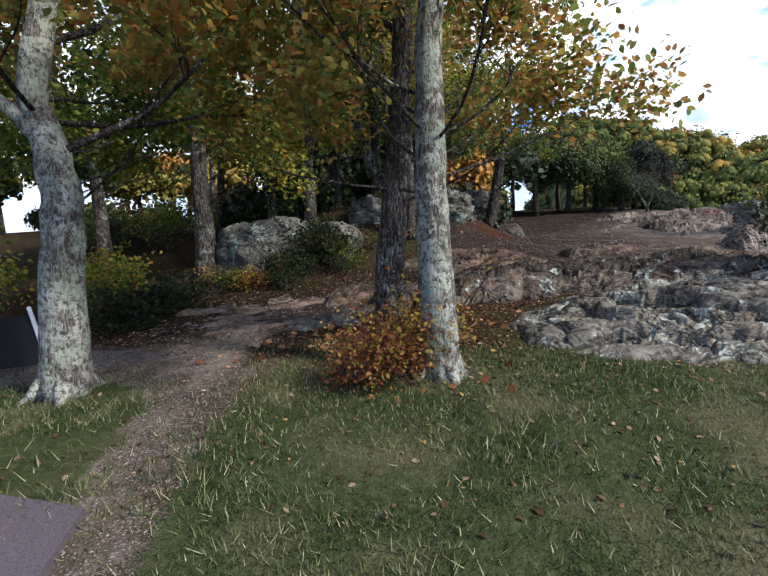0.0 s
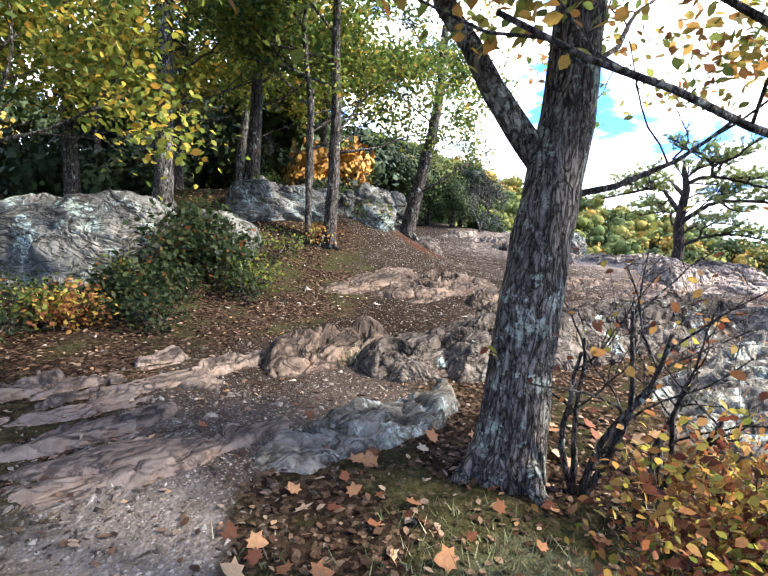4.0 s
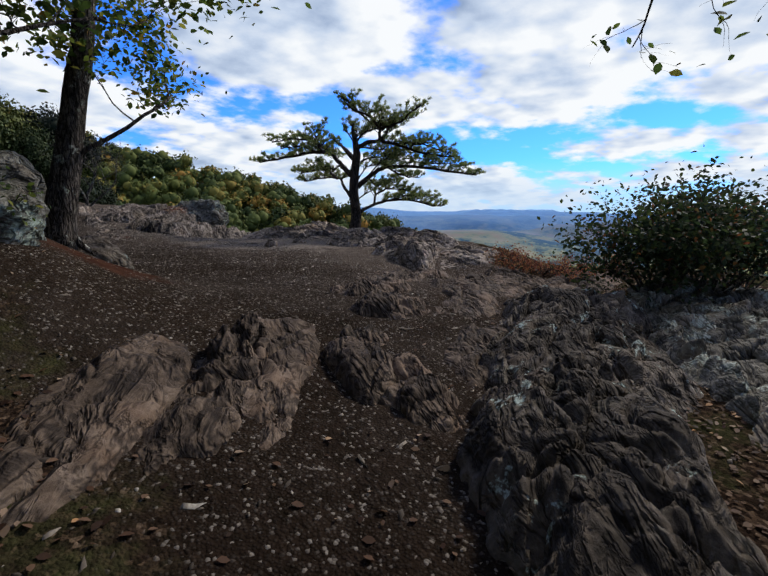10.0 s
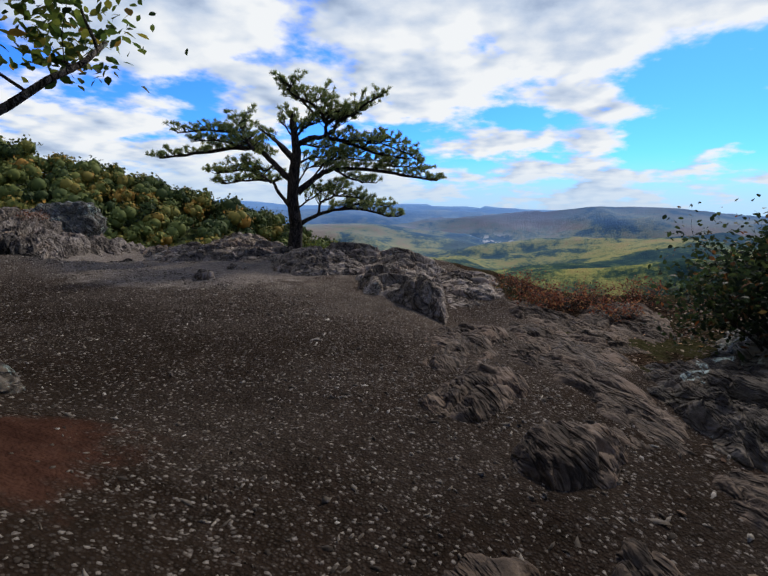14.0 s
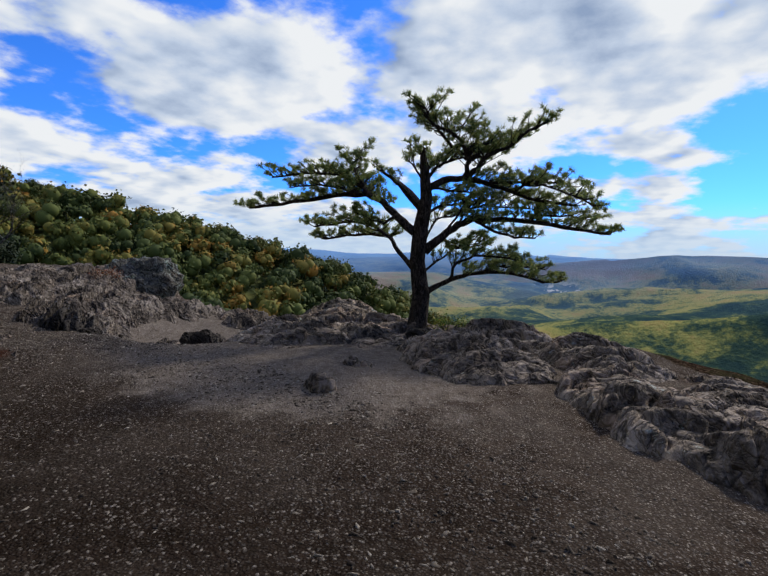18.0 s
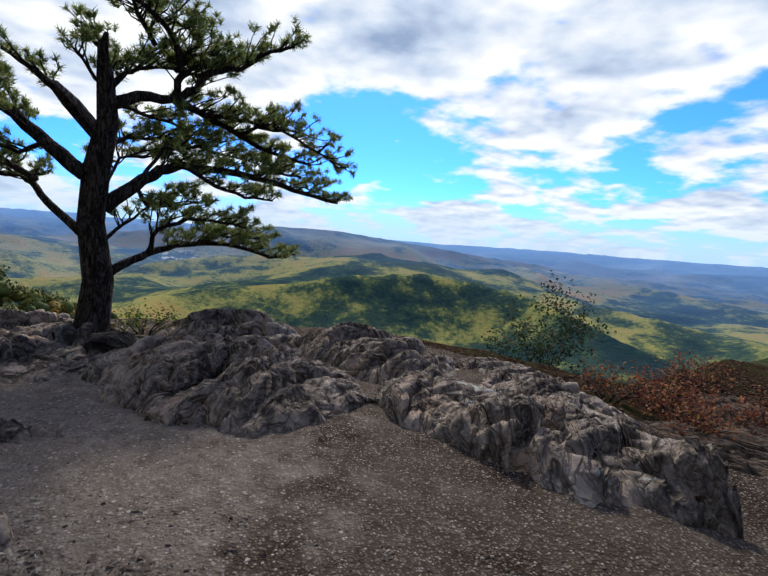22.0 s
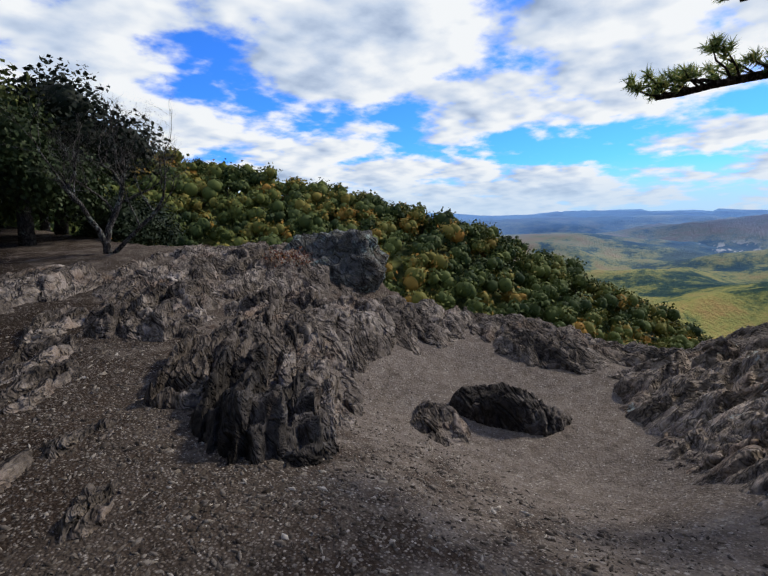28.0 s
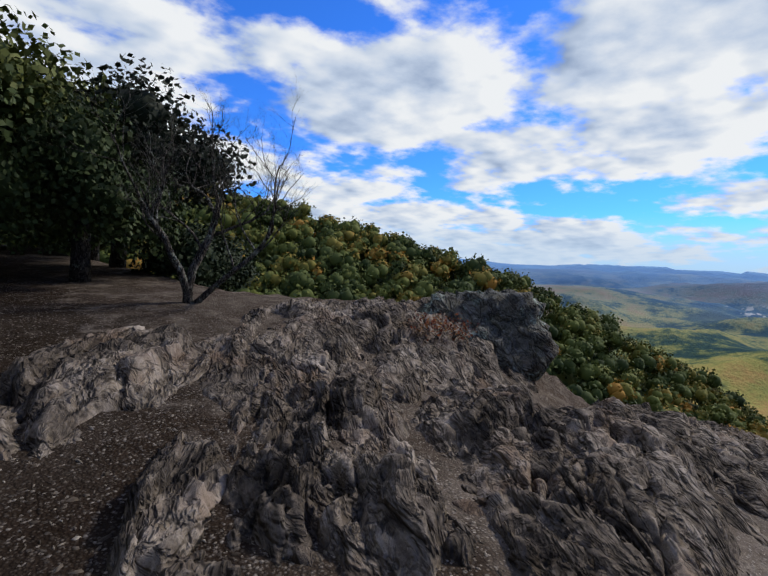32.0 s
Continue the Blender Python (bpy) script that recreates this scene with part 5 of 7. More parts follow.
def build_pine():
    rng, r2 = random.Random(11), np.random.default_rng(11)
    bx, by = 11.05, 19.25
    base = gz(bx, by) - 0.05
    right, ahead = Vector((0.408, -0.913, 0)), Vector((0.913, 0.408, 0))
    pine = thing("pine_tree", "lone wind-shaped pine with flat green tiers on the cliff edge", "tree", pose(bx, by, base))

    def at(u, h, w=None):
        # u across, h up, w away; the crown leans out over the gravel
        lean = -0.055 * h - 0.062 * max(0.0, h - 1.6) ** 2 if w is None else w
        k = 1 + lean / 8.58
        u = u if u < 0.8 else 0.8 + (u - 0.8) * 0.93
        return right * ((u + 0.83) * k - 0.83) + ahead * lean + Vector((0, 0, max(0.0, 1.61 + (h - 1.61) * k) if h > 0.5 else h))

    trunk = Tubes()
    tp = [(0.02, 0.0), (0.0, 0.10), (0.0, 0.32), (0.06, 0.8), (-0.03, 1.5), (0.02, 2.1), (0.12, 2.7), (0.08, 3.2), (0.04, 3.5), (0.07, 3.68)]
    tr = [0.33, 0.25, 0.195, 0.165, 0.155, 0.14, 0.115, 0.085, 0.055, 0.02]
    trunk.add([at(*p) for p in tp], tr, 12, 0.12, rng)
    part("trunk", trunk.mesh("trunk", BARK_PINE), pine)
    for k in range(5):
        a = 2 * math.pi * (k + 0.3) / 5
        root = Tubes()
        e = Vector((math.cos(a), math.sin(a), 0))
        root.add([e * 0.1 + Vector((0, 0, 0.14)), e * 0.28 + Vector((0, 0, 0.05)), e * (0.5 + 0.2 * rng.random()) + Vector((0.05, 0.1 * rng.random(), 0.0)), e * 0.95 + Vector((0, 0, -0.1))], [0.09, 0.06, 0.04, 0.02], 7, 0.2, rng)
        part("root", root.mesh("root", BARK_PINE), pine)
    # limbs: stations across and up, thickness, depth drift, and how thick with needles
    limbs = [
        ([(-0.10, 2.05), (-0.42, 2.32), (-0.72, 2.62), (-1.05, 2.76), (-1.65, 2.72), (-2.25, 2.60), (-2.85, 2.50), (-3.28, 2.44)], 0.085, 1.55, 0.22, 1.25),
        ([(-0.95, 2.74), (-1.2, 2.98), (-1.62, 3.12), (-2.2, 3.12), (-2.85, 3.02)], 0.045, 1.6, 0.0, 1.5),
        ([(0.09, 2.42), (-0.28, 2.82), (-0.46, 3.0), (-0.62, 3.12), (-0.85, 3.25)], 0.06, 0.3, 0.35, 0.5),
        ([(-0.12, 1.36), (-0.36, 1.62), (-0.52, 1.86), (-0.60, 1.98), (-1.1, 1.98), (-1.55, 1.92), (-1.9, 1.88)], 0.05, 1.5, 0.36, 1.2),
        ([(-0.56, 1.93), (-0.9, 2.15), (-1.35, 2.22), (-1.85, 2.14), (-2.05, 2.10)], 0.03, 1.8, 0.1, 1.4),
        ([(0.10, 1.68), (0.45, 1.98), (0.75, 2.22), (1.05, 2.32), (1.9, 2.32), (2.7, 2.24), (3.4, 2.14), (3.92, 2.08)], 0.085, 0.35, 0.26, 1.05),
        ([(1.05, 2.32), (1.5, 2.1), (1.95, 1.98), (2.4, 1.98)], 0.03, -0.5, 0.1, 1.0),
        ([(0.10, 2.86), (0.45, 3.06), (0.85, 3.12), (1.3, 3.02), (1.85, 2.86), (2.4, 2.70), (3.2, 2.62)], 0.07, 0.1, 0.36, 1.0),
        ([(1.3, 3.02), (1.8, 3.04), (2.4, 3.05), (3.05, 3.04)], 0.03, -0.2, 0.12, 1.0),
        ([(0.85, 3.12), (1.15, 3.30), (1.30, 3.55), (1.75, 3.70), (2.2, 4.06), (2.55, 4.22)], 0.05, -0.3, 0.15, 1.2),
        ([(0.85, 3.12), (0.95, 3.45), (0.80, 3.80), (0.55, 4.0), (0.30, 4.10), (0.10, 4.36)], 0.045, -0.45, 0.1, 1.1),
        ([(0.85, 3.46), (1.1, 3.72), (1.45, 3.82)], 0.03, -0.1, 0.05, 1.2),
        ([(0.13, 0.85), (0.38, 1.02), (0.62, 1.14), (1.0, 1.26), (1.6, 1.30), (2.1, 1.24), (2.55, 1.12), (2.95, 1.16)], 0.055, 0.2, 0.36, 1.0),
        ([(0.62, 1.14), (0.72, 1.45), (1.1, 1.62), (1.6, 1.6), (2.0, 1.55)], 0.03, -0.35, 0.12, 1.0),
        ([(0.45, 1.98), (0.62, 1.75), (1.0, 1.78), (1.4, 1.85)], 0.025, 0.4, 0.1, 0.9),
        ([(0.1, 2.4), (0.35, 2.55), (0.75, 2.62), (1.2, 2.68)], 0.03, 0.55, 0.2, 1.0),
        ([(0.05, 3.1), (-0.12, 3.3), (-0.25, 3.42)], 0.02, 0.1, 0.3, 0.8),
        ([(-1.0, 2.75), (-1.15, 3.0), (-1.3, 3.32), (-1.2, 3.45)], 0.03, 0.6, 0.1, 1.6),
        ([(-1.2, 2.76), (-1.5, 2.86), (-2.0, 2.92), (-2.5, 2.84)], 0.025, 1.0, 0.0, 1.4),
        ([(0.05, 3.0), (0.3, 3.3), (0.55, 3.42), (0.9, 3.5), (1.3, 3.48)], 0.03, 0.3, 0.1, 1.5),
        ([(0.95, 3.45), (1.2, 3.6), (1.6, 3.72), (1.9, 3.78)], 0.03, 0.5, 0.0, 1.5),
        ([(0.6, 3.98), (0.8, 4.08), (1.0, 4.02)], 0.02, 0.2, 0.0, 1.6),
        ([(1.85, 2.86), (2.1, 3.0), (2.5, 3.02), (3.3, 2.78), (3.6, 2.62)], 0.025, -0.6, 0.1, 1.3),
        ([(2.1, 2.3), (2.5, 2.42), (3.0, 2.42), (3.5, 2.34)], 0.025, 0.5, 0.0, 1.3),
        ([(1.2, 1.28), (1.6, 1.42), (2.1, 1.42), (2.6, 1.36)], 0.02, 0.5, 0.0, 1.3),
        ([(0.6, 3.7), (0.35, 4.0), (0.15, 4.3), (0.05, 4.5)], 0.025, -0.4, 0.1, 1.6),
        ([(0.05, 3.0), (0.15, 3.25), (0.1, 3.5), (-0.1, 3.6)], 0.025, 0.2, 0.1, 1.5),
        ([(0.5, 2.05), (0.8, 2.5), (1.3, 2.6), (1.9, 2.55), (2.4, 2.5)], 0.02, 0.7, 0.2, 1.0),
        ([(0.12, 1.9), (0.3, 2.3), (0.6, 2.35), (1.0, 2.5)], 0.018, 0.8, 0.2, 0.9),
        ([(0.2, 2.9), (0.7, 2.85), (1.2, 2.8), (1.7, 2.72)], 0.02, 0.7, 0.1, 1.1),
        ([(0.12, 1.3), (0.35, 1.5), (0.7, 1.75), (1.1, 1.95)], 0.018, 0.6, 0.2, 0.9),
        ([(-0.45, 2.35), (-0.7, 2.2), (-1.0, 2.3), (-1.3, 2.42)], 0.025, 0.5, 0.2, 0.7),
    ]
    for line, thick, drift, bare, dense in limbs:
        n = len(line) - 1
        pts = []
        for i, (u, h) in enumerate(line):
            w0 = -0.055 * h - 0.062 * max(0.0, h - 1.6) ** 2
            pts.append(at(u, h, w0 + drift * i / n + rng.uniform(-0.04, 0.04)))
        limb = Tubes()
        rad = [thick * (1 - 0.78 * (i / n) ** 0.8) + 0.006 for i in range(n + 1)]
        fine_pts, fine_r = [], []
        for i in range(n):
            for s in range(3):
                t = s / 3
                j = Vector((rng.uniform(-1, 1), rng.uniform(-1, 1), rng.uniform(-1, 1))) * 0.02 * (s > 0)
                fine_pts.append(pts[i].lerp(pts[i + 1], t) + j)
                fine_r.append(rad[i] * (1 - t) + rad[i + 1] * t)
        fine_pts.append(pts[-1])
        fine_r.append(rad[-1])
        limb.add(fine_pts, fine_r, 8, 0.15, rng)
        tips, dirs = [], []
        total = sum((pts[i + 1] - pts[i]).length for i in range(n))
        count = int(total * 19 * dense)
        for c in range(count):
            t = bare + (1 - bare) * (c + rng.random()) / count
            k = t * (len(fine_pts) - 1)
            i = min(int(k), len(fine_pts) - 2)
            p = fine_pts[i].lerp(fine_pts[i + 1], k - i)
            d = (fine_pts[i + 1] - fine_pts[i]).normalized()
            sidew = d.cross(Vector((0, 0, 1)))
            if sidew.length < 0.2:
                sidew = ahead.copy()
            sidew.normalize()
            sgn = rng.choice((-1, 1))
            ang = radians(rng.uniform(25, 80))
            ln = rng.uniform(0.18, 0.62) * (1.2 - 0.5 * t)
            dd = (d * math.cos(ang) + sidew * sgn * math.sin(ang) + Vector((0, 0, rng.uniform(-0.05, 0.55)))).normalized()
            q = bent(p, p + dd * ln + Vector((0, 0, 0.06)), 3, 0.08, rng)
            limb.add(q, [0.012, 0.009, 0.007, 0.004], 4, cap=False)
            for s in range(int(1 + ln * 6)):
                f = 0.35 + 0.65 * rng.random()
                a = q[2].lerp(q[3], (f - 0.35) / 0.65) if f > 0.5 else q[1].lerp(q[2], f)
                off = Vector((rng.uniform(-1, 1), rng.uniform(-1, 1), rng.uniform(-0.15, 0.9))) * 0.06
                tips.append((a + off)[:])
                dirs.append((dd + Vector((rng.uniform(-0.7, 0.7), rng.uniform(-0.7, 0.7), rng.uniform(0.0, 0.9)))).normalized()[:])
            tips.append(q[3][:])
            dirs.append(dd[:])
        ob = part("limb", limb.mesh("limb", BARK_PINE), pine)
        part("needles", tuft_mesh("needles", np.array(tips), np.array(dirs), r2), ob, "dark green needle tufts tipped with yellow-green")
    stub = Tubes()
    stub.add([at(0.10, 2.5), at(-0.2, 2.84), at(-0.4, 3.0), at(-0.5, 3.02)], [0.055, 0.042, 0.03, 0.008], 8, 0.2, rng)
    part("dead_stub", stub.mesh("dead_stub", WOOD_DEAD), pine, "bare weathered broken limb")


build_pine()


def build_loose_roots():
    rng = random.Random(17)
    for line in ([(10.5, 18.9), (10.15, 18.75), (9.75, 18.72), (9.3, 18.9)], [(10.6, 19.0), (10.2, 19.1), (9.8, 19.05), (9.5, 19.2)], [(8.75, 16.75), (8.45, 16.55), (8.3, 16.3), (8.15, 16.25)]):
        pts = []
        for i in range(len(line) - 1):
            for k in range(4):
                t = k / 4
                x, y = (line[i][j] * (1 - t) + line[i + 1][j] * t + rng.uniform(-0.025, 0.025) for j in (0, 1))
                pts.append(Vector((x, y, gz(x, y) + 0.018 + rng.uniform(-0.01, 0.015))))
        o = pts[0].copy()
        tb = Tubes()
        tb.add([p - o for p in pts], [0.034 - 0.022 * i / len(pts) for i in range(len(pts))], 7, 0.3, rng)
        tagged(part("surface_root", tb.mesh("surface_root", WOOD_DEAD), None, "", Matrix.Translation(o)), "bare weathered pine root lying across the gravel", "root", "bare roots")


build_loose_roots()


# ---- broadleaf trees ----
def grow(tubes, tips, p, d, length, radius, depth, rng, rise=0.25, split=3):
    """A limb that forks into smaller ones; the ends collect places for leaves."""
    steps = 6
    pts, q, dd = [Vector(p)], Vector(p), Vector(d).normalized()
    for i in range(steps):
        dd = (dd + Vector((rng.uniform(-1, 1), rng.uniform(-1, 1), rng.uniform(-0.6, 0.8))) * 0.27 + Vector((0, 0, rise * 0.13))).normalized()
        q = q + dd * length / steps
        pts.append(q.copy())
    end = radius * 0.45
    tubes.add(pts, [radius + (end - radius) * i / steps for i in range(steps + 1)], 7 if depth > 2 else 5 if depth > 1 else 3, 0.1, rng, depth > 2)
    if depth <= 1:
        tips.extend(x[:] for x in pts[1:])
        return
    if depth == 2:
        tips.extend(x[:] for x in pts[3:])
    for k in range(split):
        t = 0.45 + 0.55 * (k + rng.random()) / split
        i = min(int(t * steps), steps - 1)
        s = pts[i].lerp(pts[i + 1], t * steps - i)
        side = Vector((rng.uniform(-1, 1), rng.uniform(-1, 1), rng.uniform(-0.35, 0.7)))
        grow(tubes, tips, s, dd * 0.75 + side * 0.9, length * rng.uniform(0.5, 0.72), end * rng.uniform(0.6, 0.95), depth - 1, rng, rise, split)


def oak(x, y, radius, line, limbs, seed, bark, leaves, label, leaf_n=5000, leaf_size=0.10, spread=0.22, name="oak_tree", flare=1.28, fullness=1.0, group=""):
    """line: trunk stations (east, north, up) above its foot; limbs: (height share, direction, length, thickness)."""
    rng, r2 = random.Random(seed), np.random.default_rng(seed)
    tree = thing(name, label, "tree", pose(x, y, gz(x, y) - 0.06), group)
    pts = [Vector(p) for p in line]
    fine, rad = [], []
    n = len(pts) - 1
    for i in range(n):
        for s in range(4):
            t = s / 4
            fine.append(pts[i].lerp(pts[i + 1], t) + Vector((rng.uniform(-1, 1), rng.uniform(-1, 1), 0)) * radius * 0.06)
            rad.append(1 - 0.55 * (i + t) / n)
    fine.append(pts[-1])
    rad.append(0.42)
    rr = [radius * r * (1 + (flare - 1) * math.exp(-(p.z / 0.16))) for r, p in zip(rad, fine)]
    trunk = Tubes()
    trunk.add(fine, rr, 18, 0.10, rng)
    part("trunk", trunk.mesh("trunk", bark), tree)
    for k in range(4):
        a = 2 * math.pi * (k + rng.random() * 0.6) / 4
        e = Vector((math.cos(a), math.sin(a), 0))
        root = Tubes()
        root.add([e * radius * 0.75 + Vector((0, 0, 0.2)), e * radius * 1.35 + Vector((0, 0, 0.06)), e * radius * 2.3 + Vector((0, 0, -0.08))], [radius * 0.4, radius * 0.26, radius * 0.1], 8, 0.2, rng)
        part("root", root.mesh("root", bark), tree)
    for share, d, length, thick, *heavy in limbs:
        k = share * (len(fine) - 1)
        i = min(int(k), len(fine) - 2)
        p = fine[i].lerp(fine[i + 1], k - i)
        tb, tips = Tubes(), []
        grow(tb, tips, p, d, length, thick, 4, rng, 0.2)
        limb = part("limb", tb.mesh("limb", bark if thick > 0.06 else BARK_DARK), tree)
        if leaf_n and tips:
            tips = np.array(tips)
            m = max(10, int(leaf_n * fullness / len(limbs) * (heavy[0] if heavy else 1)))
            c = tips[r2.integers(0, len(tips), m)] + r2.normal(size=(m, 3)) * (spread, spread, spread * 0.7)
            part("leaves", leaf_cloud("leaves", c, leaf_size * r2.uniform(0.6, 1.25, m), leaves, r2, 0.35, QUAD_LEAF if group == "trees in the wood" else LEAF_SHAPE), limb)
    return tree


def ring_limbs(rng, count, lo=0.5, hi=1.0, length=1.8, thick=0.05, rise=0.35):
    out = []
    for k in range(count):
        a = 2 * math.pi * (k + rng.random() * 0.7) / count
        out.append((lo + (hi - lo) * (k + 0.5) / count, Vector((math.cos(a), math.sin(a), rise + 0.4 * rng.random())), length * rng.uniform(0.75, 1.2), thick))
    return out


def build_near_trees():
    rng = random.Random(3)
    # pale lichen tree at the lawn's edge
    oak(-3.75, 6.25, 0.235, [(0, 0, 0), (0.02, 0.05, 0.9), (0.12, 0.1, 1.9), (-0.02, 0.2, 2.5), (-0.3, 0.3, 3.1), (-0.2, 0.5, 4.2), (0.1, 0.6, 5.4)],
        [(0.50, (0.9, 0.5, 0.35), 1.9, 0.045), (0.52, (-0.9, -0.1, 0.9), 1.6, 0.08), (0.6, (0.9, 0.9, 0.1), 2.2, 0.035), (0.62, (0.5, -0.7, 0.1), 1.8, 0.03), (0.66, (-0.6, 0.9, 0.1), 2.0, 0.03), (0.75, (0.4, 0.8, 0.5), 2.2, 0.05), (0.9, (-0.5, 0.6, 0.6), 2.2, 0.05), (1.0, (0.5, -0.3, 1), 2.0, 0.05)],
        21, BARK_PALE, LEAF_AMBER, "old lichen-grey tree with a kinked trunk on the lawn edge", 15000, 0.11, 0.2)
    # grey tree with the autumn shrub at its foot
    oak(0.12, 6.88, 0.20, [(0, 0, 0), (-0.05, 0.02, 0.7), (-0.08, 0.02, 1.5), (-0.10, 0.0, 2.4), (-0.08, 0.05, 3.4), (0.0, 0.1, 4.6), (0.1, 0.1, 6.0)],
        [(0.40, (-1.0, 0.2, 0.25), 1.7, 0.018), (0.42, (0.9, 0.3, 0.3), 1.5, 0.018), (0.46, (-1.0, 0.5, 0.35), 2.0, 0.02), (0.48, (0.5, -0.5, 0.45), 1.6, 0.02), (0.5, (-0.5, -0.8, 0.35), 1.9, 0.02), (0.5, (0.9, 0.5, 0.5), 1.4, 0.02), (0.52, (-0.7, 0.7, 0.35), 2.4, 0.022), (0.56, (-0.9, -0.4, 0.3), 2.3, 0.022), (0.7, (0.8, 0.2, 0.5), 1.6, 0.035), (1.0, (0, 0.3, 1), 1.8, 0.05)],
        22, BARK_PALE, LEAF_AMBER, "grey maple with pale lichen and turning orange leaves", 19000, 0.085, 0.2)
    # furrowed tree beyond it, forking above head height
    furrowed = oak(-0.72, 8.28, 0.215, [(0, 0, 0), (0.06, 0.02, 0.7), (0.12, 0.05, 1.5), (0.20, 0.06, 2.2), (0.26, 0.1, 3.2), (0.32, 0.2, 4.4), (0.4, 0.3, 5.6)],
        [(0.42, (-0.75, 0.2, 1.0), 2.0, 0.095), (0.38, (1.0, 0.0, 0.3), 1.5, 0.025), (0.5, (0.85, 0.9, 0.5), 1.9, 0.024), (0.55, (1.0, 0.5, 0.4), 1.9, 0.022), (0.75, (-0.4, 1, 0.5), 2.2, 0.05), (0.74, (0.35, 1.0, 0.3), 1.8, 0.026), (1.0, (0.2, 0.3, 1), 2.0, 0.05)],
        23, BARK_GREY, LEAF_AMBER, "furrowed grey oak forking above the lichen rock", 2600, 0.065, 0.14)
    hang_rng, hang_np = random.Random(77), np.random.default_rng(77)
    bough, tips = Tubes(), []
    line = bent((0.27, 0.1, 3.45), (1.66, 2.25, 2.95), 9, 0.05, hang_rng)
    bough.add(line, [0.026 - 0.0019 * i for i in range(len(line))], 6, 0.1, hang_rng)
    for p in line[-4:]:
        grow(bough, tips, p, (hang_rng.uniform(-0.4, 0.5), hang_rng.uniform(-0.4, 0.4), -0.75), 0.34, 0.0075, 3, hang_rng, -0.5)
    limb = part("limb", bough.mesh("limb", BARK_DARK), furrowed)
    tips = np.array(tips)
    c = tips[hang_np.integers(0, len(tips), 70)] + hang_np.normal(size=(70, 3)) * 0.04
    part("leaves", leaf_cloud("leaves", c, 0.055 * hang_np.uniform(0.7, 1.3, 70), LEAF_GREEN, hang_np), limb)
    # tree below the boulder
    oak(-6.05, 12.9, 0.27, [(0, 0, 0), (0.03, 0.0, 1.0), (-0.05, 0.05, 2.2), (0.0, 0.1, 4.0), (0.1, 0.2, 6.5)],
        ring_limbs(rng, 8, 0.36, 1.0, 2.2, 0.035, 0.2), 24, BARK_GREY, LEAF_YELLOW, "thick grey oak trunk below the boulder", 9000, 0.11, 0.3)
    # twin oaks on the bank
    for k, (dx, r, lean) in enumerate(((0.0, 0.12, 0.03), (-0.32, 0.065, -0.08))):
        oak(-1.2 + dx, 14.2, r, [(0, 0, 0), (0.02 + lean, 0, 1.0), (0.0 + lean, 0.05, 2.2), (-0.1 + 2 * lean, 0.1, 3.6), (-0.05, 0.1, 5.0)],
            ring_limbs(rng, 9, 0.34, 1.0, 1.5, 0.024, 0.2), 25 + k, BARK_DARK, LEAF_GREEN, "slim oak of a pair on the bank", 15000 if k == 0 else 6000, 0.085, 0.24, group="twin oaks")
    # leaning oak at the top of the trail
    oak(0.80, 16.35, 0.17, [(0, 0, 0), (0.13, -0.05, 0.75), (0.26, -0.12, 1.5), (0.40, -0.2, 2.4), (0.5, -0.2, 3.4), (0.5, -0.2, 4.6)],
        [(0.26, (1.0, -0.75, 0.85), 1.5, 0.032), (0.62, (-0.6, 0.5, 0.7), 1.3, 0.02), (0.68, (0.3, 0.5, 0.4), 1.3, 0.022), (0.74, (0.3, 0.8, 0.5), 1.6, 0.022), (0.8, (-0.7, -0.4, 0.5), 1.6, 0.022), (0.9, (0.8, 0.1, 0.5), 1.5, 0.022), (1.0, (0, 0, 1), 1.4, 0.022)],
        28, BARK_DARK, LEAF_GREEN, "leaning dark oak at the top of the trail", 11000, 0.085, 0.17)
    # tree below the cliff whose top shows over the rocks
    oak(16.8, 7.8, 0.09, [(0, 0, 0), (0.1, 0.05, 3.0), (0.05, 0.2, 5.0), (0.1, 0.1, 6.4), (0.0, 0.2, 7.6)],
        ring_limbs(rng, 9, 0.66, 1.0, 1.7, 0.024, 0.6), 29, BARK_DARK, LEAF_SHRUB, "slim green tree growing below the cliff edge", 3600, 0.10, 0.16)
    # oak behind the boulder and others up the bank
    spots = [(-4.0, 14.9, 0.17, BARK_GREY), (-2.6, 17.0, 0.16, BARK_DARK), (-1.2, 19.2, 0.12, BARK_GREY), (-9.4, 13.6, 0.2, BARK_GREY), (-8.0, 16.5, 0.16, BARK_GREY), (-6.6, 18.4, 0.18, BARK_DARK), (-4.6, 19.6, 0.15, BARK_DARK), (-3.2, 22.0, 0.16, BARK_GREY), (-0.6, 22.5, 0.15, BARK_DARK), (-10.8, 10.2, 0.16, BARK_GREY), (-12.0, 15.0, 0.18, BARK_DARK), (-9.8, 20.5, 0.18, BARK_DARK), (-7.0, 9.6, 0.10, BARK_PALE), (-6.0, 23.5, 0.17, BARK_DARK), (-12.5, 7.0, 0.17, BARK_GREY), (-2.2, 25.5, 0.17, BARK_DARK)]
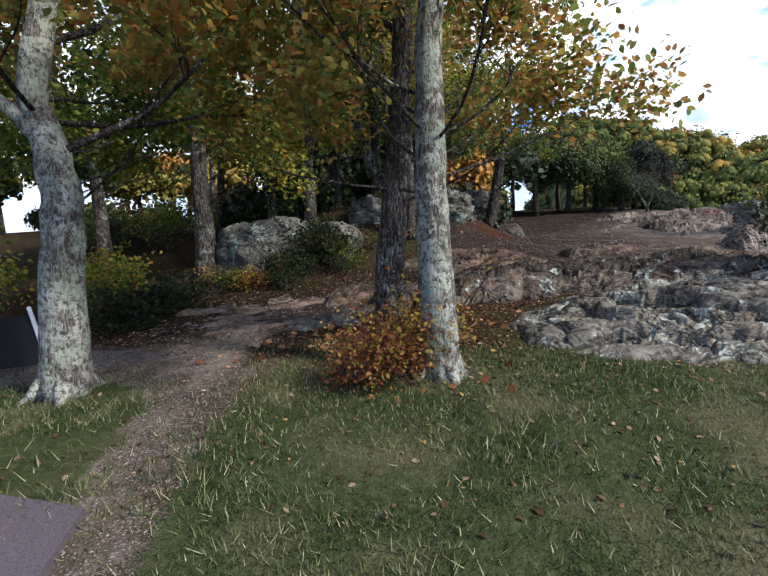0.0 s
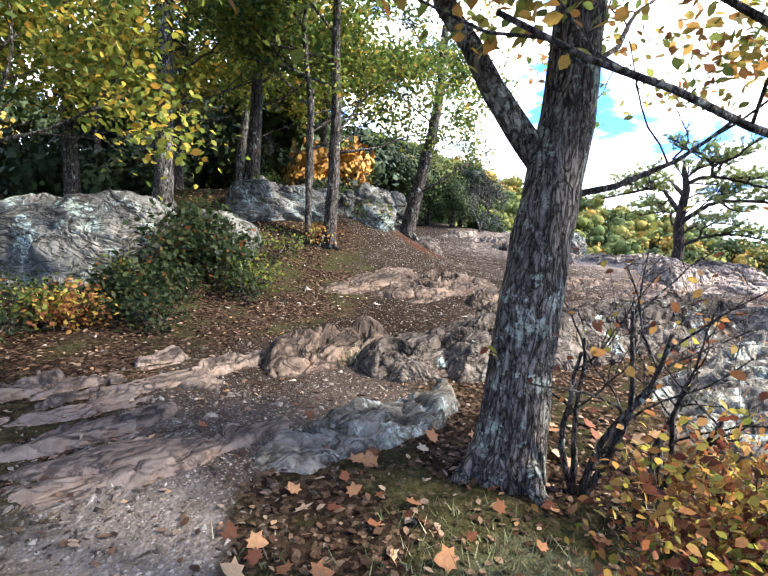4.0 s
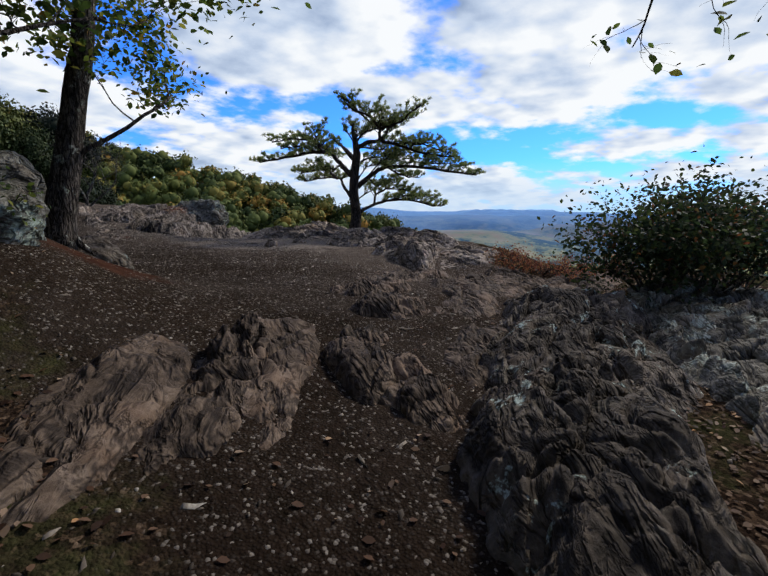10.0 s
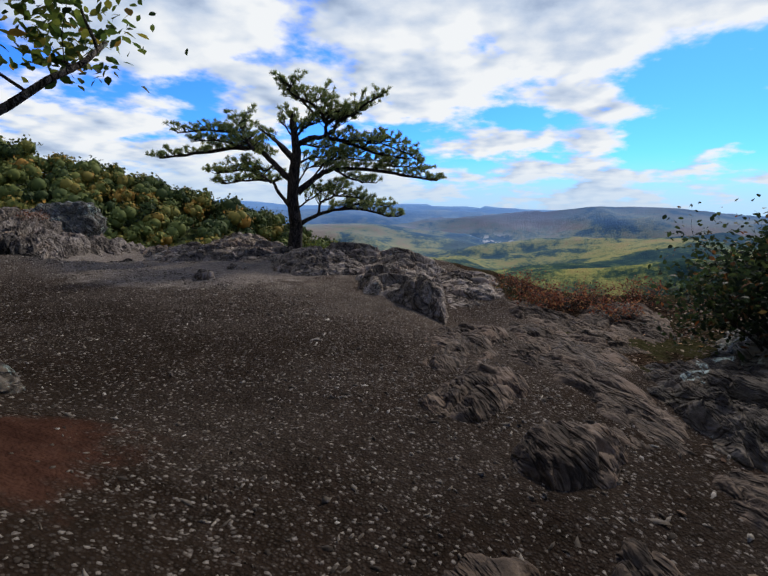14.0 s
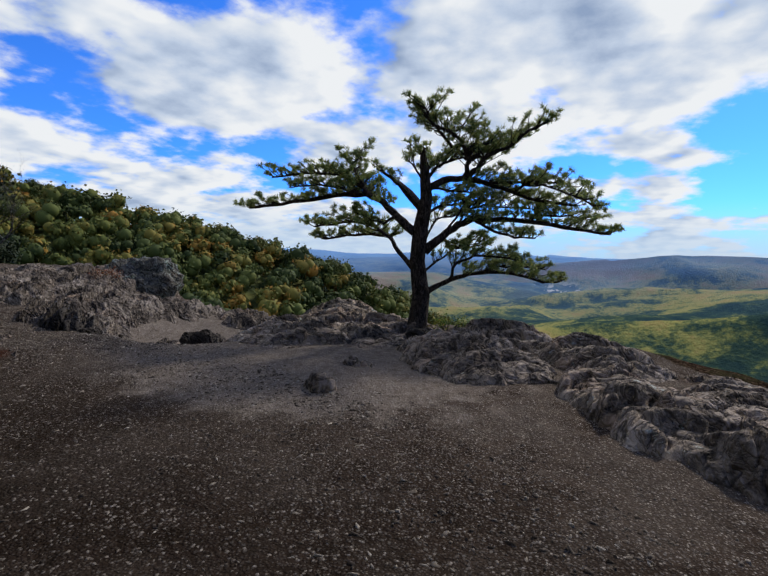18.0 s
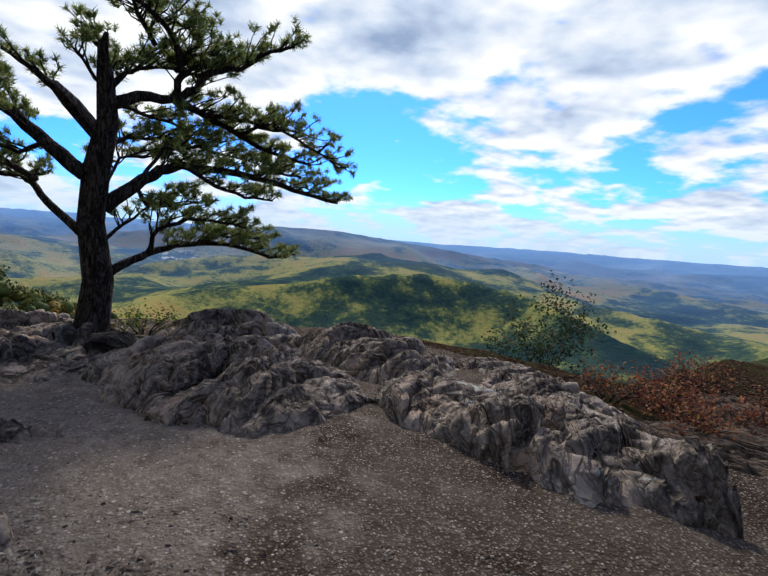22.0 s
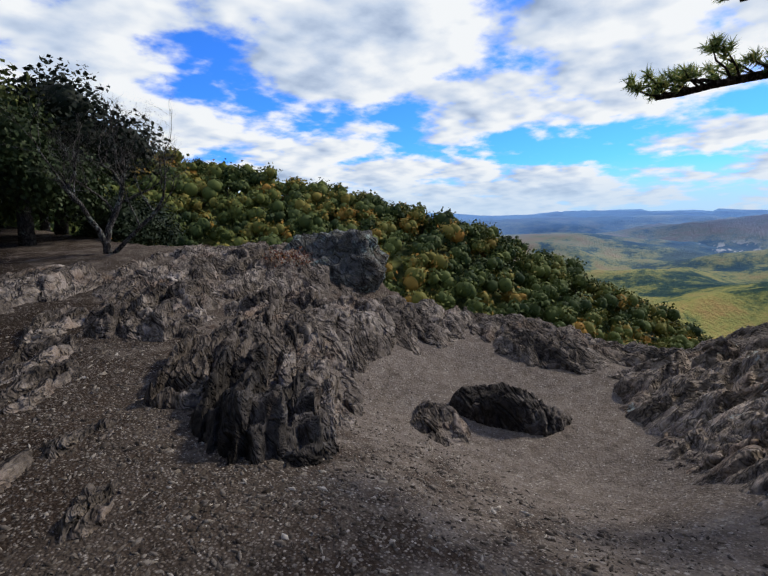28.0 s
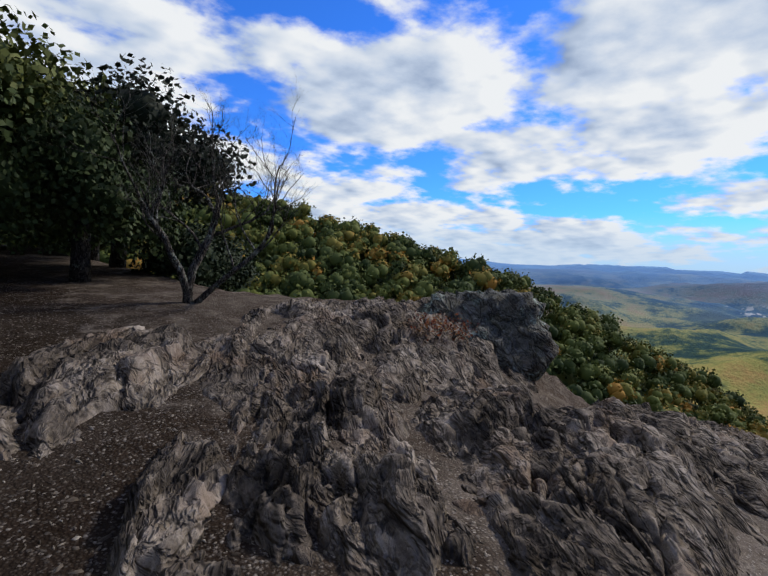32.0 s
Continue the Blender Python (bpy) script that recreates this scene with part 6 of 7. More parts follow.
    for k, (x, y, r, bark) in enumerate(spots):
        h = rng.uniform(6.0, 7.5)
        l = rng.uniform(-0.3, 0.3)
        oak(x, y, r, [(0, 0, 0), (l * 0.2, 0, 1.2), (l * 0.5, 0.05, 2.6), (l, 0.1, h * 0.7), (l * 1.2, 0.1, h)],
            ring_limbs(rng, 8, 0.32, 1.0, 2.2, 0.028, 0.25), 40 + k, bark, LEAF_YELLOW if k % 3 else LEAF_GREEN, "oak in the autumn wood behind the trail", 8000, 0.135, 0.32, group="trees in the wood")


build_near_trees()


def shrub(x, y, wide, tall, stems, n, size, leaves, label, seed, name="shrub", bark=None, spread=0.12, lift=0.0, category="shrub"):
    rng, r2 = random.Random(seed), np.random.default_rng(seed)
    sh = thing(name, label, category, pose(x, y, gz(x, y) - 0.02))
    tips_all = []
    for k in range(stems):
        wood = Tubes()
        a = 2 * math.pi * (k + rng.random()) / stems
        d = Vector((math.cos(a) * wide, math.sin(a) * wide, tall * rng.uniform(0.9, 1.5)))
        tips = []
        grow(wood, tips, (math.cos(a) * 0.05, math.sin(a) * 0.05, 0), d, d.length * 0.62, 0.011 + 0.009 * tall, 3, rng, 0.1)
        tips_all += tips
        part("stem", wood.mesh("stem", bark or BARK_DARK), sh)
    if n:
        t = np.array(tips_all)
        t = t[t[:, 2] > lift]
        c = t[r2.integers(0, len(t), n)] + r2.normal(size=(n, 3)) * spread
        c[:, 2] = np.maximum(c[:, 2], 0.03)
        part("leaves", leaf_cloud("leaves", c, size * r2.uniform(0.6, 1.3, n), leaves, r2), sh)
    return sh


def build_shrubs():
    shrub(-0.42, 6.75, 0.5, 0.45, 11, 2300, 0.043, LEAF_GOLD, "low shrub with yellow, orange and red leaves under the maple", 61, spread=0.14)
    shrub(-0.5, 6.68, 0.5, 0.24, 10, 1900, 0.041, LEAF_RED, "low rust-red shrub at the foot of the maple", 60)
    shrub(-0.05, 7.35, 0.4, 0.45, 8, 900, 0.055, LEAF_GOLD, "low shrub with yellow and orange leaves under the maple", 62)
    shrub(-0.35, 8.05, 0.45, 1.3, 5, 90, 0.06, LEAF_GOLD, "bare sapling with a few orange leaves beside the oak", 63, "sapling", spread=0.1)
    shrub(0.15, 7.95, 0.4, 1.0, 4, 60, 0.06, LEAF_GOLD, "bare sapling with a few orange leaves beside the oak", 64, "sapling", spread=0.1)
    shrub(5.85, 10.5, 0.85, 1.2, 14, 6500, 0.07, LEAF_SHRUB, "dense dark green bush at the edge of the terrace", 65, "bush", spread=0.17)
    shrub(6.6, 9.9, 0.9, 1.2, 12, 5000, 0.07, LEAF_SHRUB, "dense dark green bush at the edge of the terrace", 66, "bush", spread=0.17)
    shrub(7.5, 9.4, 0.9, 1.1, 9, 2200, 0.09, LEAF_SHRUB, "dense dark green bush above the rock slope", 67, "bush", spread=0.17)
    for k, (x, y, w, t) in enumerate(((-3.35, 12.75, 0.5, 0.5), (-2.85, 13.0, 0.45, 0.4), (-3.7, 12.2, 0.4, 0.3), (-3.2, 13.25, 0.5, 0.6))):
        shrub(x, y, w, t, 8, 900, 0.085, LEAF_SHRUB, "dark green undergrowth on the bank", 70 + k, "undergrowth", spread=0.14)
    for k, (x, y, w, t, m) in enumerate(((-5.0, 8.6, 0.4, 0.35, LEAF_SHRUB), (-5.8, 9.4, 0.5, 0.6, LEAF_YELLOW), (-6.9, 10.8, 0.6, 0.7, LEAF_YELLOW), (-4.9, 9.6, 0.4, 0.3, LEAF_SHRUB), (-7.6, 8.6, 0.7, 0.8, LEAF_YELLOW), (-8.4, 11.4, 0.6, 0.7, LEAF_AMBER))):
        shrub(x, y, w, t, 8, 700, 0.09, m, "knee-high shrub with turning leaves at the wood's edge", 80 + k, "undergrowth", spread=0.14)
    bank = random.Random(55)
    for k in range(20):
        x = bank.uniform(-5.6, -1.3)
        y = 10.7 + 0.62 * (x + 4.2) + bank.uniform(0.2, 2.2)
        shrub(x, y, bank.uniform(0.2, 0.4), bank.uniform(0.14, 0.34), 6, bank.randint(150, 420), 0.055, (LEAF_SHRUB, LEAF_GREEN, LEAF_SHRUB, LEAF_GOLD)[k % 4], "low straggling undergrowth on the leafy bank", 120 + k, "undergrowth", spread=0.1)
    for k in range(9):
        x, y = bank.uniform(-2.4, 0.3), bank.uniform(15.2, 17.6)
        shrub(x, y, 0.25, 0.3, 6, 220, 0.055, (LEAF_SHRUB, LEAF_GREEN, LEAF_SHRUB)[k % 3], "low straggling undergrowth among the boulders", 150 + k, "undergrowth", spread=0.1)
    for k, (x, y) in enumerate(((-10.6, 17.2), (-12.0, 18.0), (-11.2, 19.3), (-13.2, 19.6), (-9.6, 18.4), (-12.6, 16.8), (-13.9, 18.2))):
        shrub(x, y, 0.75, 0.95, 8, 800, 0.1, (LEAF_GREEN, LEAF_SHRUB, LEAF_GREEN, LEAF_GOLD)[k % 4], "waist-high leafy undergrowth on the wooded rise", 170 + k, "undergrowth", spread=0.2)
    for k, (x, y) in enumerate(((7.9, 13.2), (8.4, 12.7), (8.9, 12.2), (9.2, 11.3), (8.0, 11.9), (8.6, 13.5))):
        shrub(x, y, 0.38, 0.17, 9, 600, 0.04, LEAF_RED, "low rust-red heath shrub among the rocks", 91 + k, "heath_shrub", spread=0.08)
    shrub(12.35, 29.95, 0.32, 0.28, 8, 420, 0.045, LEAF_RED, "low rust-red shrub in the rock cleft", 99, "heath_shrub", spread=0.08)
    shrub(11.3, 18.7, 0.3, 0.25, 8, 420, 0.04, LEAF_GREEN, "low green heath at the foot of the pine", 100, "heath_shrub", spread=0.07)


build_shrubs()


def build_dead_tree():
    rng = random.Random(8)
    x, y = 10.2, 33.3
    tree = thing("bare_tree", "leafless grey tree forking low at the wood's edge", "tree", pose(x, y, gz(x, y) - 0.05))
    for k, d in enumerate(((0.25, -0.1, 1), (-0.3, 0.1, 1), (0.6, -0.4, 0.9))):
        tb, tips = Tubes(), []
        grow(tb, tips, (0.06 * k, 0.02 * k, 0), d, 1.8, 0.085 - 0.015 * k, 5, rng, 0.3, 5)
        part("limb", tb.mesh("limb", BARK_GREY), tree)


build_dead_tree()


# ---- wood on the spur ----
def bough_balls(cc, rad, seed):
    """Lumpy solid hearts of the boughs of a crown, as points and faces."""
    nu, nv = 9, 6
    u, w = np.linspace(0, 2 * np.pi, nu, endpoint=False), np.radians(np.linspace(8, 172, nv))
    U, W = np.meshgrid(u, w, indexing="xy")
    d = np.stack([np.sin(W) * np.cos(U), np.sin(W) * np.sin(U), np.cos(W)], -1).reshape(-1, 3)
    i = np.arange(nu * nv).reshape(nv, nu)
    j = np.roll(i, -1, axis=1)
    f = np.stack([i[:-1], i[1:], j[1:], j[:-1]], -1).reshape(-1, 4)
    v = cc[:, None, :] + d[None] * rad[:, None, None]
    v = v + 0.16 * rad[:, None, None] * d[None] * vnoise(v.reshape(-1, 3) * 7 + seed, seed).reshape(v.shape[0], -1)[:, :, None]
    faces = (np.arange(len(cc))[:, None, None] * nu * nv + f[None]).reshape(-1, 4)
    return v.reshape(-1, 3), faces


def crown_mesh(name, seed, n, size, mat=LEAF_FOREST):
    """Rounded boughs piled into one crown, clad in leaves that face outward."""
    r2 = np.random.default_rng(seed)
    k = 13
    cc = r2.normal(size=(k, 3))
    cc /= np.linalg.norm(cc, axis=1)[:, None]
    cc[:, 2] = np.abs(cc[:, 2]) * 0.95 - 0.35
    cc *= r2.uniform(0.30, 0.86, (k, 1))
    rad = r2.uniform(0.20, 0.46, k)
    which = r2.choice(k, n, p=rad**2 / (rad**2).sum())
    d = r2.normal(size=(n, 3))
    d /= np.linalg.norm(d, axis=1)[:, None]
    c = cc[which] + d * rad[which][:, None] * r2.uniform(0.62, 1.3, (n, 1))
    out = d + 0.35 * c + 0.8 * r2.normal(size=(n, 3))
    out /= np.linalg.norm(out, axis=1)[:, None]
    leaves = leaf_cloud(name, c, size * r2.uniform(0.6, 1.3, n), None, r2, 0.15, QUAD_LEAF, out)
    lv = np.empty(len(leaves.vertices) * 3, np.float32)
    leaves.vertices.foreach_get("co", lv)
    bv, bf = bough_balls(cc, rad * 0.58, seed)
    lf = np.arange(n * 4).reshape(n, 4)
    bpy.data.meshes.remove(leaves)
    return mesh_of(name, np.vstack([lv.reshape(-1, 3), bv]), np.vstack([lf, bf + n * 4]), mat, False)


def spread_out(n, place, gap):
    """Places kept a gap apart; place() draws one or gives None."""
    out, cells = [], {}
    for attempt in range(n * 40):
        if len(out) >= n:
            break
        p = place()
        if p is None:
            continue
        i, j = int(p[0] // gap), int(p[1] // gap)
        if any((p[0] - a) ** 2 + (p[1] - b) ** 2 < gap * gap for u in (i - 1, i, i + 1) for v in (j - 1, j, j + 1) for a, b in cells.get((u, v), ())):
            continue
        cells.setdefault((i, j), []).append(p)
        out.append(p)
    return out


def build_spur_wood():
    rng, r2 = random.Random(31), np.random.default_rng(31)
    crowns = [crown_mesh("crown", 300 + k, 2000, 0.125) for k in range(7)]
    crest_crowns = [crown_mesh("crown", 300 + k, 2000, 0.125, LEAF_CREST_LIT) for k in range(5)]
    fine_crowns = [crown_mesh("crown", 400 + k, 2000, 0.12) for k in range(5)]
    edge_crowns = [crown_mesh("crown", 500 + k, 9000, 0.058) for k in range(3)]
    trunk = Tubes()
    trunk.add([(0, 0, 0), (0.1, 0, 2.0), (0.05, 0.1, 4.5)], [0.2, 0.16, 0.1], 7)
    trunk_me = trunk.mesh("trunk", BARK_DARK)

    def put_tree(x, y, rad, tall, near=False, label="autumn tree in the wood on the spur", group="wood on the spur"):
        z = gz(x, y)
        t = thing("forest_tree", label, "tree", pose(x, y, z - 0.3, 0, 0, rng.uniform(0, 360)), group)
        part("trunk", trunk_me, t, "", Matrix.Diagonal((1, 1, tall / 6.5, 1)))
        part("crown", rng.choice(crest_crowns if near == 3 else edge_crowns if near == 2 else fine_crowns if near else crowns), t, "", Matrix.Translation((0, 0, tall - rad * 0.8)) @ Matrix.Rotation(rng.uniform(0, 6.28), 4, "Z") @ Matrix.Diagonal((rad, rad * rng.uniform(0.85, 1.15), rad * rng.uniform(0.9, 1.2), 1)))

    # edge of the wood behind the bare tree
    for x, y, rad, tall in ((8.4, 38.2, 2.6, 5.4), (11.0, 38.6, 2.3, 4.8), (9.6, 36.4, 1.7, 3.4), (12.2, 37.2, 1.6, 3.4), (6.4, 37.0, 2.4, 5.4), (4.2, 35.4, 2.6, 5.8), (6.6, 42.0, 2.6, 6.0), (11.8, 43.0, 2.6, 5.4), (3.0, 39.0, 2.6, 6.4), (1.2, 31.5, 2.2, 5.2), (9.5, 46.5, 2.8, 6.6), (13.6, 40.2, 2.0, 3.8), (14.5, 46.0, 2.6, 5.0)):
        put_tree(x, y, rad, tall, 2, "autumn tree at the edge of the wood", "edge of the wood")
    for k in range(40):
        x, y = (rng.uniform(-38, -13), rng.uniform(-8, 44)) if k % 3 else (rng.uniform(-13, 2), rng.uniform(27, 46))
        put_tree(x, y, rng.uniform(2.2, 3.2), rng.uniform(5.0, 7.5), True, "autumn tree deep in the wood", "deep wood")
    for k in range(30):
        x, y = (rng.uniform(-24, -10), rng.uniform(2, 20)) if k % 3 == 0 else (rng.uniform(-11, 0.3), rng.uniform(20.5, 27))
        put_tree(x, y, rng.uniform(1.4, 1.9), rng.uniform(1.5, 2.6), True, "low leafy undergrowth tree deep in the wood", "deep wood")
    for k in range(24):
        x, y = (rng.uniform(-30, -11), rng.uniform(0, 36)) if k % 2 else (rng.uniform(-13, 1), rng.uniform(25, 38))
        put_tree(x, y, rng.uniform(1.5, 2.2), rng.uniform(1.6, 2.3), True, "low leafy undergrowth tree deep in the wood", "deep wood")
    d = (RIDGE_B - RIDGE_A) / np.hypot(*(RIDGE_B - RIDGE_A))

    def on_slope(lo, hi):
        def draw():
            a, b = rng.uniform(-70, 200), rng.uniform(lo, hi)
            x, y = RIDGE_A[0] + a * d[0] + b * d[1], RIDGE_A[1] + a * d[1] - b * d[0]
            if math.hypot(x - 9, y - 26) < 62 or x < 14 or (y < 40 and x < rim_x(y) + 16):
                return None
            return (x, y)
        return draw

    for x, y in spread_out(190, on_slope(-34, 6), 4.3):
        # crest trees take the crowns with painted sunlight
        high = (x - RIDGE_A[0]) * d[1] - (y - RIDGE_A[1]) * d[0] > -17
        put_tree(x, y, rng.uniform(2.6, 4.6), rng.uniform(6.0, 9.5), 3 if high else False)
    # the rest of the wood: lower slopes, crest and beyond
    pts = spread_out(850, on_slope(-90, -30), 4.0) + spread_out(260, on_slope(-34, 8), 4.0) + spread_out(560, on_slope(3, 40), 4.0)
    x, y = np.array(pts).T
    z = ground(x, y)
    per, lumps = 150, 7
    n = r2.normal(size=(len(x), per, 3))
    n /= np.linalg.norm(n, axis=2)[:, :, None]
    rad = r2.uniform(2.8, 4.8, len(x))
    mid = np.stack([x, y, z + r2.uniform(4.5, 6.5, len(x))], -1)
    way = r2.normal(size=(len(x), lumps, 3))
    way /= np.linalg.norm(way, axis=2)[:, :, None]
    way[:, :, 2] = np.abs(way[:, :, 2])
    lump_c = mid[:, None, :] + way * (0.52 * rad)[:, None, None]
    lump_r = rad[:, None] * r2.uniform(0.38, 0.6, (len(x), lumps))
    which = r2.integers(0, lumps, (len(x), per))
    row = np.arange(len(x))[:, None]
    c = lump_c[row, which] + n * (lump_r[row, which] * r2.uniform(0.7, 1.3, (len(x), per)))[:, :, None]
    leaves = leaf_cloud("far_woods", c.reshape(-1, 3), 0.80 * r2.uniform(0.6, 1.3, c.shape[0] * per), None, r2, 0.15, QUAD_LEAF, n.reshape(-1, 3) + 0.7 * r2.normal(size=(len(x) * per, 3)))
    lv = np.empty(len(leaves.vertices) * 3, np.float32)
    leaves.vertices.foreach_get("co", lv)
    bpy.data.meshes.remove(leaves)
    bv, bf = bough_balls(lump_c.reshape(-1, 3), lump_r.ravel() * 0.66, 9)
    lf = np.arange(len(x) * per * 4).reshape(-1, 4)
    me = mesh_of("far_woods", np.vstack([lv.reshape(-1, 3), bv]), np.vstack([lf, bf + lf.size]), FAR_WOOD, False)
    share = r2.random(len(x))
    # trees near the crest moved up the ramp: sunlight painted as brighter colour
    high = (x - RIDGE_A[0]) * d[1] - (y - RIDGE_A[1]) * d[0] > -17
    share = np.where(high, 0.45 + 0.55 * share, share)
    tree_no = np.concatenate([np.repeat(share, per * 4), np.repeat(share, lumps * 54)]).astype(np.float32)
    me.attributes.new("tree", "FLOAT", "POINT").data.foreach_set("value", tree_no)
    tagged(new("far_woods", me), "autumn woodland covering the far slopes of the spur", "woods", kind="stuff")


build_spur_wood()

# ---- ground cover ----
def scatter(rng, n, x0, x1, y0, y1, keep):
    x, y = rng.uniform(x0, x1, n), rng.uniform(y0, y1, n)
    ok = rng.random(n) < keep(x, y)
    return x[ok], y[ok]


def build_pebbles():
    rng = np.random.default_rng(5)

    def keep(a, b):
        trail = 0.95 * np.exp(-(((a + 2.9 - 0.32 * (b - 8)) / 1.1) ** 2)) * sig((13.5 - b) / 0.5)
        open_ = (1 - litter_mask(a, b)) * (1 - 0.8 * sig((a - 11) / 0.4)) * (1 - 0.9 * soil_shade_mask(a, b))
        clump = 0.65 + 0.6 * fbm(np.stack([a * 1.3, b * 1.3, 0 * a], -1), 3, 0.5, 77)
        return np.clip(np.maximum(open_, trail * (1 - 0.85 * sig((b - 11.0) / 0.4))) * clump, 0.025, 1) * (np.abs(a - (-3.2 + 0.47 * (b - 8))) < 5.5)

    x, y = scatter(rng, 190000, -4.5, 12.0, 8.5, 30.0, keep)
    lx, ly = scatter(rng, 24000, -4.5, -0.5, 3.0, 9.0, lambda a, b: np.clip(1 - 1.5 * grass_mask(a, b), 0, 1) * np.exp(-(((a + 2.3 + 0.33 * (b - 5.5)) / 1.1) ** 2)))
    cx, cy = scatter(rng, 26000, 4.8, 9.8, 22.6, 29.5, lambda a, b: np.exp(-(((a - 7.2) / 1.7) ** 2) - (((b - 25.6) / 2.4) ** 2)))
    px, py = scatter(rng, 60000, 1.0, 10.0, 13.0, 24.5, lambda a, b: np.clip((1 - 0.94 * soil_shade_mask(a, b)) * (np.abs(a - (-3.2 + 0.47 * (b - 8)) - 1.6) < 3.4) * (0.6 + 0.8 * fbm(np.stack([a * 0.9, b * 0.9, 0 * a], -1), 3, 0.5, 78)), 0, 1))
    cx, cy = np.concatenate([cx, px]), np.concatenate([cy, py])
    n0 = len(x) + len(lx)
    x, y = np.concatenate([x, lx, cx]), np.concatenate([y, ly, cy])
    n = len(x)
    big = 0.012 + 0.016 * sig((13.8 - y) / 0.8) * sig((y - 8.2) / 0.4)
    size = 0.0045 + big * rng.random(n) ** 3.2
    size[n0:] = 0.005 + 0.017 * rng.random(n - n0) ** 2.6
    corner = np.array([(1, 0.1), (0.1, 0.9), (-0.95, -0.15), (-0.1, -0.8)])
    a = rng.uniform(0, 6.28, n)
    st = np.stack([rng.uniform(0.7, 2.1, n), rng.uniform(0.35, 0.9, n)], -1)
    out = corner[None] * st[:, None, :] * (1 + 0.35 * rng.uniform(-1, 1, (n, 4, 1))) * size[:, None, None]
    ca, sa = np.cos(a)[:, None], np.sin(a)[:, None]
    ring = np.stack([out[..., 0] * ca - out[..., 1] * sa, out[..., 0] * sa + out[..., 1] * ca], -1)
    tall = size * rng.uniform(0.15, 0.5, n)
    slant = rng.normal(size=(n, 2)) * 0.22
    ground_z = ground(x, y)
    low = np.concatenate([ring * 1.1, np.full((n, 4, 1), -0.004)], -1)
    top = np.concatenate([ring * 0.82, tall[:, None, None] + (ring * slant[:, None, :]).sum(-1, keepdims=True)], -1)
    v = np.concatenate([low, top], 1) + np.stack([x, y, ground_z], -1)[:, None, :]
    quads = np.array([(0, 1, 5, 4), (1, 2, 6, 5), (2, 3, 7, 6), (3, 0, 4, 7), (4, 5, 6, 7)])
    f = (np.arange(n)[:, None, None] * 8 + quads[None]).reshape(-1, 4)
    tagged(new("gravel", mesh_of("gravel", v.reshape(-1, 3), f, PEBBLE, False)), "loose broken stone strewn over the trail", "gravel", kind="stuff")


def build_fallen_leaves():
    rng = np.random.default_rng(6)
    x, y = scatter(rng, 38000, -7, 9, 4.5, 17, lambda a, b: np.clip(litter_mask(a, b) * 0.75 + 0.10 * grass_mask(a, b) + 0.05 + 0.6 * np.exp(-(((a + 0.2) / 0.9) ** 2) - (((b - 7.2) / 0.8) ** 2)), 0, 1) * sig((b - 4.2) / 0.5) * sig((15.5 - b) / 1.0) * (1 - sig((a + 0.6) / 0.3) * sig((b - 11.6) / 0.4)))
    c = np.stack([x, y, ground(x, y) + 0.012], -1)
    tagged(new("fallen_leaves", leaf_cloud("fallen_leaves", c, rng.uniform(0.025, 0.065, len(x)), LEAF_FALLEN, rng, 3.0)), "dry brown and orange leaves lying on the ground", "leaves", kind="stuff")
    x, y = scatter(rng, 900, -3.2, 1.2, 6.3, 9.2, lambda a, b: np.clip(0.35 * np.exp(-(((a + 1.75) / 0.5) ** 2) - (((b - 8.1 - 0.4 * (a + 1.75)) / 0.22) ** 2)) + 0.12 * litter_mask(a, b) + 0.01, 0, 1))
    c = np.stack([x, y, ground(x, y) + 0.022], -1)
    tagged(new("fallen_maple_leaves", leaf_cloud("fallen_maple_leaves", c, rng.uniform(0.06, 0.115, len(x)), LEAF_MAPLE, rng, 1.3, MAPLE_LEAF)), "curled tan and orange maple leaves on the verge", "leaves", kind="stuff")


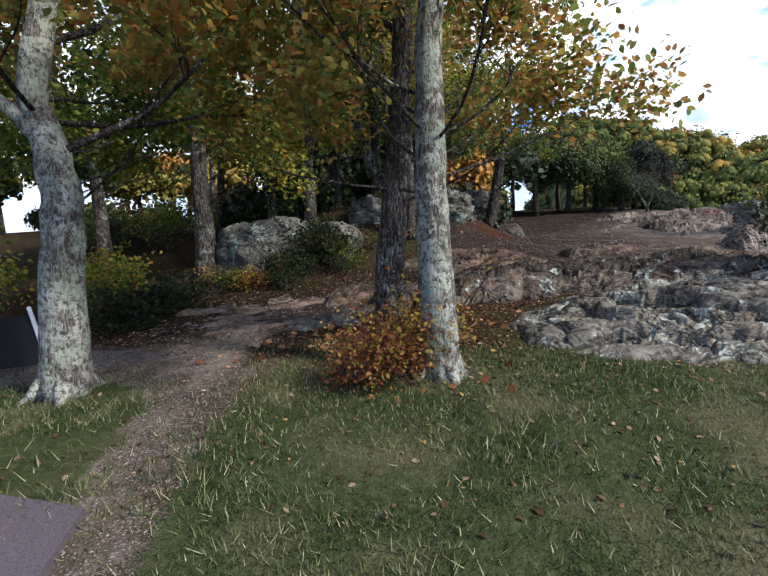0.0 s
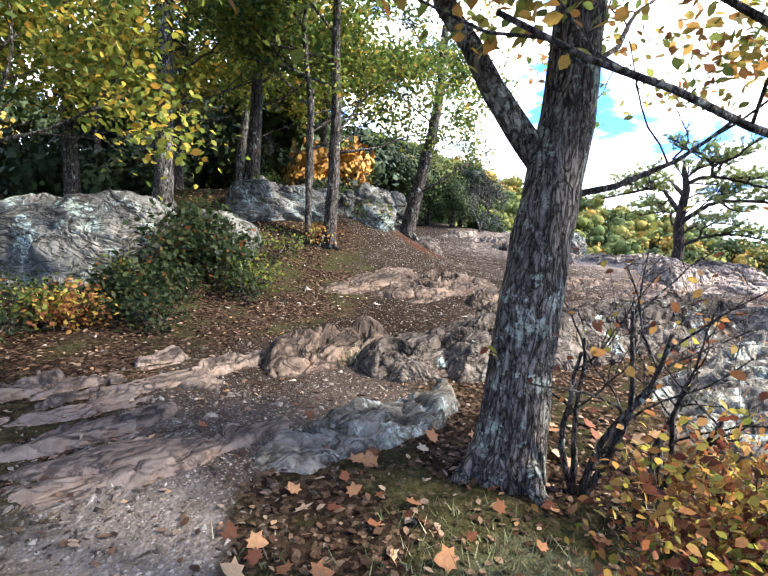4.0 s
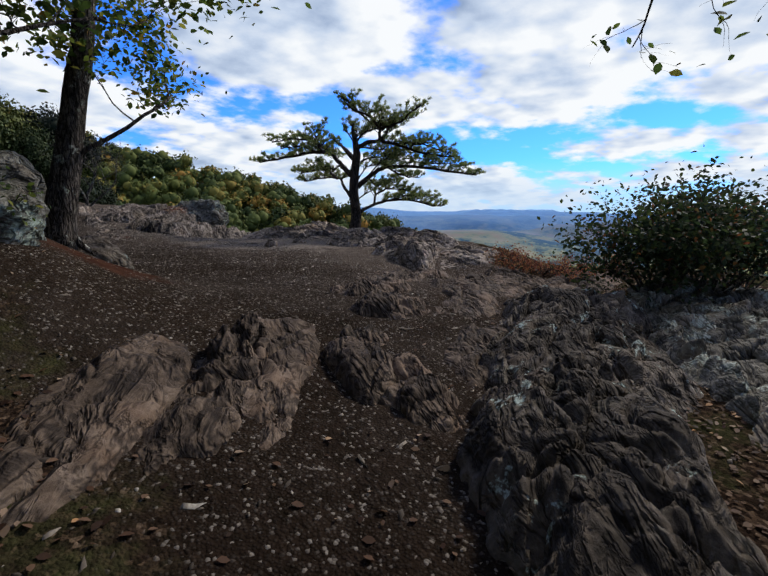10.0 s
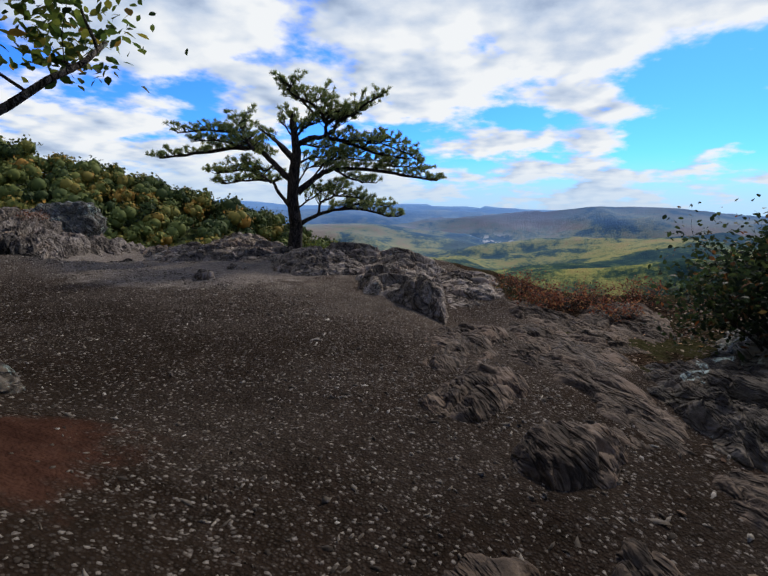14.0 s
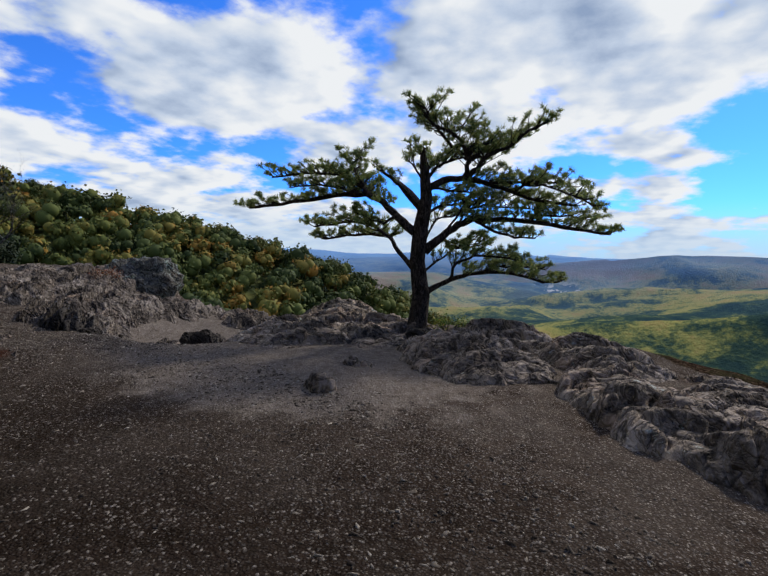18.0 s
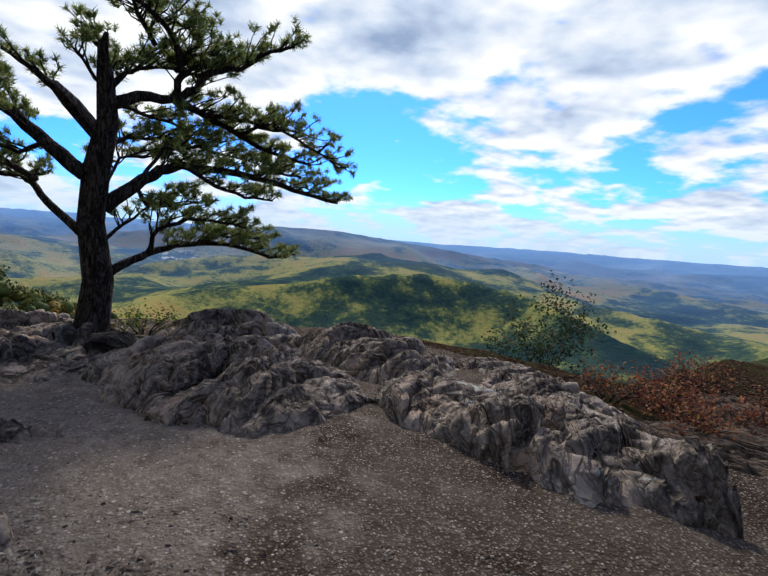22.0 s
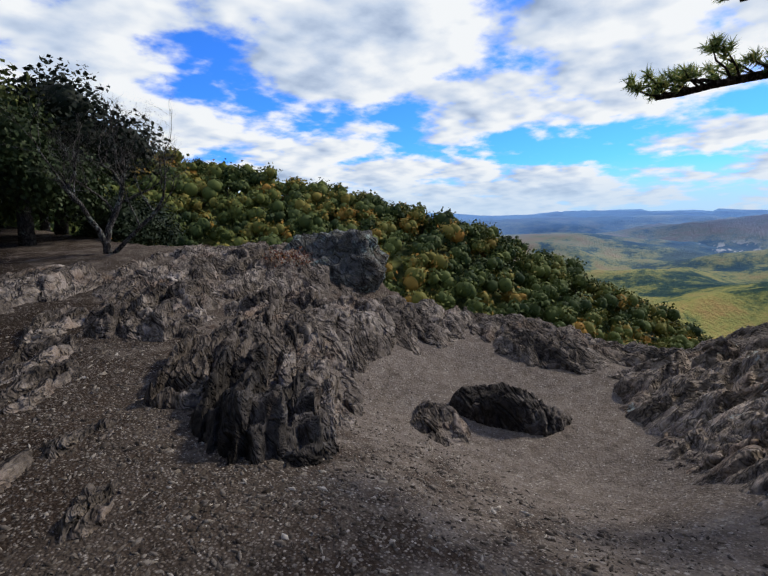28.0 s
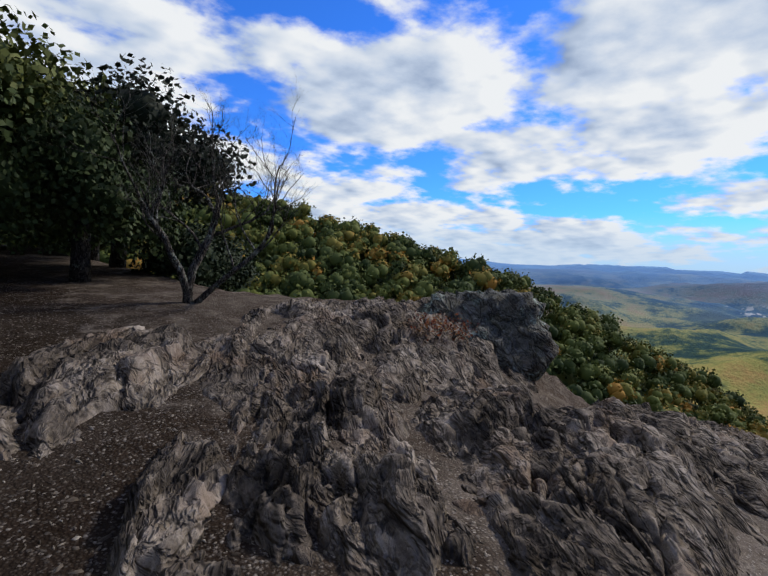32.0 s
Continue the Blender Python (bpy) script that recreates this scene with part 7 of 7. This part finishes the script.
def build_grass():
    rng = np.random.default_rng(7)
    x, y = scatter(rng, 190000, -6.5, 6.5, 1.0, 8.0, lambda a, b: grass_mask(a, b) * np.clip(0.75 + 1.1 * vnoise(np.stack([a * 1.6, b * 1.6, 0 * a], -1), 4), 0.12, 1))
    tx, ty = scatter(rng, 2600, -2.0, -0.8, 10.0, 10.9, lambda a, b: np.exp(-(((a + 1.32) / 0.14) ** 2) - (((b - 10.35) / 0.2) ** 2)))
    x, y = np.concatenate([x, tx]), np.concatenate([y, ty])
    n = len(x)
    tall = rng.uniform(0.025, 0.075, n) * (1 + 1.1 * np.clip(fbm(np.stack([x * 1.1, y * 1.1, 0 * x], -1), 3, 0.5, 14), 0, 1))
    tall[-len(tx):] *= 2.0
    a = rng.uniform(0, 6.28, n)
    lean = rng.normal(size=(n, 2)) * 0.6
    z = ground(x, y) - 0.004
    w = 0.0048
    b0 = np.stack([x - np.cos(a) * w, y - np.sin(a) * w, z], -1)
    b1 = np.stack([x + np.cos(a) * w, y + np.sin(a) * w, z], -1)
    tip = np.stack([x + lean[:, 0] * tall, y + lean[:, 1] * tall, z + tall], -1)
    v = np.stack([b0, b1, tip], 1).reshape(-1, 3)
    tagged(new("grass", mesh_of("grass", v, np.arange(len(v)).reshape(-1, 3), GRASS, False)), "short worn lawn grass beside the trail", "grass", kind="stuff")


build_pebbles()
build_fallen_leaves()
build_grass()


def build_path_pad():
    """Corner of the asphalt where the walk begins."""
    outline = [(-1.85, 4.40), (-1.45, 3.55), (-1.15, 2.7), (-1.6, 1.0), (-7.0, -0.5), (-7.0, 4.25), (-3.4, 4.5)]
    bm = bmesh.new()
    top = [bm.verts.new((x, y, gz(x, y) + 0.05)) for x, y in outline]
    low = [bm.verts.new((x * 1.005, y * 1.005, gz(x, y) - 0.08)) for x, y in outline]
    bm.faces.new(top)
    for i in range(len(outline)):
        j = (i + 1) % len(outline)
        bm.faces.new((top[i], low[i], low[j], top[j]))
    bmesh.ops.recalc_face_normals(bm, faces=bm.faces)
    me = bpy.data.meshes.new("pavement")
    bm.to_mesh(me)
    bm.free()
    me.materials.append(ASPHALT)
    tagged(new("pavement", me), "worn purple-grey asphalt corner at the lawn", "pavement", kind="structure")


build_path_pad()


def box_mesh(name, sx, sy, sz, mat, bevel=0.008):
    bm = bmesh.new()
    bmesh.ops.create_cube(bm, size=1)
    bmesh.ops.scale(bm, vec=(sx, sy, sz), verts=bm.verts)
    bmesh.ops.bevel(bm, geom=bm.edges[:], offset=bevel, segments=2, affect="EDGES")
    me = bpy.data.meshes.new(name)
    bm.to_mesh(me)
    bm.free()
    me.materials.append(mat)
    return me


def build_sign_board():
    x, y = -5.15, 6.95
    b = thing("sign_board", "black slanted board on a white post at the lawn edge", "sign", pose(x, y, gz(x, y), 0, 0, 40))
    part("board", box_mesh("board", 0.5, 0.05, 0.62, BLACK_STEEL), b, "black panel", pose(0, 0, 0.36, -12))
    part("post", box_mesh("post", 0.045, 0.05, 0.82, WHITE_PAINT), b, "white post", pose(0.27, -0.02, 0.38, 0, -10))


build_sign_board()
